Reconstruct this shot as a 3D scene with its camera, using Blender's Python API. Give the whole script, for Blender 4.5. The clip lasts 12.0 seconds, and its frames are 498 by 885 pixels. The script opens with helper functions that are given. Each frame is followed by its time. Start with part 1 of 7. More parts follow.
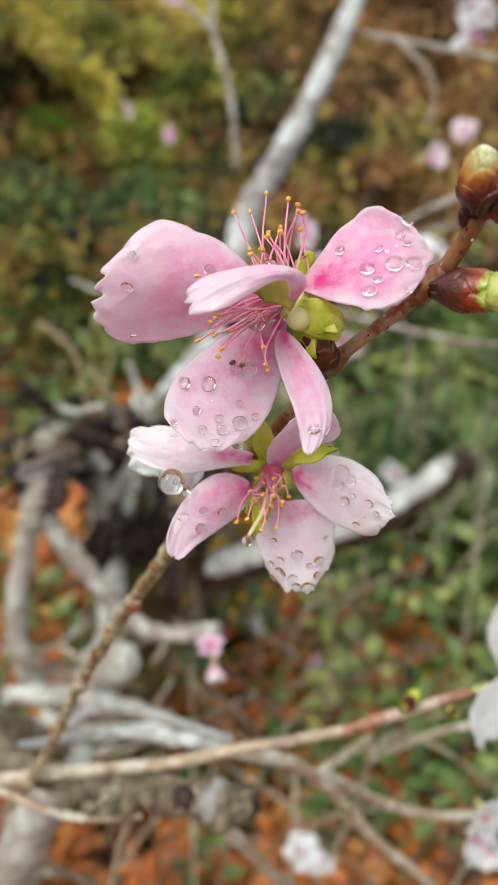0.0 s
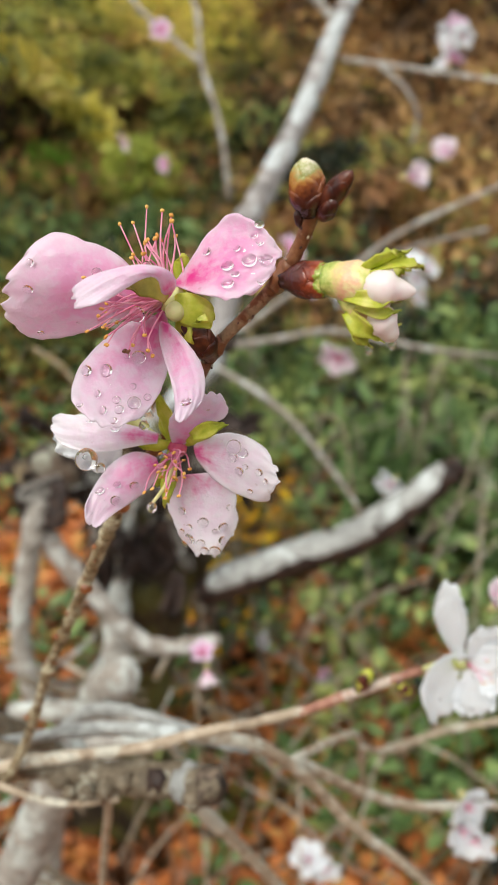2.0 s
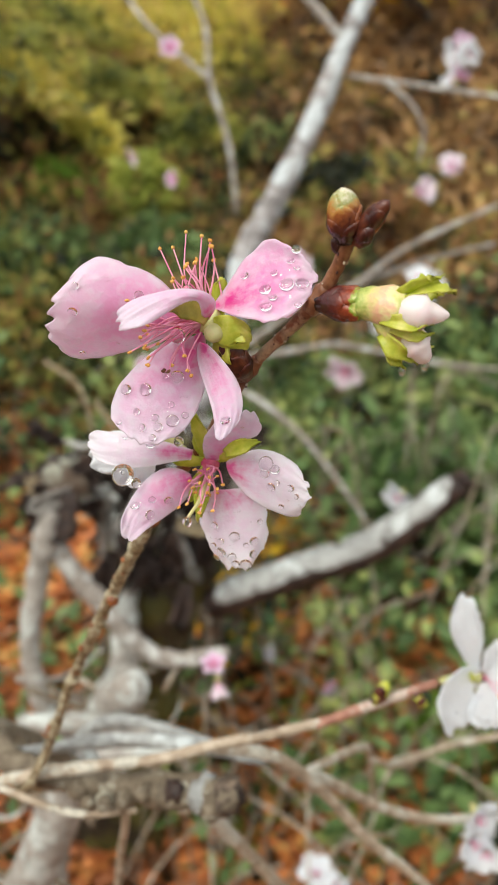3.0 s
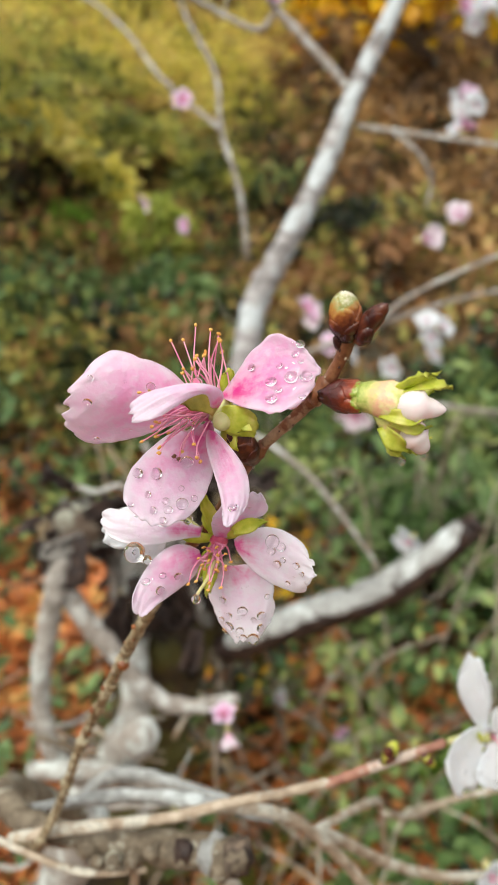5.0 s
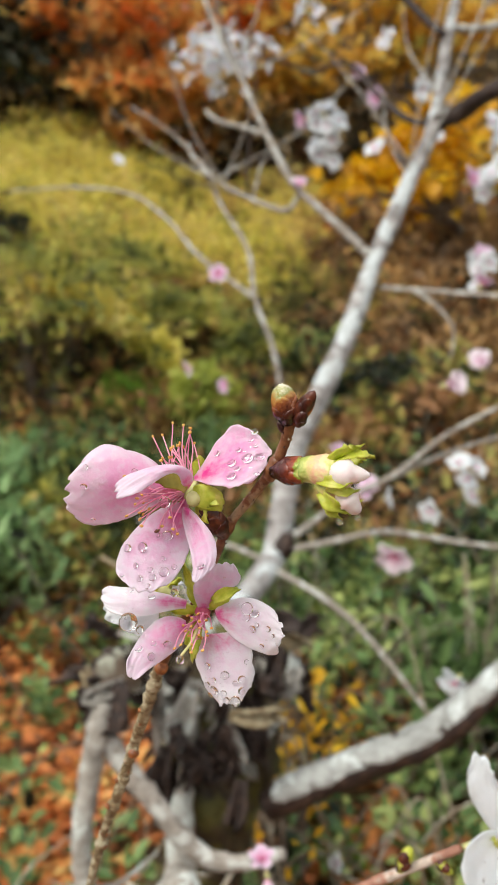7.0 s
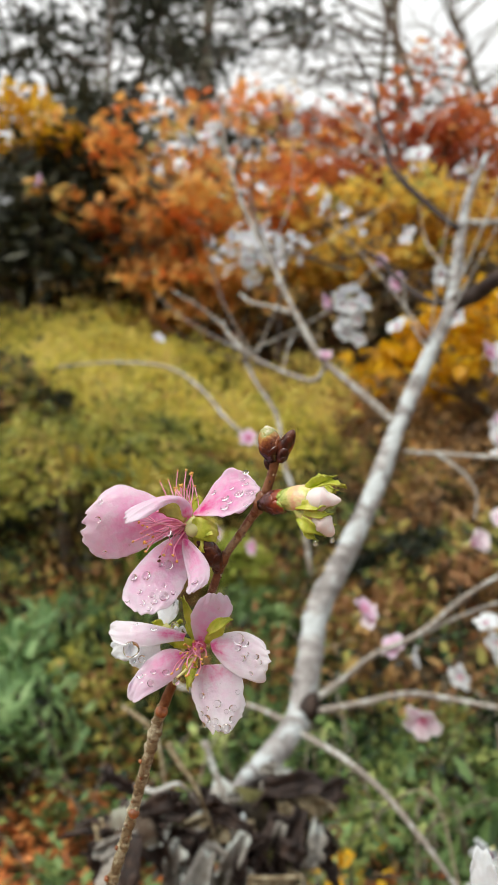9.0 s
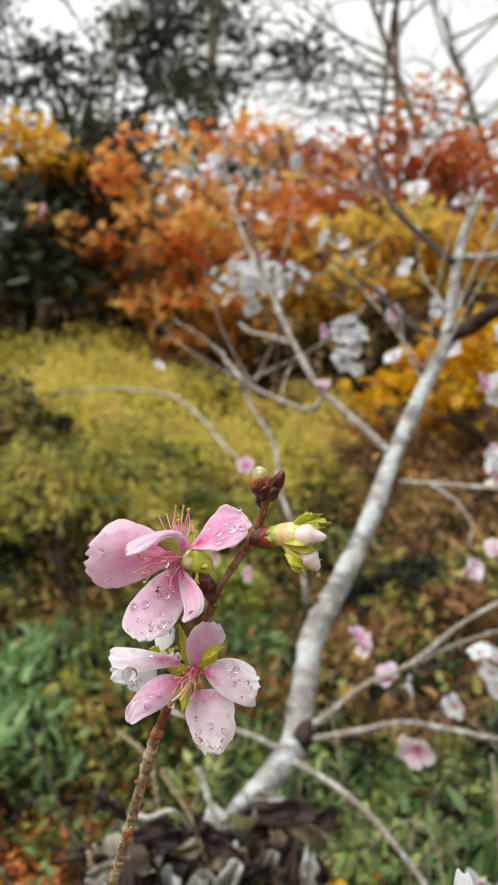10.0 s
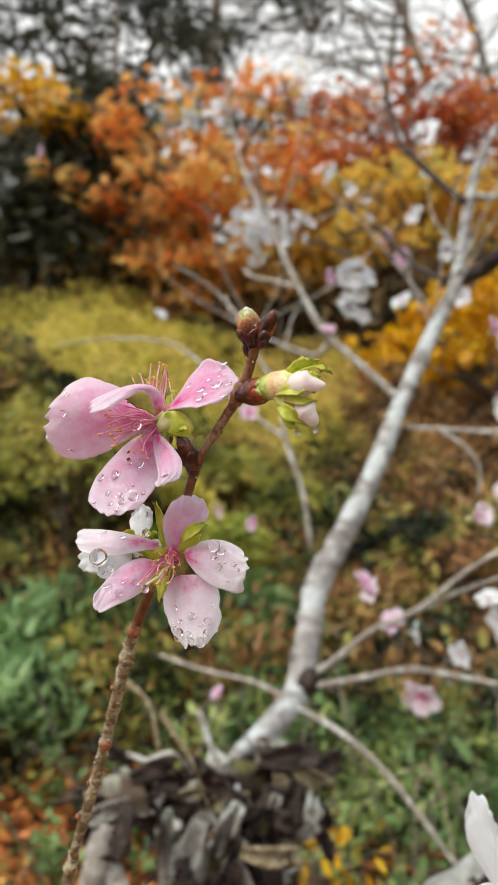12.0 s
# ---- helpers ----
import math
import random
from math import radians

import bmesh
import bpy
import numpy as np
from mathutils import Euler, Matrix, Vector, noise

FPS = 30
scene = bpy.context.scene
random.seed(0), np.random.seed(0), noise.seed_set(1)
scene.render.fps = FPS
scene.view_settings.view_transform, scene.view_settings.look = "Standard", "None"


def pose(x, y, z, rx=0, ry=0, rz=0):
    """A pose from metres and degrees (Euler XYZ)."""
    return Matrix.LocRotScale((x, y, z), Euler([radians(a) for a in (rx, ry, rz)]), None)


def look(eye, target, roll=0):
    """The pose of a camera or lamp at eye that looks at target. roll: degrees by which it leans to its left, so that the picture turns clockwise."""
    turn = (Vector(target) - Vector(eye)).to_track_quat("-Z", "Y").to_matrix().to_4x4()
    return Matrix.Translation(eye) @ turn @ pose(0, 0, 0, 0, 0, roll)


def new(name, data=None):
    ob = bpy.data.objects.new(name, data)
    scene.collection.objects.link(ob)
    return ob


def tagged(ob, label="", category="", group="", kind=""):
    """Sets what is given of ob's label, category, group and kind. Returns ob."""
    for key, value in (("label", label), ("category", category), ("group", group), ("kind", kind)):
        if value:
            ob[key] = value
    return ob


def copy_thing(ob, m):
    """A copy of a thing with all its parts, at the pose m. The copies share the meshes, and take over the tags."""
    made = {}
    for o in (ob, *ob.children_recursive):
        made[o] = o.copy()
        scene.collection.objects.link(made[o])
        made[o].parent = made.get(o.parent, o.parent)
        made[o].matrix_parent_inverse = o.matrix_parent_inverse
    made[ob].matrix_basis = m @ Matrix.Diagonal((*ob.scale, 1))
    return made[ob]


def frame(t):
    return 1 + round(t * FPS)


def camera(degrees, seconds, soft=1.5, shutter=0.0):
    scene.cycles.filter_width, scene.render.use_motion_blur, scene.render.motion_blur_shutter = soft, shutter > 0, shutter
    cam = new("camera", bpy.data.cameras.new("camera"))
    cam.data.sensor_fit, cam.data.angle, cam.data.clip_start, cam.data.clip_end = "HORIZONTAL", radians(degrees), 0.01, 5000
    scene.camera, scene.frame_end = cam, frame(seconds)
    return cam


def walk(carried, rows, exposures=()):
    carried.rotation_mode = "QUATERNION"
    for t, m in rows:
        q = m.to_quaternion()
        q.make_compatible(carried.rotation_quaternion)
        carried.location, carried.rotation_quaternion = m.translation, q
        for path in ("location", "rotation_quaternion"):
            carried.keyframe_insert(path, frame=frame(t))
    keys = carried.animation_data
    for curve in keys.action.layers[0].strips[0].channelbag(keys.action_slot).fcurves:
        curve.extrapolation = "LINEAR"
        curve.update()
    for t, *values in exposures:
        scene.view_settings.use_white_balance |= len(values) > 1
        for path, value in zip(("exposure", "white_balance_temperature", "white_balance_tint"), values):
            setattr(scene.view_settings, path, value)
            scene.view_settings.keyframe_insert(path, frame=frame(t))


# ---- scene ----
cam = camera(33.89, 12.0)
PATH = [
    (0, (0.00339, -0.00136, 1.10101), (-0.03663, 0.92486, 0.72616), 0.80),
    (0.5, (0.00371, 0.00244, 1.09410), (-0.04068, 0.93022, 0.72361), 0.04),
    (1, (0.01007, 0.01153, 1.08999), (-0.03845, 0.94168, 0.72604), -0.73),
    (1.5, (0.02581, -0.00187, 1.09404), (-0.03013, 0.93122, 0.73878), -1.34),
    (2, (0.02426, -0.02113, 1.10049), (-0.03471, 0.91476, 0.75316), -1.70),
    (2.5, (0.02601, -0.02032, 1.09719), (-0.03623, 0.91860, 0.75873), -1.72),
    (3, (0.01921, -0.02527, 1.10295), (-0.04340, 0.91543, 0.76955), -1.59),
    (5, (0.02042, -0.02816, 1.11261), (-0.05549, 0.92560, 0.82179), -1.84),
    (5.5, (0.02312, -0.02798, 1.10372), (-0.06620, 0.93465, 0.84803), -2.56),
    (6, (0.03110, -0.03298, 1.10758), (-0.07464, 0.93859, 0.89574), -3.39),
    (6.5, (0.03517, -0.04552, 1.11085), (-0.08523, 0.93413, 0.95027), -4.13),
    (7, (0.03965, -0.05774, 1.10227), (-0.09280, 0.92878, 1.00622), -4.62),
    (9, (0.05075, -0.08430, 1.07080), (-0.10611, 0.89530, 1.19645), -3.74),
    (9.5, (0.05071, -0.09384, 1.07091), (-0.10393, 0.88321, 1.21738), -3.27),
    (10, (0.05460, -0.09910, 1.07226), (-0.09782, 0.87677, 1.22860), -3.10),
    (10.5, (0.06038, -0.10173, 1.06823), (-0.09170, 0.87369, 1.22768), -2.85),
    (11, (0.06216, -0.10516, 1.06589), (-0.09032, 0.87106, 1.21996), -2.80),
    (11.5, (0.06029, -0.09302, 1.06050), (-0.09655, 0.88456, 1.20099), -2.87),
    (12, (0.05217, -0.06475, 1.05062), (-0.11126, 0.91538, 1.16298), -3.10),
]
walk(cam, [(t, look(eye, target, roll)) for t, eye, target, roll in PATH], [(0.0, 0.36, 6900, 8), (3.0, 0.40, 6900, 8), (5.0, 0.46, 6900, 8), (7.0, 0.46, 6900, 8), (9.0, 0.36, 6900, 8), (12.0, 0.34, 6900, 8)])
cam.data.dof.use_dof = True
cam.data.dof.aperture_fstop = 29.0

# ---- world and light: an overcast autumn day ----
world = bpy.data.worlds.new("overcast_sky")
scene.world = world
world.use_nodes = True
wn, wl = world.node_tree.nodes, world.node_tree.links
wn.clear()
sky = wn.new("ShaderNodeTexSky")
sky.sky_type = "NISHITA"
sky.sun_disc = False
sky.sun_elevation, sky.sun_rotation = radians(48), radians(205)
sky.dust_density = 3.0
dim = wn.new("ShaderNodeVectorMath")
dim.operation = "SCALE"
dim.inputs["Scale"].default_value = 0.1
cloud = wn.new("ShaderNodeTexNoise")
cloud.inputs["Scale"].default_value = 2.2
cloud.inputs["Detail"].default_value = 5.0
cramp = wn.new("ShaderNodeValToRGB")
cramp.color_ramp.elements[0].position, cramp.color_ramp.elements[0].color = 0.3, (0.64, 0.67, 0.71, 1)
cramp.color_ramp.elements[1].position, cramp.color_ramp.elements[1].color = 0.7, (1.06, 1.07, 1.10, 1)
wmix = wn.new("ShaderNodeMix")
wmix.data_type = "RGBA"
wmix.inputs["Factor"].default_value = 0.86
wbg = wn.new("ShaderNodeBackground")
wbg.inputs["Strength"].default_value = 1.1
wout = wn.new("ShaderNodeOutputWorld")
wl.new(sky.outputs["Color"], dim.inputs[0])
wl.new(cloud.outputs["Fac"], cramp.inputs["Fac"])
wl.new(dim.outputs["Vector"], wmix.inputs["A"])
wl.new(cramp.outputs["Color"], wmix.inputs["B"])
wl.new(wmix.outputs["Result"], wbg.inputs["Color"])
wl.new(wbg.outputs["Background"], wout.inputs["Surface"])

sun = new("sun", bpy.data.lights.new("sun", "SUN"))
sun.data.energy, sun.data.angle, sun.data.color = 1.9, radians(30), (1.0, 0.97, 0.92)
sun.matrix_world = look((-1.5, -2.6, 3.6), (0, 0, 0))


# ---- materials ----
def mat_base(name, rough=0.6, spec=0.4):
    m = bpy.data.materials.new(name)
    m.use_nodes = True
    p = m.node_tree.nodes["Principled BSDF"]
    p.inputs["Roughness"].default_value = rough
    p.inputs["Specular IOR Level"].default_value = spec
    return m, m.node_tree.nodes, m.node_tree.links, p


def ramp(nodes, stops):
    r = nodes.new("ShaderNodeValToRGB")
    e = r.color_ramp.elements
    while len(e) < len(stops):
        e.new(0.5)
    for k, (pos, col) in zip(e, stops):
        k.position, k.color = pos, (*col, 1)
    return r


def noise_node(nodes, links, scale, detail=4.0, rough=0.55, coord="Object", stretch=(1, 1, 1)):
    tc = nodes.new("ShaderNodeTexCoord")
    mp = nodes.new("ShaderNodeMapping")
    mp.inputs["Scale"].default_value = stretch
    nz = nodes.new("ShaderNodeTexNoise")
    nz.inputs["Scale"].default_value, nz.inputs["Detail"].default_value = scale, detail
    nz.inputs["Roughness"].default_value = rough
    links.new(tc.outputs[coord], mp.inputs["Vector"])
    links.new(mp.outputs["Vector"], nz.inputs["Vector"])
    return nz


def math_node(nodes, links, op, a, b=None, clamp=False):
    n = nodes.new("ShaderNodeMath")
    n.operation, n.use_clamp = op, clamp
    for k, v in ((0, a), (1, b)):
        if v is None:
            continue
        if isinstance(v, (int, float)):
            n.inputs[k].default_value = v
        else:
            links.new(v, n.inputs[k])
    return n.outputs[0]


def mix_rgb(nodes, links, fac, a, b, blend="MIX"):
    n = nodes.new("ShaderNodeMix")
    n.data_type, n.blend_type = "RGBA", blend
    for key, v in (("Factor", fac), ("A", a), ("B", b)):
        if isinstance(v, (int, float)):
            n.inputs[key].default_value = v
        elif isinstance(v, tuple):
            n.inputs[key].default_value = (*v, 1)
        else:
            links.new(v, n.inputs[key])
    return n.outputs["Result"]


def add_bump(nodes, links, p, height, strength, dist):
    b = nodes.new("ShaderNodeBump")
    b.inputs["Strength"].default_value, b.inputs["Distance"].default_value = strength, dist
    links.new(height, b.inputs["Height"])
    links.new(b.outputs["Normal"], p.inputs["Normal"])
    return b


def through_light(m, p, col, amount):
    """Adds light that passes through thin tissue."""
    nodes, links = m.node_tree.nodes, m.node_tree.links
    tr = nodes.new("ShaderNodeBsdfTranslucent")
    mx = nodes.new("ShaderNodeMixShader")
    mx.inputs[0].default_value = amount
    if isinstance(col, tuple):
        tr.inputs["Color"].default_value = (*col, 1)
    else:
        links.new(col, tr.inputs["Color"])
    links.new(p.outputs[0], mx.inputs[1])
    links.new(tr.outputs[0], mx.inputs[2])
    links.new(mx.outputs[0], nodes["Material Output"].inputs["Surface"])


def petal_material(name, deep, mid, pale, reach=0.45, thru=0.5):
    """Petal tissue: deep at the claw, finely veined, blotched where it is soaked, paler to the rim. UV x runs across the petal, y along it."""
    m, n, l, p = mat_base(name, 0.42, 0.4)
    uv = n.new("ShaderNodeUVMap")
    sep = n.new("ShaderNodeSeparateXYZ")
    l.new(uv.outputs["UV"], sep.inputs[0])
    across = math_node(n, l, "ABSOLUTE", math_node(n, l, "MULTIPLY", math_node(n, l, "SUBTRACT", sep.outputs[0], 0.5), 2.0))
    edge = math_node(n, l, "MAXIMUM", math_node(n, l, "POWER", across, 2.4), math_node(n, l, "POWER", sep.outputs[1], 3.6))
    blot = noise_node(n, l, 190.0, 4.0, 0.6)
    wet = noise_node(n, l, 480.0, 3.0)
    crinkle = noise_node(n, l, 1500.0, 4.0, 0.62)
    vein = noise_node(n, l, 1.0, 2.5, 0.55, "UV", (9, 1.5, 1))
    fine = noise_node(n, l, 1.0, 2.0, 0.5, "UV", (30, 3.0, 1))
    shift = math_node(n, l, "MULTIPLY", math_node(n, l, "SUBTRACT", blot.outputs["Fac"], 0.5), 1.25)
    veins = math_node(n, l, "ADD", math_node(n, l, "MULTIPLY", math_node(n, l, "SUBTRACT", vein.outputs["Fac"], 0.5), 0.36), math_node(n, l, "MULTIPLY", math_node(n, l, "SUBTRACT", fine.outputs["Fac"], 0.5), 0.10))
    along = math_node(n, l, "ADD", math_node(n, l, "ADD", sep.outputs[1], shift), veins)
    body = ramp(n, [(0.0, deep), (reach * 0.5, tuple(0.4 * a + 0.6 * b for a, b in zip(deep, mid))), (reach, mid), (1.0, tuple(0.5 * a + 0.5 * b for a, b in zip(mid, pale)))])
    l.new(along, body.inputs["Fac"])
    ed = math_node(n, l, "MULTIPLY", edge, math_node(n, l, "ADD", wet.outputs["Fac"], 0.35), True)
    rim = mix_rgb(n, l, ed, body.outputs["Color"], pale)
    soak = ramp(n, [(0.46, (0, 0, 0)), (0.62, (1, 1, 1))])
    l.new(wet.outputs["Fac"], soak.inputs["Fac"])
    col = mix_rgb(n, l, math_node(n, l, "MULTIPLY", soak.outputs["Color"], 0.45), rim, pale)
    l.new(col, p.inputs["Base Color"])
    hsum = math_node(n, l, "ADD", math_node(n, l, "ADD", math_node(n, l, "MULTIPLY", vein.outputs["Fac"], 0.2), math_node(n, l, "MULTIPLY", fine.outputs["Fac"], 0.10)), math_node(n, l, "ADD", math_node(n, l, "MULTIPLY", wet.outputs["Fac"], 1.3), math_node(n, l, "MULTIPLY", crinkle.outputs["Fac"], 0.35)))
    add_bump(n, l, p, hsum, 0.55, 0.0005)
    gloss = ramp(n, [(0.42, (0.5, 0.5, 0.5)), (0.62, (0.16, 0.16, 0.16))])
    l.new(wet.outputs["Fac"], gloss.inputs["Fac"])
    l.new(gloss.outputs["Color"], p.inputs["Roughness"])
    p.inputs["Coat Weight"].default_value = 0.2
    p.inputs["Coat Roughness"].default_value = 0.14
    through_light(m, p, col, thru)
    return m


PETAL_PINK = petal_material("petal_pink", (0.82, 0.05, 0.35), (0.88, 0.33, 0.66), (0.90, 0.78, 0.89), 0.60)
PETAL_ROSY = petal_material("petal_rosy", (0.82, 0.08, 0.40), (0.89, 0.45, 0.71), (0.91, 0.81, 0.90), 0.52)
PETAL_PALE = petal_material("petal_pale", (0.78, 0.12, 0.42), (0.84, 0.52, 0.74), (0.86, 0.80, 0.89), 0.50)
PETAL_BLUSH = petal_material("petal_blush", (0.80, 0.14, 0.42), (0.87, 0.72, 0.85), (0.91, 0.91, 0.95), 0.34)
PETAL_WHITE = petal_material("petal_white", (0.90, 0.86, 0.91), (0.90, 0.93, 0.97), (0.91, 0.95, 0.98), 0.2, 0.5)
PETAL_ROSE = petal_material("petal_rose", (0.80, 0.16, 0.42), (0.91, 0.73, 0.85), (0.94, 0.92, 0.94), 0.28)


def tissue_material(name, stops, scale, rough=0.45, bump=0.2, thru=0.0, dist=0.0003, stretch=(1, 1, 1)):
    m, n, l, p = mat_base(name, rough, 0.45)
    nz = noise_node(n, l, scale, 4.0, 0.6, "Object", stretch)
    r = ramp(n, stops)
    l.new(nz.outputs["Fac"], r.inputs["Fac"])
    l.new(r.outputs["Color"], p.inputs["Base Color"])
    fine = noise_node(n, l, scale * 6, 3.0)
    add_bump(n, l, p, math_node(n, l, "ADD", nz.outputs["Fac"], math_node(n, l, "MULTIPLY", fine.outputs["Fac"], 0.5)), bump, dist)
    if thru:
        through_light(m, p, r.outputs["Color"], thru)
    return m


FILAMENT = tissue_material("filament", [(0.3, (0.78, 0.18, 0.40)), (0.7, (0.92, 0.52, 0.62))], 300, 0.4, 0.1, 0.25)
ANTHER = tissue_material("anther", [(0.3, (0.55, 0.20, 0.03)), (0.7, (0.80, 0.50, 0.14))], 900, 0.7, 0.4)
ANTHER_DARK = tissue_material("anther_dark", [(0.3, (0.06, 0.02, 0.015)), (0.7, (0.22, 0.08, 0.03))], 900, 0.7, 0.4)
SEPAL = tissue_material("sepal", [(0.3, (0.40, 0.50, 0.04)), (0.5, (0.62, 0.66, 0.09)), (0.68, (0.78, 0.74, 0.22)), (0.8, (0.74, 0.54, 0.26))], 300, 0.35, 0.3, 0.42)
CALYX = tissue_material("calyx", [(0.3, (0.45, 0.50, 0.16)), (0.6, (0.66, 0.62, 0.30)), (0.8, (0.70, 0.34, 0.30))], 200, 0.4, 0.2, 0.2)
BUD_SCALE = tissue_material("bud_scale", [(0.3, (0.014, 0.004, 0.004)), (0.5, (0.05, 0.011, 0.008)), (0.72, (0.15, 0.042, 0.018))], 330, 0.28, 0.4)
BUD_WARM = tissue_material("bud_warm", [(0.3, (0.07, 0.016, 0.010)), (0.5, (0.20, 0.05, 0.018)), (0.64, (0.42, 0.16, 0.03)), (0.78, (0.58, 0.36, 0.10))], 260, 0.28, 0.4)


def bud_pigment(name, stops, rough=0.26, stretch=1.0):
    """Bud tissue whose colour runs along the bud (UV y) and is mottled."""
    m, n, l, p = mat_base(name, rough, 0.5)
    uv = n.new("ShaderNodeUVMap")
    sep = n.new("ShaderNodeSeparateXYZ")
    l.new(uv.outputs["UV"], sep.inputs[0])
    mott = noise_node(n, l, 420.0, 4.0, 0.65)
    fine = noise_node(n, l, 1900.0, 3.0)
    fac = math_node(n, l, "ADD", math_node(n, l, "MULTIPLY", sep.outputs[1], stretch), math_node(n, l, "MULTIPLY", math_node(n, l, "SUBTRACT", mott.outputs["Fac"], 0.5), 0.7))
    r = ramp(n, stops)
    l.new(fac, r.inputs["Fac"])
    l.new(r.outputs["Color"], p.inputs["Base Color"])
    add_bump(n, l, p, math_node(n, l, "ADD", mott.outputs["Fac"], math_node(n, l, "MULTIPLY", fine.outputs["Fac"], 0.6)), 0.5, 0.0004)
    return m


BUD_TOP = bud_pigment("bud_top", [(0.0, (0.018, 0.005, 0.004)), (0.42, (0.07, 0.015, 0.009)), (0.62, (0.24, 0.07, 0.02)), (0.76, (0.42, 0.21, 0.05)), (0.87, (0.28, 0.30, 0.10)), (1.0, (0.62, 0.57, 0.42))])
BUD_FOOT = bud_pigment("bud_foot", [(0.0, (0.02, 0.005, 0.004)), (0.4, (0.08, 0.013, 0.008)), (0.58, (0.27, 0.05, 0.02)), (0.66, (0.22, 0.33, 0.04)), (0.8, (0.66, 0.58, 0.22)), (0.95, (0.72, 0.30, 0.24))])
BUD_THROAT = bud_pigment("bud_throat", [(0.0, (0.22, 0.33, 0.05)), (0.22, (0.60, 0.58, 0.20)), (0.42, (0.72, 0.40, 0.26)), (0.55, (0.70, 0.64, 0.30)), (0.75, (0.36, 0.44, 0.07)), (1.0, (0.56, 0.58, 0.20))], 0.35, 105.0)
BUD_BLUSH = tissue_material("bud_blush", [(0.35, (0.95, 0.74, 0.78)), (0.55, (0.96, 0.88, 0.89)), (0.8, (0.97, 0.94, 0.93))], 200, 0.4, 0.2, 0.35)
CUP_ROSE = tissue_material("cup_rose", [(0.35, (0.50, 0.05, 0.14)), (0.6, (0.72, 0.16, 0.24)), (0.8, (0.78, 0.36, 0.26))], 500, 0.45, 0.3, 0.15)
NODE_SCAR = tissue_material("node_scar", [(0.3, (0.10, 0.03, 0.012)), (0.6, (0.33, 0.11, 0.035)), (0.8, (0.45, 0.20, 0.08))], 500, 0.35, 0.4)

BEAD = bpy.data.materials.new("bead_water")
BEAD.use_nodes = True
bn, bl = BEAD.node_tree.nodes, BEAD.node_tree.links
bn.remove(bn["Principled BSDF"])
b_clear, b_gloss, b_mix, b_rim = bn.new("ShaderNodeBsdfTransparent"), bn.new("ShaderNodeBsdfGlossy"), bn.new("ShaderNodeMixShader"), bn.new("ShaderNodeLayerWeight")
b_clear.inputs["Color"].default_value = (0.99, 0.985, 0.99, 1)
b_gloss.inputs["Roughness"].default_value = 0.06
b_rim.inputs["Blend"].default_value = 0.4
bl.new(math_node(bn, bl, "MULTIPLY_ADD", math_node(bn, bl, "POWER", b_rim.outputs["Facing"], 1.2), 0.55), b_mix.inputs[0])
b_mix.inputs[0].links[0].from_node.inputs[2].default_value = 0.07
bl.new(b_clear.outputs[0], b_mix.inputs[1])
bl.new(b_gloss.outputs[0], b_mix.inputs[2])
bl.new(b_mix.outputs[0], bn["Material Output"].inputs["Surface"])

WATER, wnn, wll, wp = mat_base("water", 0.0, 0.5)
wp.inputs["Base Color"].default_value = (1, 1, 1, 1)
wp.inputs["Transmission Weight"].default_value = 1.0
wp.inputs["IOR"].default_value = 1.33


def bark_material(name, dark, mid, light, lichen, lichen_amount, scale, bands=0.0, rough=0.75, bump=0.8, dist=0.001, ring_share=0.28):
    """Bark with rings across the stem (UV y along it, in metres), lichen patches and grain."""
    m, n, l, p = mat_base(name, rough, 0.35)
    grain = noise_node(n, l, scale, 6.0, 0.65)
    r = ramp(n, [(0.28, dark), (0.5, mid), (0.72, light)])
    ring = noise_node(n, l, 1.0, 3.0, 0.6, "UV", (2.0, bands if bands else 120.0, 1))
    fac = math_node(n, l, "ADD", math_node(n, l, "MULTIPLY", grain.outputs["Fac"], 1 - ring_share), math_node(n, l, "MULTIPLY", ring.outputs["Fac"], ring_share))
    l.new(fac, r.inputs["Fac"])
    patch = noise_node(n, l, scale * 0.35, 5.0, 0.62)
    pr = ramp(n, [(0.58 - lichen_amount * 0.3, (0, 0, 0)), (0.64 - lichen_amount * 0.3, (1, 1, 1))])
    l.new(patch.outputs["Fac"], pr.inputs["Fac"])
    speck = noise_node(n, l, scale * 3.0, 3.0)
    lr = ramp(n, [(0.3, tuple(c * 0.6 for c in lichen)), (0.65, lichen)])
    l.new(speck.outputs["Fac"], lr.inputs["Fac"])
    col = mix_rgb(n, l, math_node(n, l, "MULTIPLY", pr.outputs["Color"], 0.9), r.outputs["Color"], lr.outputs["Color"])
    l.new(col, p.inputs["Base Color"])
    add_bump(n, l, p, math_node(n, l, "ADD", fac, math_node(n, l, "MULTIPLY", speck.outputs["Fac"], 0.3)), bump, dist)
    return m


TWIG_BROWN = bark_material("twig_brown", (0.055, 0.018, 0.010), (0.17, 0.066, 0.030), (0.30, 0.145, 0.07), (0.40, 0.27, 0.17), 0.1, 480, 500, 0.36, 0.6, 0.0003)
TWIG_GREY = bark_material("twig_grey", (0.03, 0.018, 0.010), (0.21, 0.15, 0.08), (0.46, 0.38, 0.23), (0.54, 0.48, 0.33), 0.3, 700, 190, 0.55, 1.0, 0.0012, 0.45)
TWIG_PALE = bark_material("twig_pale", (0.10, 0.065, 0.045), (0.36, 0.285, 0.205), (0.58, 0.50, 0.40), (0.60, 0.58, 0.49), 0.25, 160, 120, 0.7, 0.8, 0.0006)
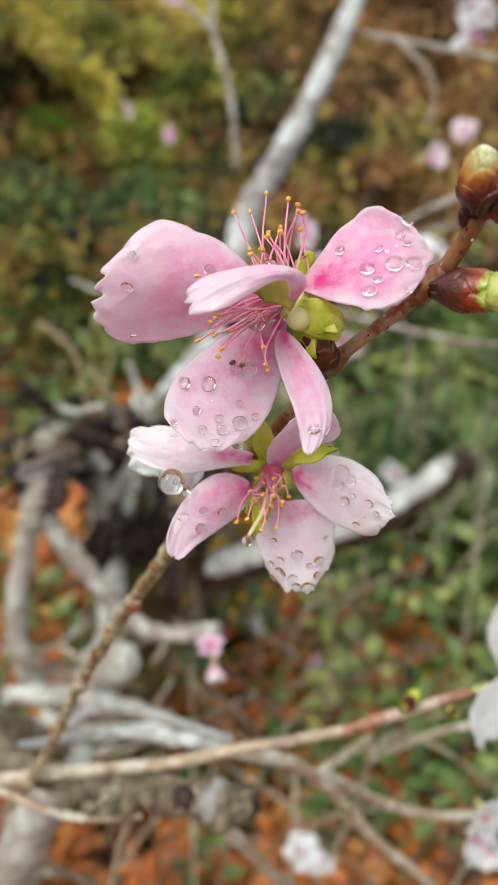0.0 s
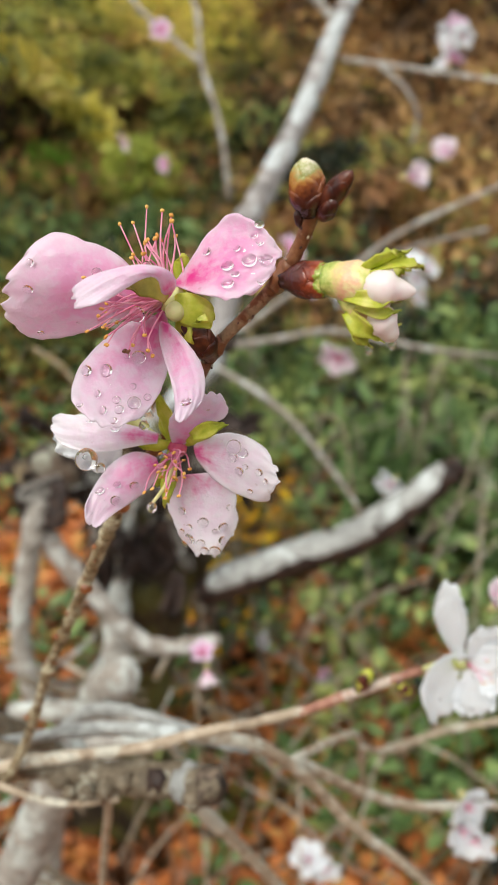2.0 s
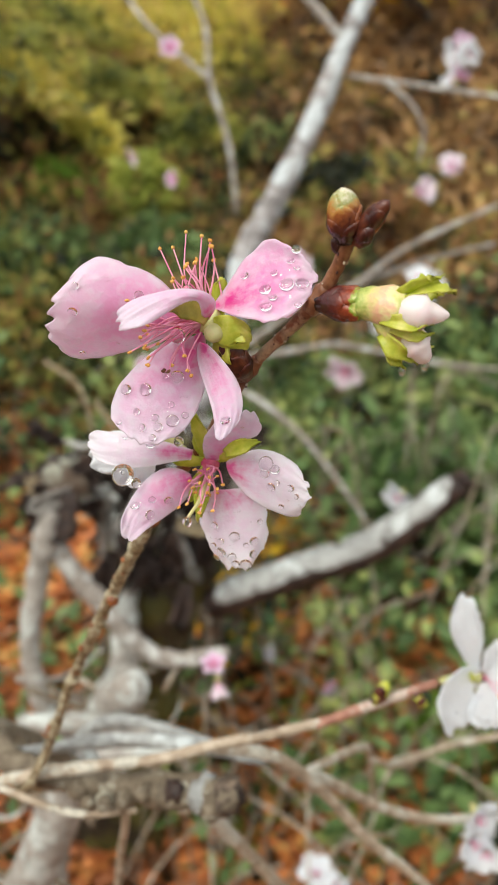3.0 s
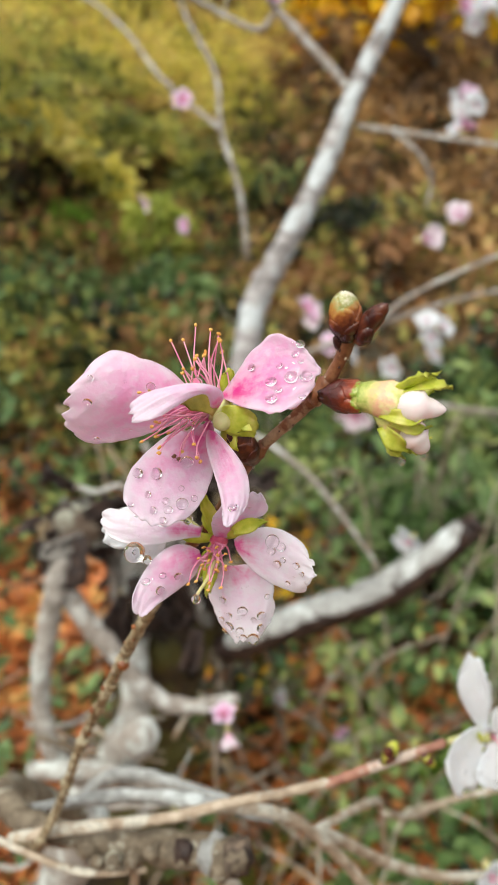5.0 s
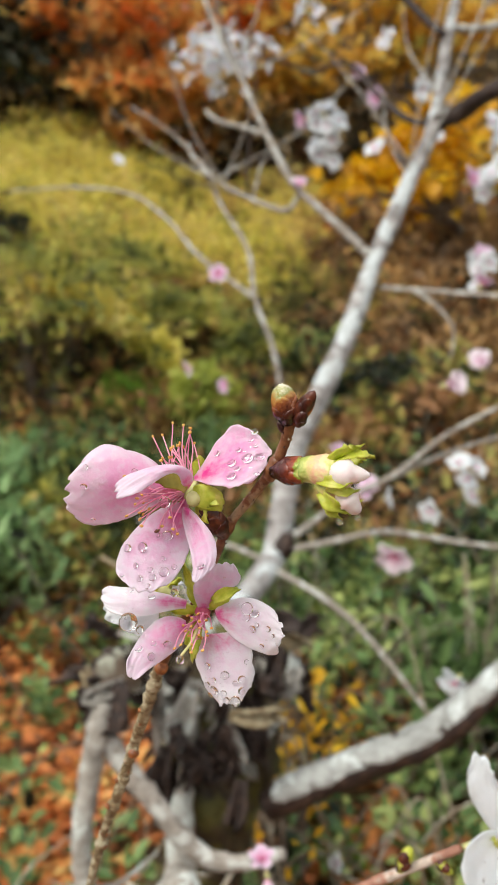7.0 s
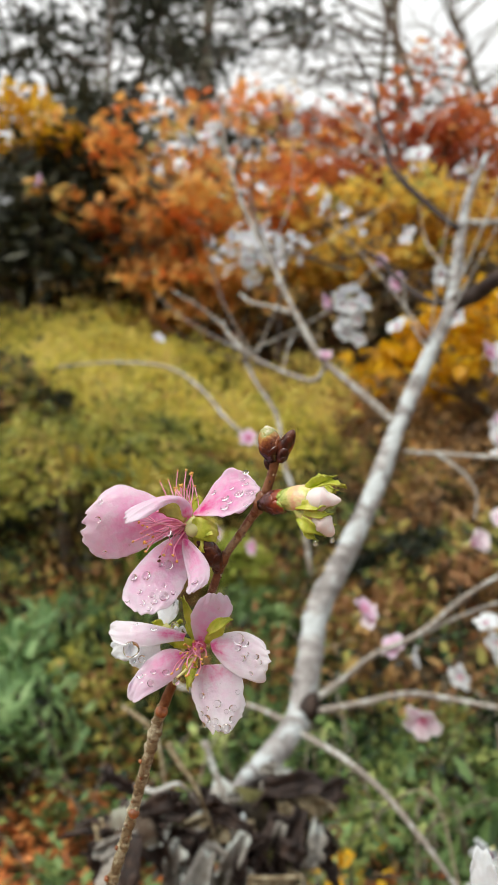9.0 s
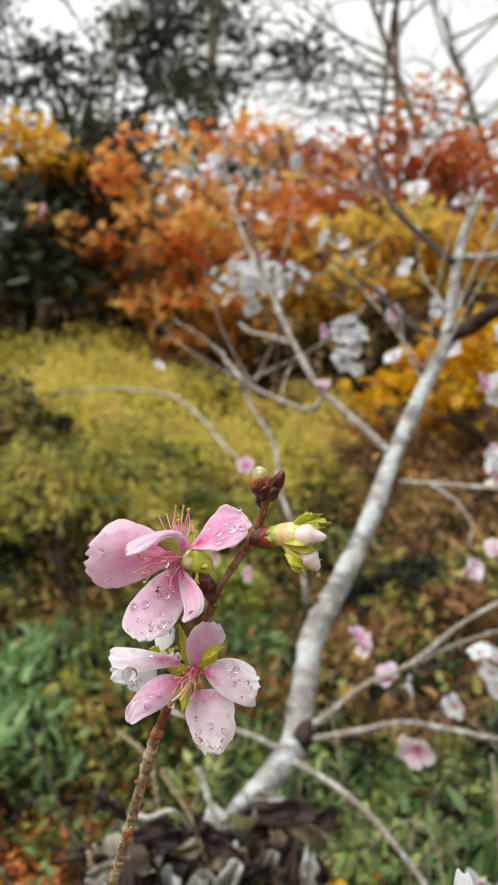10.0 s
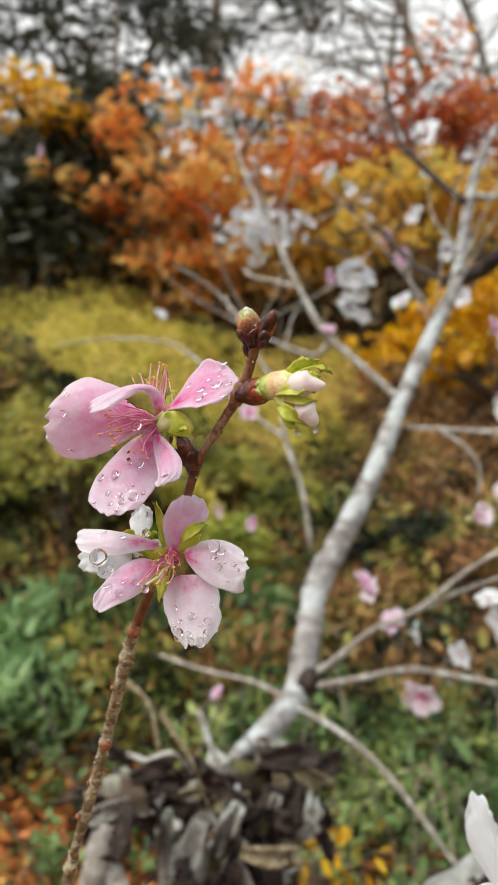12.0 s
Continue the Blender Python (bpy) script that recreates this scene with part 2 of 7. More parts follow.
BARK_LEAN = bark_material("bark_lean", (0.05, 0.042, 0.04), (0.27, 0.255, 0.25), (0.56, 0.56, 0.56), (0.60, 0.66, 0.68), 0.25, 60, 75, 0.75, 1.0, 0.005, 0.62)
TWIG_WARM = bark_material("twig_warm", (0.10, 0.04, 0.03), (0.34, 0.16, 0.11), (0.50, 0.29, 0.21), (0.60, 0.50, 0.42), 0.12, 160, 120, 0.6, 0.8, 0.0006)
BARK_LICHEN = bark_material("bark_lichen", (0.08, 0.062, 0.05), (0.30, 0.28, 0.25), (0.51, 0.50, 0.465), (0.60, 0.65, 0.62), 0.22, 75, 90, 0.8, 1.0, 0.003, 0.45)
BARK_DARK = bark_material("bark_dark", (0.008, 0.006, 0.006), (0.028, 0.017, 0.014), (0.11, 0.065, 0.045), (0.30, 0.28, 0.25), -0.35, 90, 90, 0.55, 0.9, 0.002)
BARK_BROWN = bark_material("bark_brown", (0.035, 0.022, 0.016), (0.10, 0.07, 0.05), (0.2, 0.15, 0.11), (0.3, 0.31, 0.25), 0.2, 30, 30, 0.8, 0.9, 0.004)
TWIG_LIMB = bark_material("twig_limb", (0.03, 0.024, 0.016), (0.14, 0.11, 0.075), (0.34, 0.29, 0.21), (0.48, 0.47, 0.38), 0.0, 190, 60, 0.7, 1.0, 0.0010, 0.4)
LICHEN = bark_material("lichen", (0.045, 0.04, 0.036), (0.30, 0.31, 0.30), (0.60, 0.64, 0.63), (0.64, 0.70, 0.70), 0.05, 80, 120, 0.9, 1.0, 0.004, 0.5)
TWIG_ASH = bark_material("twig_ash", (0.085, 0.07, 0.06), (0.26, 0.23, 0.20), (0.46, 0.43, 0.39), (0.56, 0.57, 0.54), 0.25, 160, 110, 0.75, 0.9, 0.0008, 0.4)
BARK_MOSS = bark_material("bark_moss", (0.008, 0.006, 0.005), (0.035, 0.026, 0.015), (0.13, 0.09, 0.04), (0.12, 0.115, 0.03), 0.35, 55, 40, 0.6, 1.0, 0.006)
CUT_WOOD = tissue_material("cut_wood", [(0.3, (0.02, 0.014, 0.01)), (0.5, (0.07, 0.05, 0.035)), (0.7, (0.19, 0.14, 0.1))], 260, 0.8, 0.8, 0, 0.0006)


def leaf_material(name, stops, patch_scale=1.2, patch=0.35, thru=0.3, rough=0.5, spec=0.4, spread=0.55):
    """Leaves: every leaf has its own shade from the ramp, pushed about by broad patches."""
    m, n, l, p = mat_base(name, rough, spec)
    geo = n.new("ShaderNodeNewGeometry")
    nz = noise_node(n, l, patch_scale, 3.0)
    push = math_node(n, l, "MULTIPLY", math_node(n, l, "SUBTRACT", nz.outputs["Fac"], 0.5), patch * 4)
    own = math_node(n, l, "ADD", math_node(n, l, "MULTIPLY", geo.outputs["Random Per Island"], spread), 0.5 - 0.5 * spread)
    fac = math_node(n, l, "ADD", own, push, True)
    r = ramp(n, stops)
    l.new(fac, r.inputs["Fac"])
    blot = noise_node(n, l, 120.0, 3.0)
    col = mix_rgb(n, l, math_node(n, l, "MULTIPLY", blot.outputs["Fac"], 0.4), r.outputs["Color"], (0.6, 0.55, 0.45), "MULTIPLY")
    l.new(col, p.inputs["Base Color"])
    add_bump(n, l, p, blot.outputs["Fac"], 0.3, 0.001)
    if thru:
        through_light(m, p, col, thru)
    return m


LEAF_GREEN = leaf_material("leaf_green", [(0, (0.025, 0.06, 0.018)), (0.45, (0.13, 0.23, 0.075)), (0.8, (0.28, 0.41, 0.15)), (1, (0.48, 0.53, 0.16))], 5.0, 0.45)
# near-black low stops in LEAF_UNDER and LEAF_OLIVE paint deep shade into leaf patches
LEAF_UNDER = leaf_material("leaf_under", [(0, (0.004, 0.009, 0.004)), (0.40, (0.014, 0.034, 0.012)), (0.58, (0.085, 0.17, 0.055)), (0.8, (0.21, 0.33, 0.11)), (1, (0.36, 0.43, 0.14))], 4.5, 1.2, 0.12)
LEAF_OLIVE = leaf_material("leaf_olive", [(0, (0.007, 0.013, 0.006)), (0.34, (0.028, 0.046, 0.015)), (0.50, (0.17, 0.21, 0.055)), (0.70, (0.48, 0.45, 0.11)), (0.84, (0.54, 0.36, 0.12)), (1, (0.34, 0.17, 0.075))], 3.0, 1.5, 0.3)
LEAF_YELLOW = leaf_material("leaf_yellow", [(0, (0.55, 0.24, 0.012)), (0.45, (0.85, 0.48, 0.015)), (0.8, (0.92, 0.62, 0.03)), (1, (0.70, 0.58, 0.05))], 1.3, 0.3, 0.4)
LEAF_MAPLE = leaf_material("leaf_maple", [(0, (0.78, 0.20, 0.06)), (0.35, (0.91, 0.34, 0.09)), (0.65, (0.95, 0.53, 0.16)), (0.88, (0.92, 0.68, 0.25)), (1, (0.70, 0.62, 0.20))], 1.8, 0.6, 0.6)
LEAF_LITTER = leaf_material("leaf_litter", [(0, (0.08, 0.04, 0.02)), (0.2, (0.30, 0.125, 0.055)), (0.45, (0.62, 0.20, 0.065)), (0.75, (0.76, 0.31, 0.09)), (1, (0.72, 0.50, 0.17))], 6.0, 0.6, 0.15, 0.5)
LEAF_STRAW = leaf_material("leaf_straw", [(0, (0.10, 0.14, 0.045)), (0.13, (0.40, 0.43, 0.08)), (0.3, (0.80, 0.73, 0.15)), (0.6, (0.93, 0.85, 0.24)), (1, (0.84, 0.64, 0.24))], 3.4, 0.7, 0.55)
LEAF_BANK = leaf_material("leaf_bank", [(0, (0.04, 0.03, 0.018)), (0.35, (0.16, 0.115, 0.06)), (0.7, (0.32, 0.24, 0.10)), (1, (0.56, 0.33, 0.11))], 1.6, 0.5, 0.15)
LEAF_RUST = leaf_material("leaf_rust", [(0, (0.42, 0.08, 0.05)), (0.5, (0.66, 0.20, 0.07)), (0.8, (0.78, 0.34, 0.09)), (1, (0.80, 0.50, 0.13))], 1.2, 0.4, 0.58)
LEAF_GOLD = leaf_material("leaf_gold", [(0, (0.52, 0.30, 0.09)), (0.3, (0.84, 0.50, 0.09)), (0.6, (0.93, 0.66, 0.12)), (0.85, (0.84, 0.68, 0.18)), (1, (0.46, 0.46, 0.12))], 2.0, 0.6, 0.58)
LEAF_DRY = leaf_material("leaf_dry", [(0, (0.07, 0.042, 0.022)), (0.3, (0.22, 0.13, 0.06)), (0.6, (0.42, 0.25, 0.105)), (0.85, (0.58, 0.35, 0.13)), (1, (0.42, 0.40, 0.12))], 3.0, 0.6, 0.2)
LEAF_BLUE = leaf_material("leaf_blue", [(0, (0.07, 0.15, 0.055)), (0.35, (0.26, 0.45, 0.19)), (0.7, (0.45, 0.65, 0.31)), (1, (0.60, 0.70, 0.34))], 5.0, 0.4, 0.4)
LEAF_LIME = leaf_material("leaf_lime", [(0, (0.14, 0.20, 0.04)), (0.4, (0.38, 0.45, 0.085)), (0.8, (0.62, 0.66, 0.15)), (1, (0.70, 0.66, 0.2))], 4.0, 0.4, 0.4)
LEAF_MOSS = leaf_material("leaf_moss", [(0, (0.04, 0.06, 0.018)), (0.25, (0.18, 0.22, 0.05)), (0.5, (0.42, 0.44, 0.10)), (0.8, (0.66, 0.62, 0.15)), (1, (0.56, 0.42, 0.14))], 5.0, 0.9, 0.4)
LEAF_FRESH = leaf_material("leaf_fresh", [(0, (0.05, 0.12, 0.02)), (0.35, (0.17, 0.34, 0.04)), (0.7, (0.34, 0.54, 0.08)), (1, (0.52, 0.60, 0.12))], 6.0, 0.4, 0.35)
LEAF_TAN = leaf_material("leaf_tan", [(0, (0.62, 0.26, 0.08)), (0.3, (0.86, 0.48, 0.16)), (0.6, (0.92, 0.62, 0.24)), (0.85, (0.86, 0.68, 0.30)), (1, (0.58, 0.54, 0.18))], 2.2, 0.6, 0.6)
LEAF_CONIFER = leaf_material("leaf_conifer", [(0, (0.014, 0.020, 0.012)), (0.6, (0.04, 0.048, 0.026)), (1, (0.085, 0.08, 0.04))], 0.7, 0.3, 0.1)

SOIL, sn, sl, sp = mat_base("soil", 0.9, 0.25)
s1 = noise_node(sn, sl, 1.4, 5.0)
s2 = noise_node(sn, sl, 26.0, 6.0, 0.7)
sr = ramp(sn, [(0.34, (0.012, 0.010, 0.006)), (0.48, (0.055, 0.036, 0.017)), (0.6, (0.17, 0.095, 0.036)), (0.72, (0.12, 0.12, 0.032))])
sl.new(math_node(sn, sl, "ADD", math_node(sn, sl, "MULTIPLY", s1.outputs["Fac"], 0.6), math_node(sn, sl, "MULTIPLY", s2.outputs["Fac"], 0.4)), sr.inputs["Fac"])
sl.new(sr.outputs["Color"], sp.inputs["Base Color"])
add_bump(sn, sl, sp, s2.outputs["Fac"], 0.9, 0.02)


# ---- building helpers ----
def thing(name, at, label, category, group="", kind=""):
    ob = new(name)
    ob.location = at
    ob.empty_display_size = 0.01
    return tagged(ob, label, category, group, kind)


def origin(ob):
    p = Vector((0, 0, 0))
    while ob is not None:
        p += ob.location
        ob = ob.parent
    return p


def part(name, bm, material, parent=None, label="", smooth=True):
    """Links a bmesh, given in world places, as one mesh object under a thing or part."""
    me = bpy.data.meshes.new(name)
    if parent is not None:
        bmesh.ops.translate(bm, verts=bm.verts, vec=-origin(parent))
    bmesh.ops.recalc_face_normals(bm, faces=bm.faces)
    for f in bm.faces:
        f.smooth = smooth
    bm.to_mesh(me)
    bm.free()
    me.materials.append(material)
    ob = new(name, me)
    ob.parent = parent
    return tagged(ob, label)


def spline(points, steps):
    """Smooth run of places through the control points."""
    pts = [Vector(p) for p in points]
    pts = [2 * pts[0] - pts[1]] + pts + [2 * pts[-1] - pts[-2]]
    out = []
    for k in range(1, len(pts) - 2):
        a, b, c, d = pts[k - 1 : k + 3]
        for s in range(steps):
            t = s / steps
            out.append(0.5 * (2 * b + (c - a) * t + (2 * a - 5 * b + 4 * c - d) * t * t + (3 * b - a - 3 * c + d) * t ** 3))
    out.append(pts[-2].copy())
    return out


def tube(points, radii, sides=10, steps=4, rough=0.0, seed=0, bm=None, lump=60.0, cap_end=True):
    """A tapering stem along control points, uneven by rough (share of its radius)."""
    bm = bm or bmesh.new()
    uvl = bm.loops.layers.uv.verify()
    path = spline(points, steps) if len(points) > 2 else [Vector(points[0]).lerp(Vector(points[1]), k / steps) for k in range(steps + 1)]
    n = len(path)
    rad = np.interp(np.linspace(0, 1, n), np.linspace(0, 1, len(radii)), radii)
    up = Vector((0.31, 0.2, 0.93)).normalized()
    rings, dist, total = [], [], 0.0
    for k, p in enumerate(path):
        d = (path[min(k + 1, n - 1)] - path[max(k - 1, 0)]).normalized()
        x = d.cross(up)
        if x.length < 1e-3:
            x = d.cross(Vector((1, 0, 0)))
        x.normalize()
        up = x.cross(d).normalized()
        if k:
            total += (p - path[k - 1]).length
        dist.append(total)
        ring = []
        for s in range(sides):
            a = 2 * math.pi * s / sides
            off = x * math.cos(a) + up * math.sin(a)
            r = rad[k]
            if rough:
                r *= 1 + rough * (noise.noise((p + off * rad[k]) * lump + Vector((seed, 0, 0))) + 0.5 * noise.noise((p + off * rad[k]) * lump * 2.7))
            ring.append(bm.verts.new(p + off * r))
        rings.append(ring)
    for k in range(n - 1):
        for s in range(sides):
            f = bm.faces.new((rings[k][s], rings[k][(s + 1) % sides], rings[k + 1][(s + 1) % sides], rings[k + 1][s]))
            for lp, (u, v) in zip(f.loops, ((s, k), (s + 1, k), (s + 1, k + 1), (s, k + 1))):
                lp[uvl].uv = (u / sides, dist[v])
    for ring, p, far in ((rings[0], path[0], False), (rings[-1], path[-1], True)):
        c = bm.verts.new(p + (path[-1] - path[-2]).normalized() * (rad[-1] * 0.4 if cap_end else 0) if far else p)
        for s in range(sides):
            f = bm.faces.new((ring[s], ring[(s + 1) % sides], c))
            for lp in f.loops:
                lp[uvl].uv = (s / sides, dist[-1 if far else 0])
    return bm


def crust(points, radii, steps=6, span=1.75, seed=0, lump=60.0):
    """A broken shell of lichen over the upper side of a limb."""
    bm = bmesh.new()
    path = spline(points, steps)
    n = len(path)
    rad = np.interp(np.linspace(0, 1, n), np.linspace(0, 1, len(radii)), radii)
    cols = 13
    rows = []
    for k, p in enumerate(path):
        d = (path[min(k + 1, n - 1)] - path[max(k - 1, 0)]).normalized()
        x = d.cross(Vector((0, -0.3, 0.95))).normalized()
        up = x.cross(d).normalized()
        wide = span * (0.9 + 0.22 * noise.noise(Vector((k * 0.37, seed, 0))))
        wide *= min(1.0, 0.3 + k / 5, 0.3 + (n - 1 - k) / 4)
        row = []
        for c in range(cols):
            a = wide * (2 * c / (cols - 1) - 1) + 0.12 * noise.noise(Vector((k * 0.4, seed + 5, c * 0.2)))
            off = x * math.sin(a) + up * math.cos(a)
            rim = 1.09 if 0 < c < cols - 1 and 0 < k < n - 1 else 0.9
            row.append(bm.verts.new(p + off * rad[k] * (rim + 0.13 * noise.noise((p + off * rad[k]) * lump) + 0.06 * noise.noise((p + off * rad[k]) * lump * 2.6))))
        rows.append(row)
    for k in range(n - 1):
        for c in range(cols - 1):
            bm.faces.new((rows[k][c], rows[k][c + 1], rows[k + 1][c + 1], rows[k + 1][c]))
    return bm


def ball(center, radius, axis=(0, 0, 1), stretch=1.0, seg=10, rings=7, bm=None, rough=0.0, point=0.0):
    """A rounded lump, long along its axis, drawn out to a point by point."""
    bm = bm or bmesh.new()
    turn = Vector(axis).normalized().to_track_quat("Z", "Y").to_matrix()
    rows = []
    for k in range(rings + 1):
        b = math.pi * k / rings
        row = []
        for s in range(seg):
            a = 2 * math.pi * s / seg
            w = math.sin(b) * (1 - point * (1 - math.cos(math.pi - b)) * 0.5 * (1 if b < math.pi / 2 else 0))
            v = Vector((w * math.cos(a), w * math.sin(a), math.cos(b) * stretch)) * radius
            if rough:
                v *= 1 + rough * noise.noise(v * (2.2 / radius) + Vector(center) * 900)
            row.append(bm.verts.new(Vector(center) + turn @ v) if 0 < k < rings or s == 0 else row[0])
        rows.append(row)
    for k in range(rings):
        for s in range(seg):
            q = []
            for v in (rows[k][s], rows[k + 1][s], rows[k + 1][(s + 1) % seg], rows[k][(s + 1) % seg]):
                if v not in q:
                    q.append(v)
            if len(q) > 2:
                bm.faces.new(q)
    return bm


def curve_at(spine, u):
    """Place on the smooth curve through three or four spine points."""
    n = len(spine)
    out = Vector((0, 0, 0))
    for i in range(n):
        w = 1.0
        for j in range(n):
            if j != i:
                w *= (u - j / (n - 1)) / (i / (n - 1) - j / (n - 1))
        out += Vector(spine[i]) * w
    return out


def smooth01(x):
    x = min(1.0, max(0.0, x))
    return x * x * (3 - 2 * x)


class Petal:
    """A thin curved blade along a spine: side is its width's direction (and side_tip at the tip)."""

    def __init__(self, spine, side, width, side_tip=None, cup=0.12, ruffle=0.0006, notch=0.06, claw=0.2, tip=0.5, seed=0, thick=0.00022, nu=18, nv=14, full=0.55, ragged=1.0):
        self.spine, self.s0, self.s1 = [Vector(p) for p in spine], Vector(side).normalized(), Vector(side_tip or side).normalized()
        self.width, self.cup, self.ruffle, self.notch, self.claw, self.tip, self.seed = width, cup, ruffle, notch, claw, tip, seed
        self.thick, self.nu, self.nv, self.full, self.ragged = thick, nu, nv, full, ragged

    def place(self, u, v):
        sd = Vector((self.seed * 7.3, self.seed * 3.1, 0))
        reach = 1 - 0.2 * abs(v) ** 2.4 - self.notch * math.exp(-((v - 0.08) / 0.2) ** 2) + self.ragged * (0.05 * noise.noise(Vector((v * 3.1, 0, 0)) + sd) + 0.022 * noise.noise(Vector((v * 9.0, 4, 0)) + sd))
        uu = u * (1 + (reach - 1) * u) * 1.04
        c = curve_at(self.spine, uu)
        d = (curve_at(self.spine, min(1.0, uu + 0.02)) - curve_at(self.spine, max(0.0, uu - 0.02))).normalized()
        s = self.s0.lerp(self.s1, u)
        s = (s - d * s.dot(d)).normalized()
        nrm = d.cross(s)
        hw = self.width / 2 * (self.claw + (1 - self.claw) * smooth01(u / self.full)) * (1 - self.tip * smooth01((u - 0.72) / 0.28) * 0.55)
        hw *= 1 + 0.05 * noise.noise(Vector((u * 5, 2 if v > 0 else 7, 1)) + sd)
        lift = self.cup * hw * v * v + self.ruffle * (abs(v) ** 1.6 * u + u ** 5) * (noise.noise(Vector((u * 4, v * 3, 3)) + sd) * 1.6 + 0.7 * noise.noise(Vector((u * 9, v * 8, 5)) + sd))
        lift += self.ruffle * 0.25 * noise.noise(Vector((u * 6, v * 14, 8)) + sd)
        return c + s * (hw * v) + nrm * lift

    def normal(self, u, v):
        e = 0.03
        a = self.place(min(1, u + e), v) - self.place(max(0, u - e), v)
        b = self.place(u, min(1, v + e)) - self.place(u, max(-1, v - e))
        return a.cross(b).normalized()

    def mesh(self):
        bm = bmesh.new()
        uvl = bm.loops.layers.uv.verify()
        nu, nv = self.nu, self.nv
        g = [[self.place(i / nu, -1 + 2 * j / nv) for j in range(nv + 1)] for i in range(nu + 1)]
        top, bot = [], []
        for i in range(nu + 1):
            ta, ba = [], []
            for j in range(nv + 1):
                a = g[min(i + 1, nu)][j] - g[max(i - 1, 0)][j]
                b = g[i][min(j + 1, nv)] - g[i][max(j - 1, 0)]
                n = a.cross(b).normalized() * (self.thick / 2)
                ta.append(bm.verts.new(g[i][j] + n))
                ba.append(bm.verts.new(g[i][j] - n))
            top.append(ta)
            bot.append(ba)

        def face(vs, uvs):
            f = bm.faces.new(vs)
            for lp, (i, j) in zip(f.loops, uvs):
                lp[uvl].uv = (j / nv, i / nu)

        for i in range(nu):
            for j in range(nv):
                q = ((i, j), (i + 1, j), (i + 1, j + 1), (i, j + 1))
                face([top[a][b] for a, b in q], q)
                face([bot[a][b] for a, b in reversed(q)], tuple(reversed(q)))
        rim = [(i, 0) for i in range(nu)] + [(nu, j) for j in range(nv)] + [(i, nv) for i in range(nu, 0, -1)] + [(0, j) for j in range(nv, 0, -1)]
        for k in range(len(rim)):
            (a, b), (c, d) = rim[k], rim[(k + 1) % len(rim)]
            face((top[a][b], bot[a][b], bot[c][d], top[c][d]), ((a, b), (a, b), (c, d), (c, d)))
        return bm


class LoftPetal(Petal):
    """A petal lofted between two edge curves and a middle curve, each from the claw to the tip."""

    def __init__(self, edge_a, middle, edge_b, ruffle=0.0004, notch=0.03, seed=0, thick=0.0002, nu=40, nv=34, ragged=1.0, corner=0.10):
        self.a, self.m, self.b = ([Vector(p) for p in c] for c in (edge_a, middle, edge_b))
        self.ruffle, self.notch, self.seed, self.thick, self.nu, self.nv, self.ragged, self.corner = ruffle, notch, seed, thick, nu, nv, ragged, corner

    def place(self, u, v):
        sd = Vector((self.seed * 7.3, self.seed * 3.1, 0))
        teeth = 0.07 * noise.noise(Vector((v * 2.3, 0, 0)) + sd) + 0.045 * noise.noise(Vector((v * 5.0, 4, 0)) + sd) + 0.01 * abs(noise.noise(Vector((v * 14.0, 9, 0)) + sd))
        reach = 1.015 - self.corner * abs(v) ** 4 - self.notch * math.exp(-((v - 0.15) / 0.16) ** 2) + self.ragged * teeth
        uu = u * (1 + (reach - 1) * u ** 3)
        a, m, b = curve_at(self.a, uu), curve_at(self.m, uu), curve_at(self.b, uu)
        frill = 1 + self.ragged * u * (0.09 * noise.noise(Vector((u * 4, 2 if v > 0 else 7, 1)) + sd) + 0.045 * noise.noise(Vector((u * 13, 2 if v > 0 else 7, 6)) + sd)) * abs(v) ** 3
        w = v * frill
        c = m + (b - a) * (w / 2) + ((a + b) / 2 - m) * (w * w)
        d = curve_at(self.m, min(1.0, uu + 0.03)) - curve_at(self.m, max(0.0, uu - 0.03))
        nrm = d.cross(b - a).normalized()
        lift = self.ruffle * (0.3 + abs(v) ** 2 + u ** 4) * u * (noise.noise(Vector((u * 3.4, v * 2.6, 3)) + sd) + 0.4 * noise.noise(Vector((u * 7, v * 4.2, 5)) + sd))
        lift += self.ruffle * u * (0.05 * noise.noise(Vector((u * 4, v * 11, 8)) + sd) + 0.15 * noise.noise(Vector((u * 13, v * 11, 2)) + sd))
        return c + nrm * lift


def dome_mesh(material):
    """A bead of water lying on a flat place: radius 1, standing up along z."""
    bm = bmesh.new()
    seg, rings = 16, 6
    top = bm.verts.new((0, 0, 0.42))
    rows = []
    for k in range(1, rings + 1):
        b = 0.5 * math.pi * k / rings
        rows.append([bm.verts.new((math.sin(b) * math.cos(2 * math.pi * s / seg), math.sin(b) * math.sin(2 * math.pi * s / seg), 0.42 * math.cos(b) ** 0.8 if k < rings else 0.0)) for s in range(seg)])
    for s in range(seg):
        bm.faces.new((top, rows[0][s], rows[0][(s + 1) % seg]))
        for k in range(rings - 1):
            bm.faces.new((rows[k][s], rows[k + 1][s], rows[k + 1][(s + 1) % seg], rows[k][(s + 1) % seg]))
    bm.faces.new(list(reversed(rows[-1])))
    me = bpy.data.meshes.new("water_drop")
    for f in bm.faces:
        f.smooth = True
    bm.to_mesh(me)
    bm.free()
    me.materials.append(material)
    return me


DROP_MESH, CLEAR_DROP = dome_mesh(BEAD), dome_mesh(WATER)


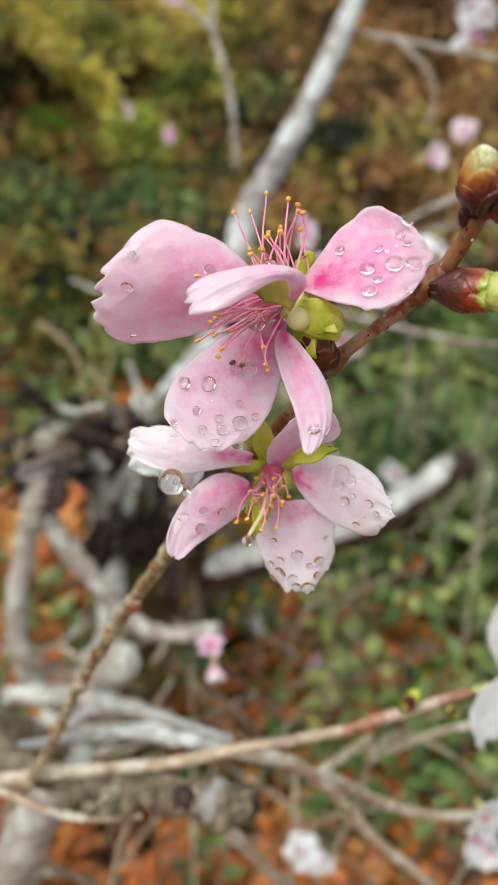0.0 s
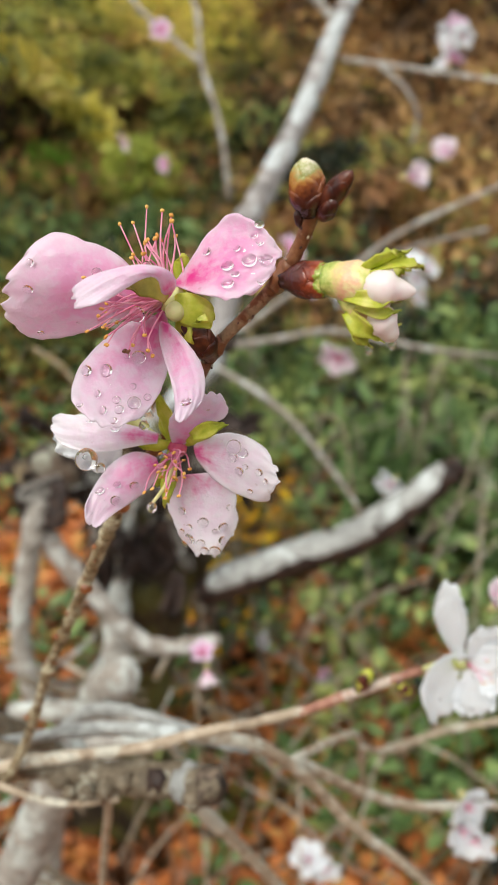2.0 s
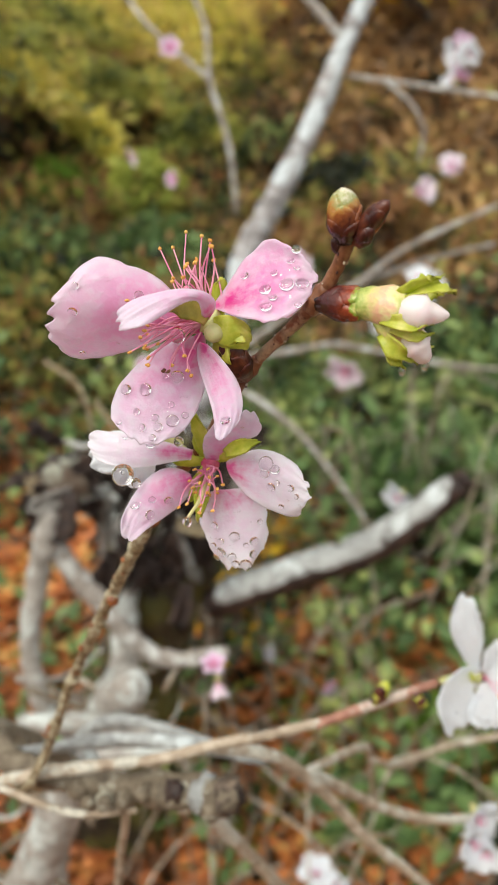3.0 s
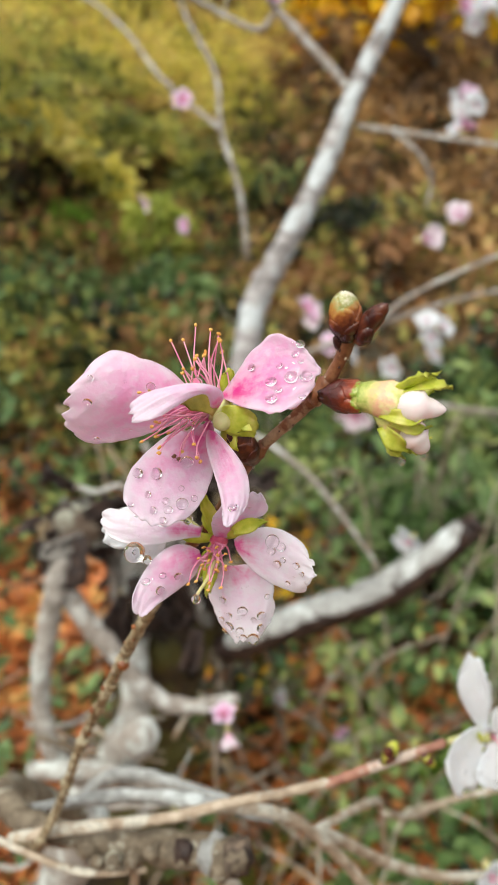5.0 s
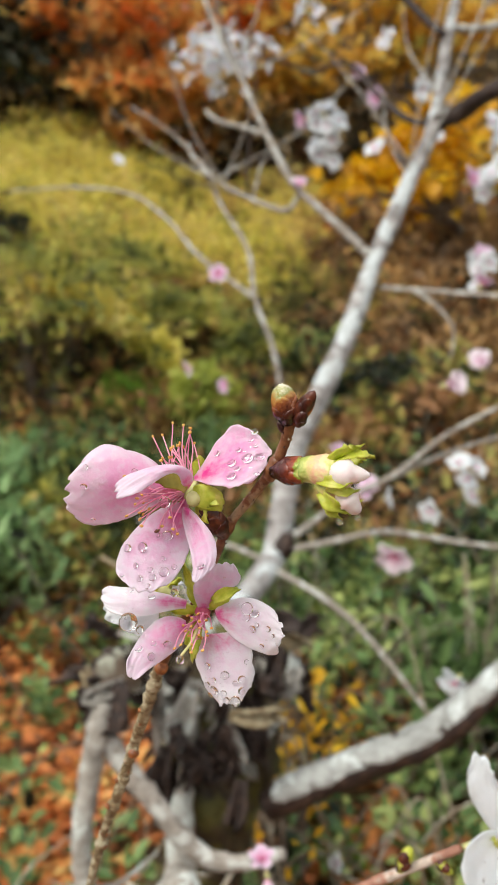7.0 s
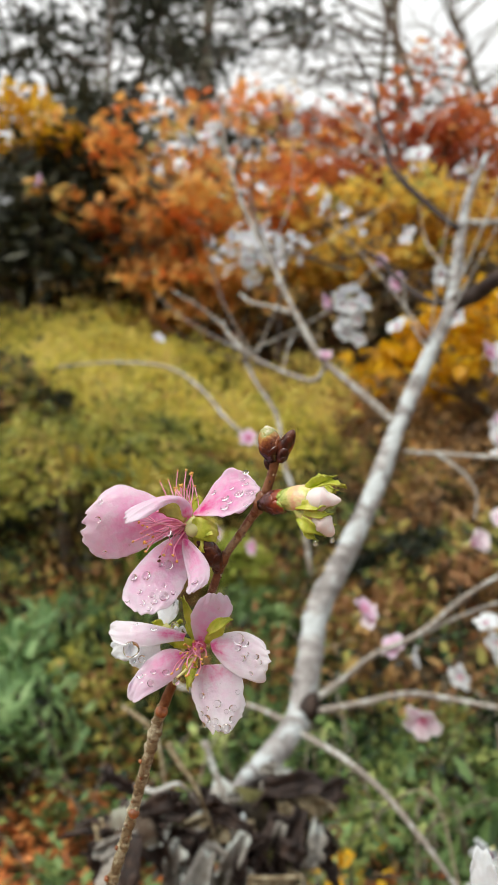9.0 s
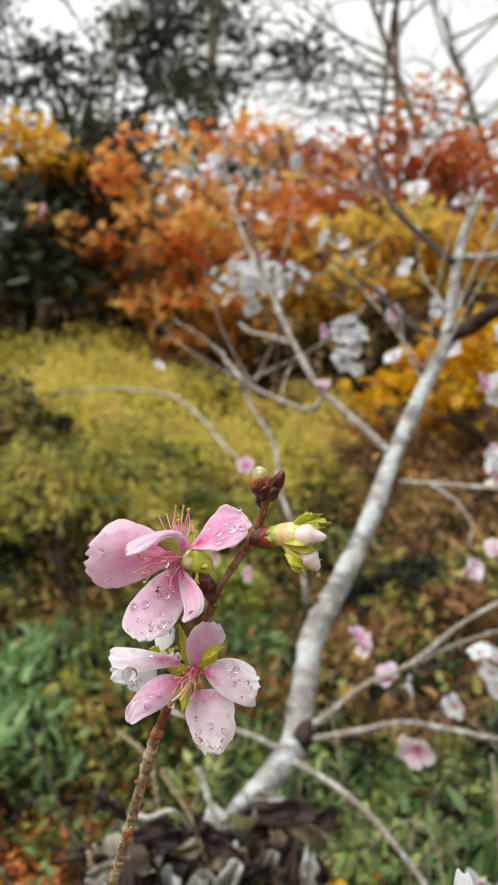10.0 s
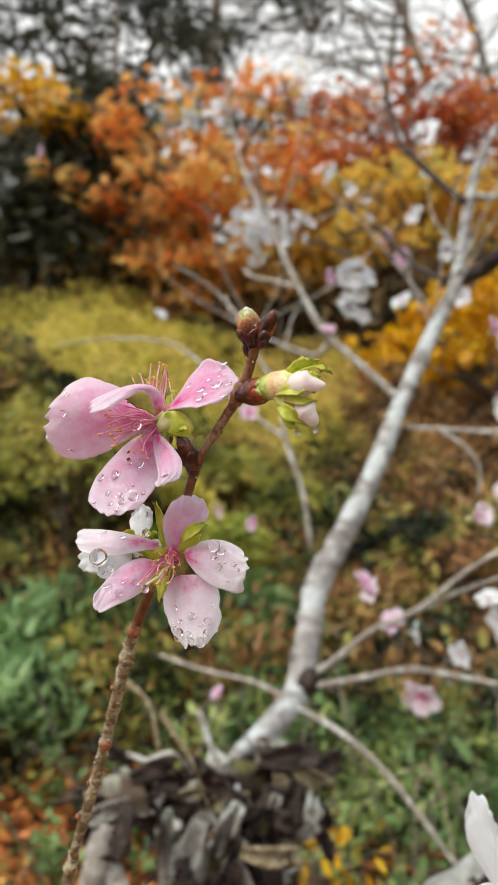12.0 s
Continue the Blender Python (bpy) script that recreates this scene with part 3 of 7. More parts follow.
def bead(at, nrm, radius, parent, squash=1.0, mesh=DROP_MESH):
    ob = new("water_drop", mesh)
    ob.parent = parent
    q = Vector(nrm).to_track_quat("Z", "Y")
    ob.matrix_basis = Matrix.Translation(Vector(at) - origin(parent)) @ q.to_matrix().to_4x4() @ Matrix.Diagonal((radius, radius * squash, radius * 0.6, 1))
    return ob


def wet_petal(blossom, pet, material, count, rng, wet_side, sizes=(0.00035, 0.0011), label=""):
    """A petal with rain beads on the side that faces wet_side."""
    ob = part("petal", pet.mesh(), material, blossom, label)
    placed = []
    tries, lean = 0, rng.uniform(-0.4, 0.4)
    while len(placed) < count and tries < 500:
        tries += 1
        u, v = (rng.uniform(0.3, 0.95), rng.uniform(-0.85, 0.85)) if rng.random() < 0.45 else (min(0.95, max(0.3, rng.gauss(0.76, 0.12))), min(0.85, max(-0.85, rng.gauss(lean, 0.3))))
        r = sizes[0] + (sizes[1] - sizes[0]) * rng.random() ** 2.2
        p = pet.place(u, v)
        if any((p - q).length < (r + s) * 0.92 for q, s in placed):
            continue
        n = pet.normal(u, v)
        if n.dot(Vector(wet_side) - p) < 0:
            n = -n
        placed.append((p, r))
        if r > 0.00055:
            bead(p + n * 0.0005, n, r, ob, rng.uniform(0.8, 1.0), CLEAR_DROP)
        else:
            bead(p, n, r, ob, rng.uniform(0.75, 1.0))
    return ob


def stamens(blossom, center, tips, rng, bend=0.0021, spread=0.0007, dark=0.06, rad=0.00016):
    """Filaments from the cup to the given tips, each with its anther."""
    c = Vector(center)
    for t in tips:
        t = Vector(t)
        start = c + Vector((rng.uniform(-1, 1), rng.uniform(-1, 1), rng.uniform(-1, 1))) * spread
        mid = start.lerp(t, 0.55) + Vector((rng.uniform(-1, 1), rng.uniform(-1, 1), rng.uniform(-1, 1))) * bend
        fil = part("stamen", tube([start, mid, t], [rad * 1.25, rad, rad * 0.7], 6, 5), FILAMENT, blossom)
        along = (t - mid).normalized()
        side = along.cross(Vector((rng.uniform(-1, 1), rng.uniform(-1, 1), 1))).normalized()
        bm = ball(t + side * 0.00015, 0.00024, along + side * 0.6, 1.5, 8, 6)
        ball(t - side * 0.00015, 0.00024, along + side * 0.4, 1.45, 8, 6, bm)
        part("anther", bm, ANTHER_DARK if rng.random() < dark else ANTHER, fil)


def fan(center, axis, spread, length, count, rng, near=0.0):
    """Tips in a cone about axis (spread in radians)."""
    q = Vector(axis).normalized().to_track_quat("Z", "Y")
    out = []
    for k in range(count):
        a = 2.399963 * k + rng.uniform(-0.3, 0.3)
        b = spread * math.sqrt((k + 0.5) / count) * (1 - near) + spread * near
        d = Vector((math.sin(b) * math.cos(a), math.sin(b) * math.sin(a), math.cos(b)))
        out.append(Vector(center) + q @ d * length * rng.uniform(0.75, 1.08))
    return out


def leaf_cloud(name, pts, dirs, ups, lengths, widths, material, parent=None, fold=0.18, label="", kind=""):
    """Many small folded leaves in one mesh: a base, four flank points and a tip each."""
    pts, dirs, ups = np.asarray(pts, float), np.asarray(dirs, float), np.asarray(ups, float)
    dirs = dirs / np.linalg.norm(dirs, axis=1, keepdims=True)
    sides = np.cross(dirs, ups)
    sides /= np.maximum(np.linalg.norm(sides, axis=1, keepdims=True), 1e-6)
    nrm = np.cross(sides, dirs)
    L, W = np.asarray(lengths)[:, None], np.asarray(widths)[:, None]
    if parent is not None:
        pts = pts - np.array(origin(parent))
    shape = ((0, 0, 0), (0.3, 0.46, 1), (0.66, 0.38, 1), (1, 0, -0.4), (0.66, -0.38, 1), (0.3, -0.46, 1))
    vs = np.stack([pts + dirs * L * a + sides * W * b + nrm * W * c * fold for a, b, c in shape], 1).reshape(-1, 3)
    n = len(pts)
    base = (np.arange(n) * 6)[:, None]
    faces = np.concatenate([base + np.array([0, 1, 2, 3]), base + np.array([0, 3, 4, 5])], 1).reshape(-1, 4)
    me = bpy.data.meshes.new(name)
    me.from_pydata(vs.tolist(), [], faces.tolist())
    me.polygons.foreach_set("use_smooth", [True] * len(faces))
    me.materials.append(material)
    ob = new(name, me)
    ob.parent = parent
    return tagged(ob, label, kind=kind)


def rand_dirs(rng, n, up=0.0):
    d = rng.normal(size=(n, 3))
    d[:, 2] += up
    return d / np.linalg.norm(d, axis=1, keepdims=True)


# ---- ground and hillside ----
PROFILE_Y = (-60, -3, 0.0, 0.8, 1.35, 1.75, 2.6, 3.2, 3.8, 5.0, 8.0, 14.0, 60.0)
PROFILE_Z = (-0.6, 0.0, 0.12, 0.26, 0.42, 0.52, 0.88, 1.22, 1.52, 2.2, 4.1, 5.0, 7.0)


def ground_z(x, y):
    z = float(np.interp(y, PROFILE_Y, PROFILE_Z))
    z += 0.45 * smooth01((-x - 0.35) / 1.6) * smooth01((y - 1.6) / 1.5) * (1 - 0.6 * smooth01((y - 5) / 6))
    z -= 0.12 * smooth01((x - 0.3) / 1.5) * smooth01((y - 2.0) / 1.5)
    z += 0.05 * noise.noise(Vector((x * 1.3, y * 1.3, 0))) + 0.018 * noise.noise(Vector((x * 5, y * 5, 3)))
    return z


def build_ground():
    bm = bmesh.new()
    xs = [-60, -30, -15, -8, -5] + [round(-3.5 + 0.125 * k, 3) for k in range(57)] + [5, 8, 15, 30, 60]
    ys = [-60, -25, -10, -5, -3, -2, -1, -0.5] + [round(0.125 * k, 3) for k in range(45)] + [6.5, 8, 11, 14, 22, 35, 60]
    grid = [[bm.verts.new((x, y, ground_z(x, y))) for x in xs] for y in ys]
    for j in range(len(ys) - 1):
        for i in range(len(xs) - 1):
            bm.faces.new((grid[j][i], grid[j][i + 1], grid[j + 1][i + 1], grid[j + 1][i]))
    return tagged(part("ground", bm, SOIL), "brown earth slope with moss and fallen leaves", "ground", kind="structure")


build_ground()
nrng = np.random.default_rng(11)


def scatter(n, x0, x1, y0, y1, keep=None):
    """Places on the ground, thinned by keep(x, y)."""
    out = []
    while len(out) < n:
        x, y = nrng.uniform(x0, x1), nrng.uniform(y0, y1)
        if keep is None or nrng.random() < keep(x, y):
            out.append((x, y, ground_z(x, y)))
    return np.array(out)


def litter():
    n = 42000
    far = lambda x, y: 1 / (1 + (max(0.0, abs(x) - 1.2) / 1.1) ** 2) / (1 + (max(0.0, 0.2 - y) / 1.0) ** 2)
    p = scatter(n, -6.0, 6.0, -4.5, 6.5, lambda x, y: far(x, y) * (0.3 + 0.7 * smooth01((1.75 - y) / 0.9)) * (0.3 + 0.7 * smooth01(0.6 - x * 0.6 + 1.2 * noise.noise(Vector((x * 2.3, y * 2.3, 2))))))
    p[:, 2] += nrng.uniform(0.002, 0.03, n)
    d = rand_dirs(nrng, n)
    d[:, 2] *= 0.35
    up = rand_dirs(nrng, n, 3.0)
    size = nrng.uniform(0.02, 0.048, n)
    leaf_cloud("leaf_litter", p, d, up, size, size * nrng.uniform(0.5, 0.85, n), LEAF_LITTER)
    tagged(bpy.data.objects["leaf_litter"], "wet fallen orange and brown leaves on the ground", "leaf litter", kind="stuff")


def litter_drift():
    """Fresh fallen leaves drifted thick about the foot of the cherry tree."""
    n = 28000
    p = scatter(n, -1.6, 0.9, -0.3, 1.9, lambda x, y: smooth01((max(0.10, 0.45 * (y < 1.1), 0.7 * (y < 0.68)) - x) / 0.45) * smooth01((x + 1.6) / 0.6) * smooth01((1.9 - y) / 0.5) * smooth01((y + 0.3) / 0.4) * (0.25 + 0.75 * smooth01(0.6 + 1.4 * noise.noise(Vector((x * 3.1, y * 3.1, 9))))))
    p[:, 2] += nrng.uniform(0.01, 0.05, n)
    d = rand_dirs(nrng, n)
    d[:, 2] *= 0.35
    size = nrng.uniform(0.014, 0.036, n)
    leaf_cloud("leaf_drift", p, d, rand_dirs(nrng, n, 2.5), size, size * nrng.uniform(0.5, 0.85, n), LEAF_LITTER)
    tagged(bpy.data.objects["leaf_drift"], "thick drift of wet orange-red fallen leaves", "leaf litter", kind="stuff")


def rosettes():
    """Small bright green plants in tufts on the litter."""
    P, D, S = [], [], []
    for x, y, z in list(scatter(60, -1.1, 0.9, 0.4, 2.2)) + list(scatter(45, -0.7, -0.1, 0.7, 1.6)) + list(scatter(50, 0.05, 0.55, 0.7, 1.3)):
        m = int(nrng.integers(14, 34))
        r = nrng.uniform(0.03, 0.075)
        a = nrng.uniform(0, 6.283, m)
        d = np.stack([np.cos(a), np.sin(a), nrng.uniform(0.1, 0.9, m)], 1)
        P.append(np.array((x, y, z + 0.03)) + d * nrng.uniform(0.1, 0.8, m)[:, None] * r + np.array((0, 0, 1)) * nrng.uniform(0, 0.07, m)[:, None])
        D.append(d)
        S.append(nrng.uniform(0.02, 0.042, m))
    P, D, S = np.concatenate(P), np.concatenate(D), np.concatenate(S)
    n = len(P)
    leaf_cloud("low_plants", P, D, rand_dirs(nrng, n, 2.0), S, S * nrng.uniform(0.4, 0.7, n), LEAF_GREEN)
    tagged(bpy.data.objects["low_plants"], "tufts of bright green leaves among the litter", "low plants", kind="stuff")


def undergrowth():
    """Dark green low plants between the tree and the slope, deep shade painted into their leaf colour."""
    n = 26000
    blob = lambda x, y: 0.02 + 0.06 * smooth01((x + 0.3) / 0.25) + smooth01(1.6 * noise.noise(Vector((x * 2.1 + 4, y * 2.1, 1))) + 0.45) * smooth01((x + 0.25) / 0.4)
    p = scatter(n, -0.9, 2.0, 0.6, 2.2, lambda x, y: blob(x, y) * (1 - 0.92 * smooth01((0.22 - x) / 0.12) * smooth01((1.05 - y) / 0.15)) * smooth01((2.0 - x) / 0.7) * smooth01((y - 0.6 - 0.15 * noise.noise(Vector((x * 4, 0, 0)))) / 0.2) * smooth01((2.2 - y) / 0.4))
    h = nrng.random(n) ** 0.8 * (0.05 + 0.16 * np.array([smooth01(0.6 + noise.noise(Vector((a * 4, b * 4, 7)))) for a, b, _ in p]))
    p[:, 2] += h
    size = nrng.uniform(0.012, 0.038, n)
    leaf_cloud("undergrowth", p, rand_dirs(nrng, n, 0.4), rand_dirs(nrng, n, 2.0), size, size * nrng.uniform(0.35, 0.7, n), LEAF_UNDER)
    tagged(bpy.data.objects["undergrowth"], "dense dark green undergrowth of small wet leaves, shade painted in near-black patches", "undergrowth", kind="stuff")


def clump_field(name, clumps, size, ground_leaves, area, material, label):
    """Low shrubs in uneven clumps with dark gaps, and small plants between them."""
    P, D, S = [], [], []
    for x, y, z in clumps:
        r = nrng.uniform(*size) * (0.6 + 0.6 * smooth01((0.6 - x) / 1.3))
        m = int(360 * (r / 0.15) ** 2) + 40
        d = nrng.normal(size=(m, 3))
        d[:, 2] = np.abs(d[:, 2]) - 0.25
        d /= np.linalg.norm(d, axis=1, keepdims=True)
        lobes = np.array([1 + 0.5 * noise.noise(Vector(tuple(v * 2.2)) + Vector((x, y, z)) * 7) for v in d])[:, None]
        rr = r * lobes * nrng.random(m)[:, None] ** 0.18
        P.append(np.array((x, y, z + r * 0.35)) + d * rr * np.array((1.25, 1.0, 1.0)))
        D.append(d + np.array((0, -0.2, 0.1)) + nrng.normal(size=(m, 3)) * 0.5)
        S.append(nrng.uniform(0.018, 0.042, m))
    p = scatter(ground_leaves, *area)
    p[:, 2] += nrng.random(ground_leaves) * 0.07
    P.append(p)
    D.append(rand_dirs(nrng, ground_leaves, 0.8))
    S.append(nrng.uniform(0.014, 0.04, ground_leaves))
    P, D, S = np.concatenate(P), np.concatenate(D), np.concatenate(S)
    n = len(P)
    leaf_cloud(name, P, D, rand_dirs(nrng, n, 1.5), S, S * nrng.uniform(0.25, 0.55, n), material)
    tagged(bpy.data.objects[name], label, "shrubs", kind="stuff")


def spaced(places, gap):
    """Thins places so that none stand closer than gap."""
    out = []
    for p in places:
        if all((p[0] - q[0]) ** 2 + (p[1] - q[1]) ** 2 > gap * gap for q in out):
            out.append(p)
    return out


def slope_plants():
    band = lambda x, y: 0.10 + 0.90 * smooth01((0.1 - x) / 0.8)
    clump_field("hillside_shrubs", spaced(scatter(420, -3.0, 2.4, 1.7, 3.4, band), 0.17), (0.09, 0.19), 9000, (-3.2, 2.2, 1.5, 5.4), LEAF_OLIVE, "olive low shrubs covering the hillside, shade painted in dark patches")
    dark = lambda x, y: (1 - 0.8 * smooth01((x + 0.1) / 0.3) * smooth01((y - 1.9) / 0.3)) * smooth01(0.4 - 0.15 * smooth01((-x - 0.4) / 0.4) + 1.6 * noise.noise(Vector((x * 2.0, y * 2.0, 16))))
    # LEAF_UNDER's near-black patches stand in for shaded gaps between the clumps
    clump_field("evergreen_shrubs", spaced(scatter(160, -2.4, 1.6, 1.6, 2.9, dark), 0.22), (0.07, 0.16), 1500, (-2.4, 1.6, 1.7, 2.9), LEAF_UNDER, "dark green evergreen shrubs low on the hillside, shade painted in near-black patches")
    gold = lambda x, y: smooth01((0.1 - x) / 0.7) * smooth01(0.75 + 1.1 * noise.noise(Vector((x * 1.6, y * 1.6, 6))))
    clump_field("straw_shrubs", spaced(scatter(500, -3.4, 0.2, 3.25, 4.5, gold), 0.19), (0.10, 0.22), 1500, (-3.2, 0.2, 3.2, 4.5), LEAF_STRAW, "straw-yellow autumn shrubs high on the slope")


def dry_bank():
    """Dry brown leaves and dead fern over the bare part of the slope."""
    n = 15000
    p = scatter(n, -1.6, 1.7, 1.85, 4.2, lambda x, y: (0.25 + 0.75 * smooth01((x + 0.35) / 0.5)) * smooth01(0.75 + 1.3 * noise.noise(Vector((x * 2.6, y * 2.6, 21)))))
    p[:, 2] += nrng.random(n) ** 1.6 * 0.14
    size = nrng.uniform(0.025, 0.06, n)
    leaf_cloud("dry_leaves", p, rand_dirs(nrng, n, 0.2), rand_dirs(nrng, n, 1.2), size, size * nrng.uniform(0.3, 0.6, n), LEAF_DRY)
    tagged(bpy.data.objects["dry_leaves"], "dry brown leaves and dead fern on the slope", "dead leaves", kind="stuff")


def far_scrub():
    """Dark brown and green scrub on the bank under the maples."""
    n = 20000
    p = scatter(n, -5.0, 3.5, 4.4, 8.5)
    p[:, 2] += nrng.random(n) ** 0.7 * 0.5
    s = nrng.uniform(0.04, 0.11, n)
    leaf_cloud("bank_scrub", p, rand_dirs(nrng, n, 0.5), rand_dirs(nrng, n, 1.0), s, s * nrng.uniform(0.3, 0.6, n), LEAF_BANK)
    tagged(bpy.data.objects["bank_scrub"], "dark brown and green scrub on the far bank", "scrub", kind="stuff")


def fresh_tufts():
    """Bright green and blue-green tufts in the litter beside the fallen twigs."""
    rng = np.random.default_rng(71)
    for k, (x, y, r, many, mat) in enumerate(((0.21, 0.87, 0.05, 90, LEAF_FRESH), (0.255, 0.84, 0.045, 80, LEAF_FRESH), (0.235, 0.92, 0.05, 80, LEAF_FRESH), (0.17, 0.93, 0.035, 50, LEAF_FRESH),
                                              (0.31, 0.90, 0.05, 70, LEAF_FRESH), (0.105, 0.775, 0.024, 40, LEAF_BLUE), (0.02, 0.95, 0.03, 40, LEAF_FRESH), (-0.10, 0.98, 0.035, 45, LEAF_MOSS), (0.0, 0.85, 0.035, 55, LEAF_MOSS),
                                              (0.05, 0.96, 0.04, 60, LEAF_MOSS), (-0.03, 1.04, 0.04, 60, LEAF_FRESH), (0.07, 0.84, 0.03, 45, LEAF_FRESH), (0.10, 1.03, 0.04, 60, LEAF_MOSS), (-0.05, 0.80, 0.03, 45, LEAF_MOSS))):
        ob = thing("low_plant", (x, y, ground_z(x, y)), {LEAF_BLUE: "tuft of blue-green leaves in the litter", LEAF_MOSS: "tuft of yellow-green leaves in the litter"}.get(mat, "tuft of bright green leaves in the litter"), "plant", "tufts in the litter")
        a = rng.uniform(0, 6.283, many)
        d = np.stack([np.cos(a), np.sin(a), rng.uniform(0.3, 1.4, many)], 1)
        c = np.array((x, y, ground_z(x, y) + 0.01)) + d * rng.uniform(0.0, 0.9, many)[:, None] * r
        size = rng.uniform(0.018, 0.036, many)
        leaf_cloud("leaves", c, d, rand_dirs(rng, many, 1.5), size, size * rng.uniform(0.4, 0.65, many), mat, ob)


far_scrub()
litter()
litter_drift()
rosettes()
undergrowth()
fresh_tufts()
slope_plants()
dry_bank()


# ---- shrubs and trees of the distance ----
def shrub(at, radius, height, leaves, leaf_len, material, label, seed, bare=0.35):
    """A bush: stems from the ground and leaves in whorls about them."""
    rng = np.random.default_rng(seed)
    ob = thing("shrub", (at[0], at[1], ground_z(at[0], at[1])), label, "shrub")
    base = Vector(ob.location)
    P, D = [], []
    stems = 14
    for k in range(stems):
        a, b = rng.uniform(0, 6.28), math.sqrt(rng.random())
        tip = base + Vector((math.cos(a) * b * radius, math.sin(a) * b * radius, height * rng.uniform(0.6, 1.0) * (1 - 0.35 * b)))
        mid = base.lerp(tip, 0.5) + Vector((rng.normal() * 0.02, rng.normal() * 0.02, 0.03))
        part("stem", tube([base + Vector((rng.normal() * 0.02, rng.normal() * 0.02, -0.02)), mid, tip], [0.005, 0.0035, 0.0015], 5, 4), BARK_BROWN, ob)
        for j in range(leaves // stems):
            t = rng.uniform(bare, 1.0)
            c = (base.lerp(mid, t * 2) if t < 0.5 else mid.lerp(tip, t * 2 - 1)) + Vector(rng.normal(size=3) * 0.035)
            P.append(c)
            D.append(rng.normal(size=3) + np.array((0, 0, 0.5)))
    n = len(P)
    size = rng.uniform(0.65, 1.2, n) * leaf_len
    leaf_cloud("foliage", P, D, rand_dirs(rng, n, 2.0), size, size * rng.uniform(0.3, 0.45, n), material, ob)
    return ob


shrub((-0.84, 1.72), 0.22, 0.34, 620, 0.058, LEAF_BLUE, "blue-green leafy shrub on the slope", 3, 0.45)
shrub((-1.02, 1.95), 0.26, 0.36, 700, 0.056, LEAF_BLUE, "blue-green leafy shrub on the slope", 4, 0.4)
shrub((0.26, 1.30), 0.22, 0.26, 1300, 0.055, LEAF_GREEN, "broad-leaved green shrub below the cherry tree", 5)
shrub((0.55, 1.6), 0.25, 0.34, 1300, 0.055, LEAF_GREEN, "broad-leaved green shrub below the cherry tree", 6)
shrub((-0.085, 1.15), 0.06, 0.36, 110, 0.028, LEAF_YELLOW, "small weed with yellow autumn leaves", 11, 0.5)
shrub((-0.11, 1.0), 0.06, 0.40, 90, 0.026, LEAF_YELLOW, "small weed with yellow autumn leaves", 12, 0.6)
shrub((-0.75, 2.1), 0.25, 0.35, 1300, 0.035, LEAF_GREEN, "low green shrub on the slope", 7)


def weeping_shrub(at, rise, radii, leaves, material, label, seed):
    """A spreading bush: arching stems under a roof of drooping leaves, hollow below."""
    rng = np.random.default_rng(seed)
    g = ground_z(*at)
    ob = thing("shrub", (at[0], at[1], g), label, "shrub")
    base = Vector(ob.location)
    for k in range(12):
        a, b = rng.uniform(0, 6.28), rng.uniform(0.4, 0.95)
        tip = base + Vector((math.cos(a) * b * radii[0], math.sin(a) * b * radii[1], rise + radii[2] * math.sqrt(1 - b * b)))
        part("stem", tube([base + Vector((rng.normal() * 0.02, rng.normal() * 0.02, -0.03)), base.lerp(tip, 0.6) + Vector((0, 0, 0.06)), tip], [0.006, 0.004, 0.002], 5, 4), BARK_BROWN, ob)
    d = rng.normal(size=(leaves, 3))
    d[:, 2] = np.abs(d[:, 2]) * 0.9 + 0.18
    d /= np.linalg.norm(d, axis=1, keepdims=True)
    lobes = np.array([1 + 0.38 * noise.noise(Vector(tuple(v * 2.6)) + Vector((seed, 0, 0))) + 0.16 * noise.noise(Vector(tuple(v * 7))) for v in d])[:, None]
    P = np.array(base) + np.array((0, 0, rise)) + d * np.array(radii) * lobes * rng.uniform(0.86, 1.04, (leaves, 1))
    size = rng.uniform(0.022, 0.05, leaves)
    leaf_cloud("foliage", P, d * np.array((1, 1, 0.2)) + np.array((0, 0, -0.35)) + rng.normal(size=(leaves, 3)) * 0.4, d + rng.normal(size=(leaves, 3)) * 0.4, size, size * rng.uniform(0.3, 0.5, leaves), material, ob)
    return ob


weeping_shrub((-0.98, 2.62), 0.16, (0.44, 0.34, 0.36), 3200, LEAF_MOSS, "yellow-green weeping shrub overhanging the slope", 51)
weeping_shrub((-0.38, 2.22), 0.05, (0.15, 0.14, 0.16), 800, LEAF_GREEN, "green rounded shrub on the slope", 52)
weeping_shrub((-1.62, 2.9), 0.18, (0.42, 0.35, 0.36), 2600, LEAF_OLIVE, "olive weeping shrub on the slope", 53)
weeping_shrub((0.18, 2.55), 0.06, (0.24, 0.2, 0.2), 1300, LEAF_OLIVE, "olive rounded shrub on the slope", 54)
weeping_shrub((-0.78, 2.05), 0.05, (0.20, 0.2, 0.18), 1100, LEAF_MOSS, "yellow-green rounded shrub on the slope", 55)
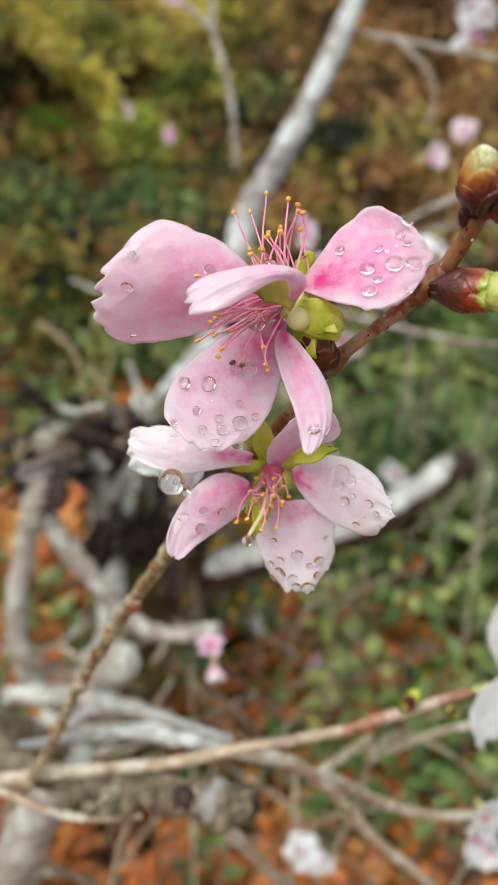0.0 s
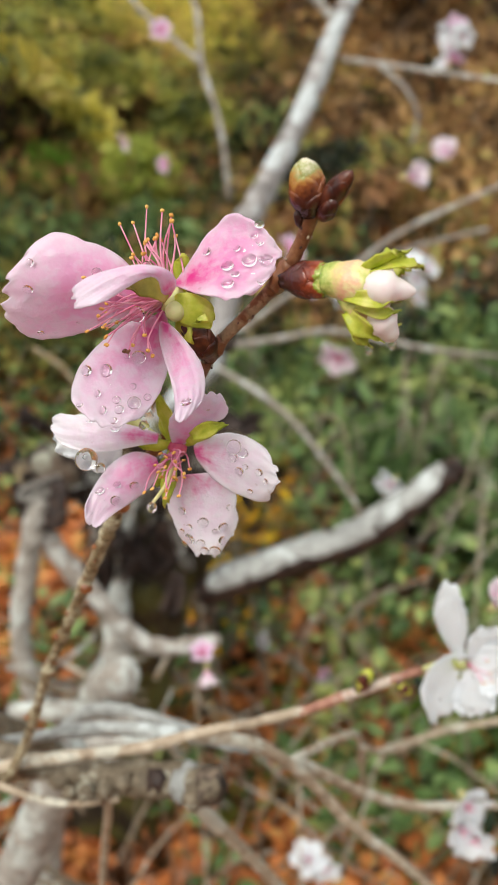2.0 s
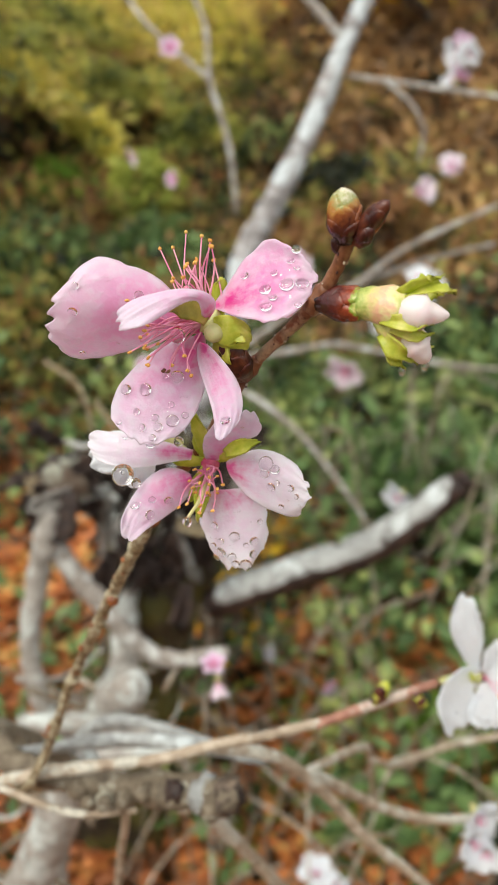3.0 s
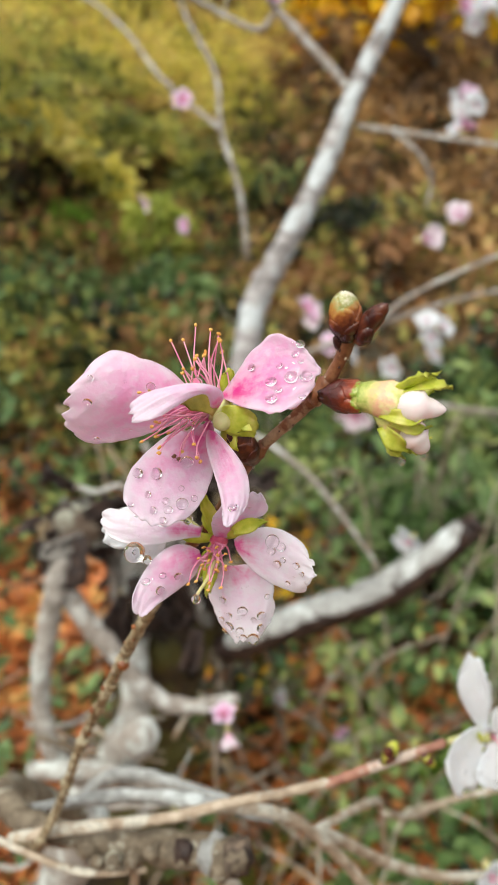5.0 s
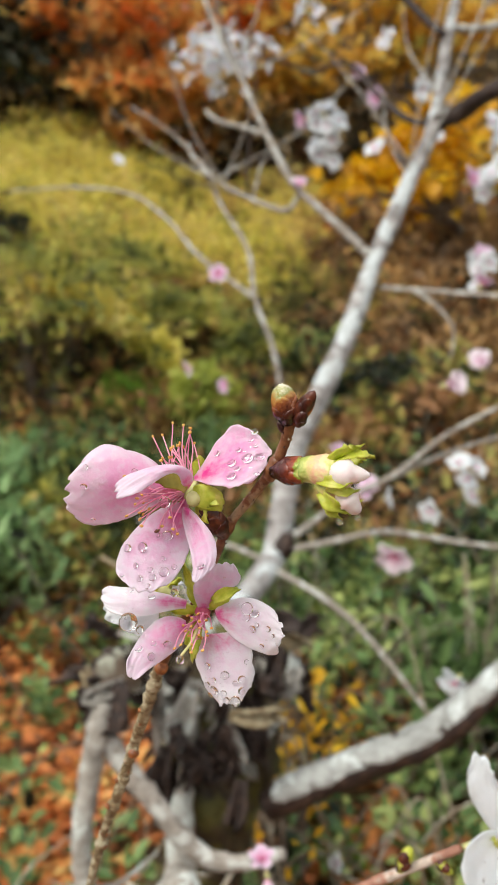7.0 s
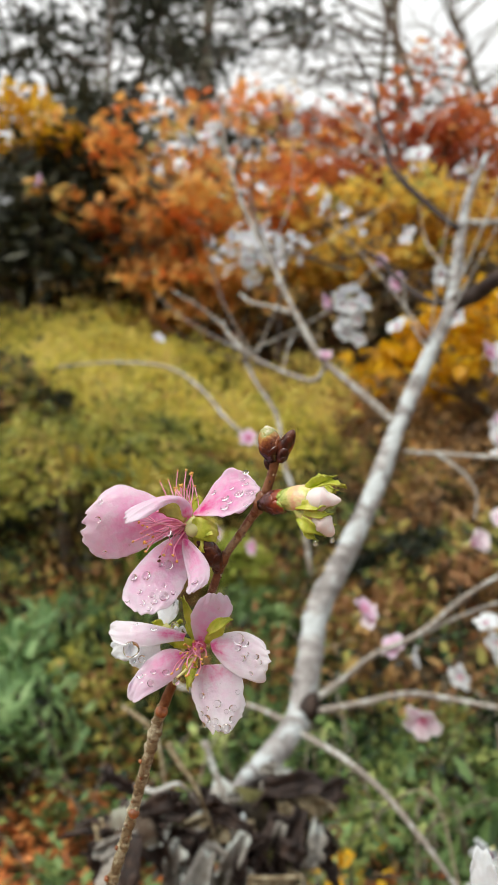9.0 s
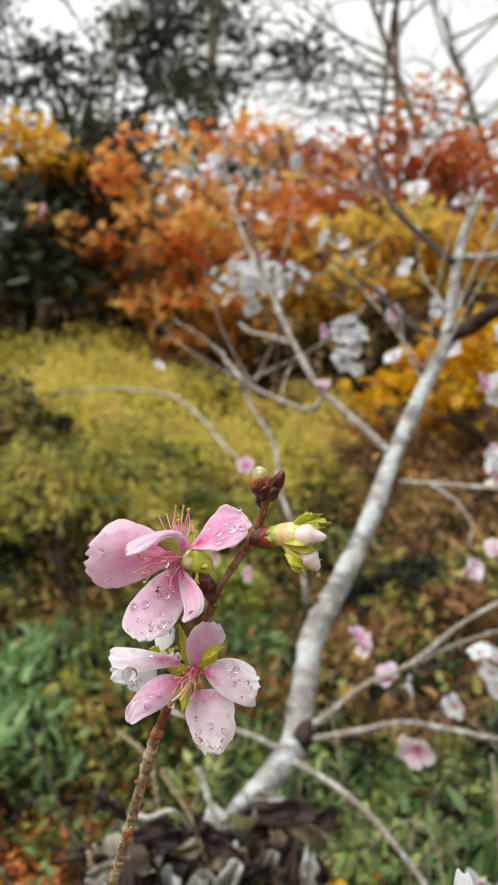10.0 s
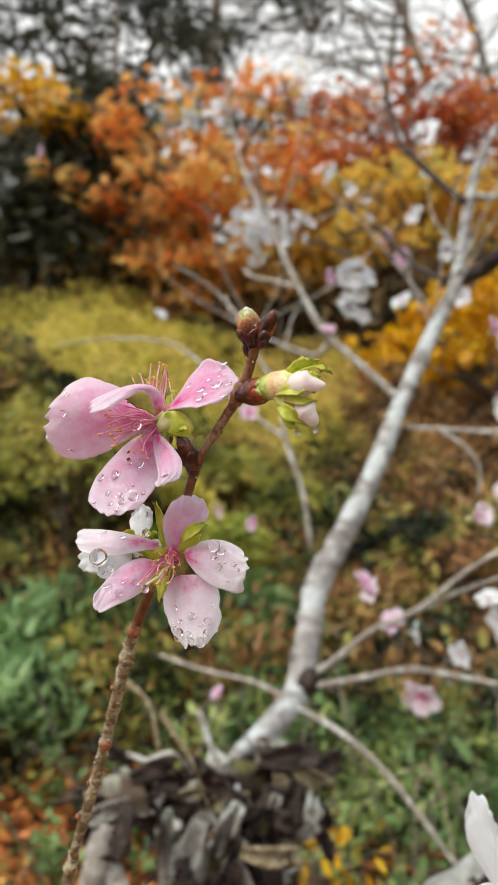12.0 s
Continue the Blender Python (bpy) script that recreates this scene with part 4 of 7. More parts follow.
def leafy_arch(points, reach, leaves, material, label, seed):
    """A long shoot arching over the slope, thick with small drooping leaves."""
    rng = np.random.default_rng(seed)
    ob = thing("shrub", points[0], label, "shrub")
    foot = (points[0][0], points[0][1], ground_z(points[0][0], points[0][1]) - 0.02)
    part("stem", tube([foot] + points, [0.009, 0.007, 0.006, 0.005, 0.004, 0.002], 6, 5), BARK_BROWN, ob)
    run = np.array([tuple(p) for p in spline(points, 12)])
    c = run[rng.integers(0, len(run), leaves)] + rng.normal(size=(leaves, 3)) * np.array((reach, reach, reach * 0.8)) - np.array((0, 0, 1)) * (rng.random((leaves, 1)) ** 2 * reach * 1.6)
    size = rng.uniform(0.02, 0.045, leaves)
    leaf_cloud("foliage", c, rng.normal(size=(leaves, 3)) * 0.5 + np.array((0.3, -0.3, -0.6)), rand_dirs(rng, leaves, 1.5), size, size * rng.uniform(0.3, 0.5, leaves), material, ob)


leafy_arch([(-1.02, 2.55, 1.43), (-0.89, 2.55, 1.40), (-0.75, 2.55, 1.35), (-0.63, 2.54, 1.255), (-0.53, 2.52, 1.13)], 0.027, 2000, LEAF_STRAW, "arching straw-yellow shoot over the slope", 61)
weeping_shrub((-0.43, 2.46), 0.13, (0.10, 0.09, 0.15), 900, LEAF_LIME, "bright yellow-green rounded shrub on the slope", 58)
weeping_shrub((-0.62, 2.92), 0.12, (0.22, 0.16, 0.17), 1500, LEAF_MOSS, "yellow-green shrub high on the slope", 63)
weeping_shrub((-0.70, 2.56), 0.07, (0.09, 0.09, 0.10), 500, LEAF_FRESH, "fresh green shrub on the slope", 64)
weeping_shrub((-0.90, 3.12), 0.15, (0.24, 0.18, 0.18), 1500, LEAF_MOSS, "yellow-green shrub high on the slope", 65)
weeping_shrub((-0.30, 2.86), 0.08, (0.13, 0.12, 0.12), 800, LEAF_MOSS, "yellow-green shrub high on the slope", 66)
weeping_shrub((-0.22, 4.85), 0.12, (0.5, 0.3, 0.36), 1800, LEAF_CONIFER, "dark evergreen shrub under the maples", 57)
weeping_shrub((-0.24, 1.82), 0.02, (0.15, 0.14, 0.14), 800, LEAF_GREEN, "green rounded shrub at the foot of the slope", 56)


def dead_weed(points, radii):
    st = thing("dead_weed", points[0], "thin pale dead weed standing among the low plants", "weed", "dead weeds among the low plants")
    part("stalk", tube(points, radii, 5, 4), (TWIG_PALE, TWIG_LIMB)[int(abs(points[0][0]) * 1000) % 2], st)


def thicket():
    """Thin dead stems standing among the low plants."""
    r = random.Random(14)
    for k in range(150):
        x, y = r.uniform(-0.7, 1.0), r.uniform(0.55, 2.2)
        z = ground_z(x, y)
        h, a = r.uniform(0.12, 0.4), r.uniform(0, 6.28)
        e = Vector((x + math.cos(a) * h * 0.7, y + math.sin(a) * h * 0.3, z + h * r.uniform(0.5, 1)))
        dead_weed([(x, y, z - 0.02), Vector((x, y, z)).lerp(e, 0.5) + Vector((0, 0, h * 0.15)), e], [0.002, 0.0016, 0.0008])
    for k in range(80):
        x, y = r.uniform(-0.15, 0.5), r.uniform(0.5, 1.3)
        z = ground_z(x, y)
        h, a = r.uniform(0.18, 0.42), r.uniform(0, 6.28)
        top = Vector((x + math.cos(a) * h * 0.35, y + math.sin(a) * h * 0.2, z + h))
        end = top + Vector((math.cos(a) * h * 0.5, math.sin(a) * h * 0.3, -h * r.uniform(0.1, 0.5)))
        dead_weed([(x, y, z - 0.02), Vector((x, y, z)).lerp(top, 0.6) + Vector((0, 0, h * 0.05)), top, end], [0.0018, 0.0015, 0.0013, 0.0007])
    for k in range(44):
        x, y = r.uniform(-0.08, 0.2), r.uniform(0.70, 1.02)
        z = ground_z(x, y)
        h, a = r.uniform(0.06, 0.2), r.uniform(-0.9, 0.9) + (0, math.pi)[k % 2]
        e = Vector((x + math.cos(a) * h * 1.1, y + math.sin(a) * h * 0.4, z + h))
        dead_weed([(x, y, z - 0.02), Vector((x, y, z)).lerp(e, 0.5) + Vector((0, 0, h * 0.2)), e], [0.0026, 0.0022, 0.0010])


thicket()


def branching(ob, start, heading, length, radius, depth, rng, material, tips, wobble=0.35, split=3, name="limb", lift=0.1):
    """Limbs that fork to thin twigs; the tips are gathered."""
    start, heading = Vector(start), Vector(heading).normalized()
    mid = start + heading * length * 0.5 + Vector(rng.normal(size=3)) * length * 0.06
    end = start + heading * length + Vector(rng.normal(size=3)) * length * 0.1
    part(name, tube([start, mid, end], [radius, radius * 0.75, radius * 0.5], 6 if depth < 2 else 8, 3, 0.1, 1, lump=6 / max(radius, 0.004) * 0.02), material, ob)
    tips.append(mid)
    tips.append(end)
    if depth <= 0:
        return
    for k in range(split):
        h = (heading + Vector(rng.normal(size=3)) * wobble + Vector((0, 0, lift))).normalized()
        branching(ob, mid.lerp(end, 0.3 + 0.7 * (k + 1) / split), h, length * rng.uniform(0.6, 0.8), radius * 0.64, depth - 1, rng, material, tips, wobble, split, name, lift)


def crown(ob, tips, per, spread, flat, leaf_len, wide, material, rng, label=""):
    P = np.concatenate([np.array(t) + rng.normal(size=(per, 3)) * np.array((spread, spread, spread * flat)) for t in tips])
    n = len(P)
    size = rng.uniform(0.6, 1.25, n) * leaf_len
    return leaf_cloud("crown", P, rand_dirs(rng, n, -0.3), rand_dirs(rng, n, 1.0), size, size * rng.uniform(0.6 * wide, wide, n), material, ob, label=label)


def crowned_tree(name, at, center, radii, label, seed, material, limbs=14, per=60, leaf=0.055, trunk_r=0.06, spread=0.11, flat=0.45):
    """A broad-leaved tree: a trunk, limbs into an uneven crown about center, twigs, and layered sprays of leaves."""
    rng = np.random.default_rng(seed)
    ob = thing(name, (at[0], at[1], ground_z(*at)), label, "tree")
    b, c, r = Vector(ob.location), Vector(center), Vector(radii)
    fork = b.lerp(c - Vector((0, 0, r.z * 0.7)), 0.8)
    part("trunk", tube([b - Vector((0, 0, 0.1)), b.lerp(fork, 0.5) + Vector((0.05, 0, 0)), fork], [trunk_r, trunk_r * 0.8, trunk_r * 0.65], 10, 4, 0.1, 2, lump=12), BARK_BROWN, ob)
    tips = []
    for k in range(limbs):
        a = 2.399963 * k
        h = 1 - 2 * (k + 0.5) / limbs
        w = math.sqrt(1 - h * h)
        end = c + Vector((math.cos(a) * w * r.x, math.sin(a) * w * r.y, h * r.z)) * rng.uniform(0.6, 1.0)
        mid = fork.lerp(end, 0.5) + Vector(rng.normal(size=3)) * 0.06 + Vector((0, 0, 0.05))
        part("limb", tube([fork, mid, end], [trunk_r * 0.45, trunk_r * 0.28, 0.006], 6, 4, 0.1, 1, lump=14), BARK_BROWN, ob)
        tips += [mid.lerp(end, 0.45), mid.lerp(end, 0.8), end]
        for j in range(4):
            s = mid.lerp(end, rng.uniform(0.1, 0.95))
            e = s + Vector((rng.normal() * 0.3 * r.x, rng.normal() * 0.3 * r.y, rng.normal() * 0.12 * r.z + 0.03))
            part("twig", tube([s, s.lerp(e, 0.5) + Vector((0, 0, 0.03)), e], [0.007, 0.005, 0.002], 5, 3), BARK_BROWN, ob)
            tips += [s.lerp(e, 0.4), s.lerp(e, 0.75), e]
    tips = [t for t in tips if rng.random() < 0.46]
    crown(ob, tips, int(per * 1.8), spread * 0.7, flat, leaf, 0.85, material, rng)
    return ob


crowned_tree("maple_tree", (-0.8, 4.9), (-0.95, 4.5, 3.20), (0.85, 0.6, 0.68), "maple with bright orange autumn leaves", 21, LEAF_MAPLE, 22, 11, 0.072, 0.05, 0.10, 0.3)
crowned_tree("maple_tree", (-1.1, 5.1), (-1.0, 4.6, 2.66), (0.75, 0.42, 0.40), "maple with golden orange autumn leaves", 26, LEAF_TAN, 18, 12, 0.07, 0.04, 0.10, 0.3)
crowned_tree("maple_tree", (0.6, 5.6), (0.30, 5.2, 3.65), (1.25, 0.6, 0.50), "maple with rust-red autumn leaves", 22, LEAF_RUST, 20, 12, 0.07, 0.05, 0.11, 0.35)
crowned_tree("maple_tree", (0.3, 5.0), (0.10, 4.6, 2.90), (0.95, 0.5, 0.40), "maple with golden brown autumn leaves", 25, LEAF_GOLD, 20, 11, 0.07, 0.04, 0.11, 0.4)
crowned_tree("ginkgo_tree", (0.55, 3.9), (0.42, 3.6, 1.90), (0.42, 0.35, 0.30), "small tree with bright yellow autumn leaves", 23, LEAF_YELLOW, 9, 8, 0.07, 0.03, 0.07, 0.8)
crowned_tree("ginkgo_tree", (-2.0, 4.6), (-1.88, 4.3, 3.66), (0.34, 0.3, 0.16), "small tree with bright yellow autumn leaves", 24, LEAF_YELLOW, 7, 9, 0.055, 0.03, 0.09, 0.6)


def conifer(at, height, reach, seed, low=0.12):
    rng = np.random.default_rng(seed)
    ob = thing("conifer", (at[0], at[1], ground_z(*at)), "tall dark evergreen behind the maples", "tree")
    b = Vector(ob.location)
    part("trunk", tube([b - Vector((0, 0, 0.2)), b + Vector((0.35, 0, height * 0.5)), b + Vector((0.9, 0, height))], [0.08, 0.06, 0.02], 10, 5, 0.1, 3, lump=6), BARK_BROWN, ob)
    tips = []
    for k in range(24):
        t = low + (0.97 - low) * (k + rng.random()) / 24
        a = 2.4 * k
        branching(ob, b + Vector((0.8 * t, 0, height * t)), (math.cos(a), math.sin(a), 0.05), reach * (1.15 - t) * rng.uniform(0.5, 0.75), 0.022, 1, rng, BARK_BROWN, tips, 0.35, 3, "bough", -0.05)
    crown(ob, tips, 24, 0.15, 0.6, 0.14, 0.4, LEAF_CONIFER, rng)
    return ob


conifer((-1.75, 8.4), 6.0, 1.5, 31)
conifer((-4.3, 7.6), 6.0, 1.7, 32)
conifer((-3.0, 9.4), 4.2, 2.2, 33)
conifer((-2.35, 4.7), 1.35, 0.8, 34, 0.05)


def bare_tree(at, height, heading, seed, label):
    rng = np.random.default_rng(seed)
    ob = thing("bare_tree", (at[0], at[1], ground_z(*at)), label, "tree")
    b = Vector(ob.location)
    top = b + Vector((heading[0], heading[1], height))
    part("trunk", tube([b - Vector((0, 0, 0.2)), b.lerp(top, 0.5), top], [0.042, 0.032, 0.018], 8, 4, 0.1, 4, lump=8), BARK_BROWN, ob)
    tips = []
    for k in range(8):
        a = 0.9 * k + rng.uniform(-0.4, 0.4)
        branching(ob, b.lerp(top, 0.35 + 0.08 * k), (math.cos(a), math.sin(a) * 0.6, 0.45), height * 0.3, 0.017, 4, rng, BARK_BROWN, tips, 0.5, 2, "limb", 0.05)
    return ob


bare_tree((1.5, 7.2), 2.7, (-0.5, 0), 41, "leafless tree with fine dark branches")
bare_tree((0.1, 8.0), 2.8, (0.5, 0), 42, "leafless tree with fine dark branches")
bare_tree((0.95, 6.3), 3.1, (-0.7, 0), 44, "leafless tree with fine dark branches")
bare_tree((0.35, 6.9), 3.3, (0.25, 0), 45, "leafless tree with fine dark branches")
bare_tree((-2.6, 7.8), 2.9, (0.2, 0), 43, "leafless tree with fine dark branches")


# ---- the leaning cherry tree behind the flowers ----
def chain(name, ob, points, radii, material, sides=10, rough=0.14, lump=40.0, label="", steps=5, cap_end=True):
    return part(name, tube(points, radii, sides, steps, rough, len(points), lump=lump, cap_end=cap_end), material, ob, label)


TREE_BASE = (-0.15, 0.70, ground_z(-0.15, 0.70))
cherry = thing("cherry_tree", TREE_BASE, "old leaning cherry tree with pale lichened bark and bare twigs", "tree")
chain("trunk", cherry, [(-0.136, 0.80, 0.814), (-0.123, 0.84, 0.820), (-0.107, 0.88, 0.824), (-0.078, 0.975, 0.853), (-0.064, 1.0, 0.911), (-0.049, 1.03, 0.98), (-0.012, 1.06, 1.045), (0.031, 1.1, 1.123), (0.081, 1.16, 1.235), (0.133, 1.2, 1.337), (0.184, 1.24, 1.437), (0.208, 1.26, 1.539), (0.231, 1.28, 1.625), (0.275, 1.3, 1.712)],
      [0.0030, 0.0090, 0.0150, 0.0165, 0.0165, 0.0168, 0.0158, 0.0146, 0.0130, 0.0118, 0.0106, 0.0092, 0.0076, 0.0046], BARK_LEAN, 16, 0.16, 60)
part("knot", ball((-0.0635, 0.9705, 0.864), 0.0125, (0.35, -0.3, 0.9), 1.6, 16, 12, rough=0.5), BARK_DARK, cherry, "dark healed knot")
chain("branch", cherry, [(0.078, 1.158, 1.239), (0.024, 1.18, 1.301), (-0.028, 1.2, 1.36), (-0.054, 1.22, 1.415), (-0.081, 1.24, 1.482), (-0.109, 1.26, 1.563), (-0.151, 1.3, 1.668), (-0.186, 1.35, 1.807), (-0.20, 1.4, 1.95)], [0.0065, 0.0058, 0.0054, 0.0050, 0.0047, 0.0043, 0.0036, 0.0029, 0.0022], TWIG_ASH, 8)
chain("branch", cherry, [(-0.020, 1.2, 1.352), (-0.045, 1.22, 1.33), (-0.09, 1.25, 1.352), (-0.151, 1.28, 1.393), (-0.193, 1.3, 1.438), (-0.205, 1.31, 1.47)], [0.0036, 0.0047, 0.0043, 0.0040, 0.0036, 0.0022], TWIG_ASH, 8)
chain("branch", cherry, [(-0.073, 1.235, 1.45), (-0.109, 1.3, 1.482), (-0.157, 1.35, 1.511), (-0.185, 1.4, 1.546)], [0.0043, 0.0040, 0.0036, 0.0022], TWIG_ASH, 8)
chain("branch", cherry, [(0.086, 1.15, 1.195), (0.148, 1.1, 1.181), (0.227, 1.05, 1.164), (0.3, 1.02, 1.15)], [0.0043, 0.0036, 0.0032, 0.0022], TWIG_ASH, 8)
chain("branch", cherry, [(0.133, 1.11, 1.182), (0.162, 1.1, 1.156), (0.179, 1.1, 1.123), (0.173, 1.1, 1.087)], [0.0029, 0.0029, 0.0025, 0.0014], TWIG_ASH, 7)
chain("branch", cherry, [(0.184, 1.24, 1.437), (0.227, 1.25, 1.455), (0.276, 1.2, 1.468), (0.36, 1.16, 1.48)], [0.0144, 0.0151, 0.0130, 0.0101], BARK_DARK, 10, 0.2, label="dark wet limb")
chain("branch", cherry, [(0.21, 1.26, 1.568), (0.169, 1.28, 1.622), (0.117, 1.3, 1.7), (0.103, 1.34, 1.787), (0.091, 1.4, 1.925), (0.06, 1.45, 2.05)], [0.0068, 0.0061, 0.0050, 0.0043, 0.0032, 0.0022], BARK_DARK, 8)
chain("branch", cherry, [(0.226, 1.27, 1.581), (0.26, 1.28, 1.581), (0.311, 1.3, 1.593), (0.38, 1.32, 1.63)], [0.0068, 0.0065, 0.0058, 0.0043], TWIG_ASH, 8)
chain("branch", cherry, [(0.188, 1.24, 1.436), (0.147, 1.3, 1.467), (0.104, 1.35, 1.528), (0.067, 1.4, 1.593), (0.0, 1.46, 1.61)], [0.0072, 0.0058, 0.0050, 0.0040, 0.0022], BARK_DARK, 8)
chain("branch", cherry, [(-0.071, 1.2, 1.019), (-0.079, 1.2, 1.116), (-0.104, 1.22, 1.201), (-0.113, 1.25, 1.281), (-0.156, 1.3, 1.362), (-0.186, 1.32, 1.442)], [0.0043, 0.0047, 0.0043, 0.0040, 0.0036, 0.0029], TWIG_ASH, 8)
chain("branch", cherry, [(-0.104, 1.22, 1.201), (-0.2, 1.3, 1.284), (-0.266, 1.38, 1.365), (-0.349, 1.45, 1.431), (-0.504, 1.6, 1.488), (-0.7, 1.75, 1.53)], [0.0036, 0.0036, 0.0032, 0.0032, 0.0029, 0.0022], TWIG_ASH, 8)
chain("branch", cherry, [(-0.069, 0.975, 0.866), (-0.016, 0.97, 0.9), (0.022, 0.95, 0.929), (0.078, 0.93, 0.954), (0.134, 0.92, 0.995), (0.18, 0.9, 1.021), (0.24, 0.88, 1.05)], [0.0050, 0.0043, 0.0040, 0.0036, 0.0032, 0.0029, 0.0022], TWIG_ASH, 8)
chain("branch", cherry, [(0.078, 0.93, 0.952), (0.119, 0.93, 0.969), (0.167, 0.93, 0.984), (0.24, 0.93, 1.0)], [0.0029, 0.0029, 0.0025, 0.0022], TWIG_ASH, 7)
chain("branch", cherry, [(-0.06, 0.97, 0.86), (0.003, 0.97, 0.869), (0.059, 0.965, 0.879), (0.113, 0.96, 0.871), (0.184, 0.95, 0.858), (0.27, 0.94, 0.85)], [0.0050, 0.0043, 0.0040, 0.0036, 0.0032, 0.0022], TWIG_ASH, 8)
chain("branch", cherry, [(-0.082, 0.95, 0.844), (-0.024, 0.9, 0.823), (0.02, 0.88, 0.791), (0.06, 0.86, 0.745), (0.1, 0.84, 0.69)], [0.0043, 0.0040, 0.0036, 0.0032, 0.0022], TWIG_ASH, 8)
chain("branch", cherry, [(-0.084, 0.97, 0.844), (-0.139, 1.0, 0.863), (-0.211, 1.05, 0.87), (-0.289, 1.1, 0.886)], [0.0040, 0.0036, 0.0032, 0.0022], TWIG_ASH, 8)
trng = random.Random(52)
BRANCH_LINES = [[(0.024, 1.18, 1.301), (-0.081, 1.24, 1.482), (-0.109, 1.26, 1.563), (-0.151, 1.3, 1.668), (-0.186, 1.35, 1.807)], [(-0.09, 1.25, 1.352), (-0.151, 1.28, 1.393), (-0.193, 1.3, 1.438)], [(0.169, 1.28, 1.622), (0.117, 1.3, 1.7), (0.103, 1.34, 1.787)], [(0.133, 1.2, 1.337), (0.184, 1.24, 1.437), (0.231, 1.28, 1.625)]]
for k in range(34):
    limb = BRANCH_LINES[k % 4]
    i, f = trng.randrange(len(limb) - 1), trng.random()
    a = Vector(limb[i]).lerp(Vector(limb[i + 1]), f)
    d = Vector((trng.uniform(-1, 0.8), trng.uniform(-0.2, 0.5), trng.uniform(0.1, 1.1))).normalized() * trng.uniform(0.12, 0.34)
    b = a + d * 0.5 + Vector((trng.uniform(-0.02, 0.02), 0, trng.uniform(-0.01, 0.03)))
    c = a + d + Vector((0, 0, trng.uniform(-0.03, 0.05)))
    w = trng.uniform(0.0013, 0.0024)
    chain("twig", cherry, [a, b, c], [w, w * 0.8, w * 0.4], (TWIG_ASH, BARK_DARK)[k % 3 == 2], 6)
STUB = [(-0.075, 0.725, 0.655), (-0.046, 0.72, 0.672), (0.019, 0.715, 0.701), (0.086, 0.71, 0.729), (0.133, 0.705, 0.768), (0.171, 0.703, 0.803)]
STUB_R = [0.0165, 0.0182, 0.0172, 0.0168, 0.0148, 0.0130]
chain("stub", cherry, STUB, STUB_R, BARK_DARK, 16, 0.2, 60, "thick sawn limb, dark below")
part("lichen_crust", crust([(-0.062, 0.7235, 0.664)] + STUB[1:], [0.017] + STUB_R[1:], 8, 1.35, 3), LICHEN, cherry, "pale blue-grey lichen over the limb's upper side")
part("cut_face", ball((0.175, 0.703, 0.807), 0.0125, (0.7, 0, 0.7), 0.35, 12, 6, rough=0.2), BARK_DARK, cherry, "dark rotten cut end")
chain("old_trunk", cherry, [(-0.23, 0.82, 0.15), (-0.19, 0.80, 0.45), (-0.15, 0.785, 0.60), (-0.115, 0.78, 0.68), (-0.11, 0.785, 0.74), (-0.125, 0.80, 0.81)], [0.07, 0.050, 0.044, 0.046, 0.042, 0.028], BARK_MOSS, 24, 0.45, 38, "dark wet mossy old trunk")
chain("root_limb", cherry, [(-0.184, 0.574, 0.832), (-0.188, 0.57, 0.818), (-0.195, 0.57, 0.794), (-0.204, 0.57, 0.758), (-0.212, 0.565, 0.721), (-0.211, 0.56, 0.683), (-0.200, 0.55, 0.655), (-0.17, 0.56, 0.62)], [0.007, 0.0085, 0.0094, 0.0092, 0.0088, 0.0086, 0.009, 0.011], BARK_LICHEN, 14, 0.30, 110)
chain("root_limb", cherry, [(-0.191, 0.578, 0.806), (-0.169, 0.578, 0.769), (-0.149, 0.576, 0.743), (-0.133, 0.576, 0.718), (-0.115, 0.576, 0.698), (-0.095, 0.576, 0.690), (-0.070, 0.578, 0.690), (-0.045, 0.585, 0.692)], [0.0085, 0.0090, 0.0085, 0.0082, 0.0080, 0.0078, 0.0070, 0.005], TWIG_ASH, 12, 0.28, 90)
chain("stem", cherry, [(-0.134, 0.80, 0.82), (-0.175, 0.79, 0.76), (-0.174, 0.75, 0.695), (-0.166, 0.72, 0.644), (-0.164, 0.68, 0.602), (-0.178, 0.65, 0.572), (-0.238, 0.65, 0.47), (-0.30, 0.64, 0.16)], [0.0196, 0.0154, 0.0133, 0.0133, 0.0168, 0.0190, 0.0215, 0.0300], BARK_LICHEN, 16, 0.38, 70)
part("burl", ball((-0.160, 0.640, 0.606), 0.024, (0.2, -0.9, 0.2), 0.7, 18, 12, rough=0.3), BARK_LICHEN, cherry)
BURL = Vector((-0.1175, 0.509, 0.7090))
chain("root_limb", cherry, [(-0.178, 0.650, 0.575), (-0.172, 0.60, 0.60), (-0.152, 0.555, 0.645), (-0.130, 0.530, 0.685), BURL + Vector((0, 0.006, 0))], [0.018, 0.019, 0.018, 0.016, 0.014], BARK_LICHEN, 16, 0.36, 90)
ringed = part("burl", ball(BURL, 0.0165, (0.15, -0.9, 0.35), 0.75, 20, 14, rough=0.3), BARK_LICHEN, cherry, "ringed grey burl")
for k, (out, wide) in enumerate(((0.0050, 0.0138), (0.0085, 0.0100), (0.0110, 0.0060))):
    part("ring", ball(BURL + Vector((0.15, -0.9, 0.35)) * out, wide, (0.15, -0.9, 0.35), 0.55, 18, 10, rough=0.2), (TWIG_ASH, BARK_LICHEN, TWIG_ASH)[k], ringed)
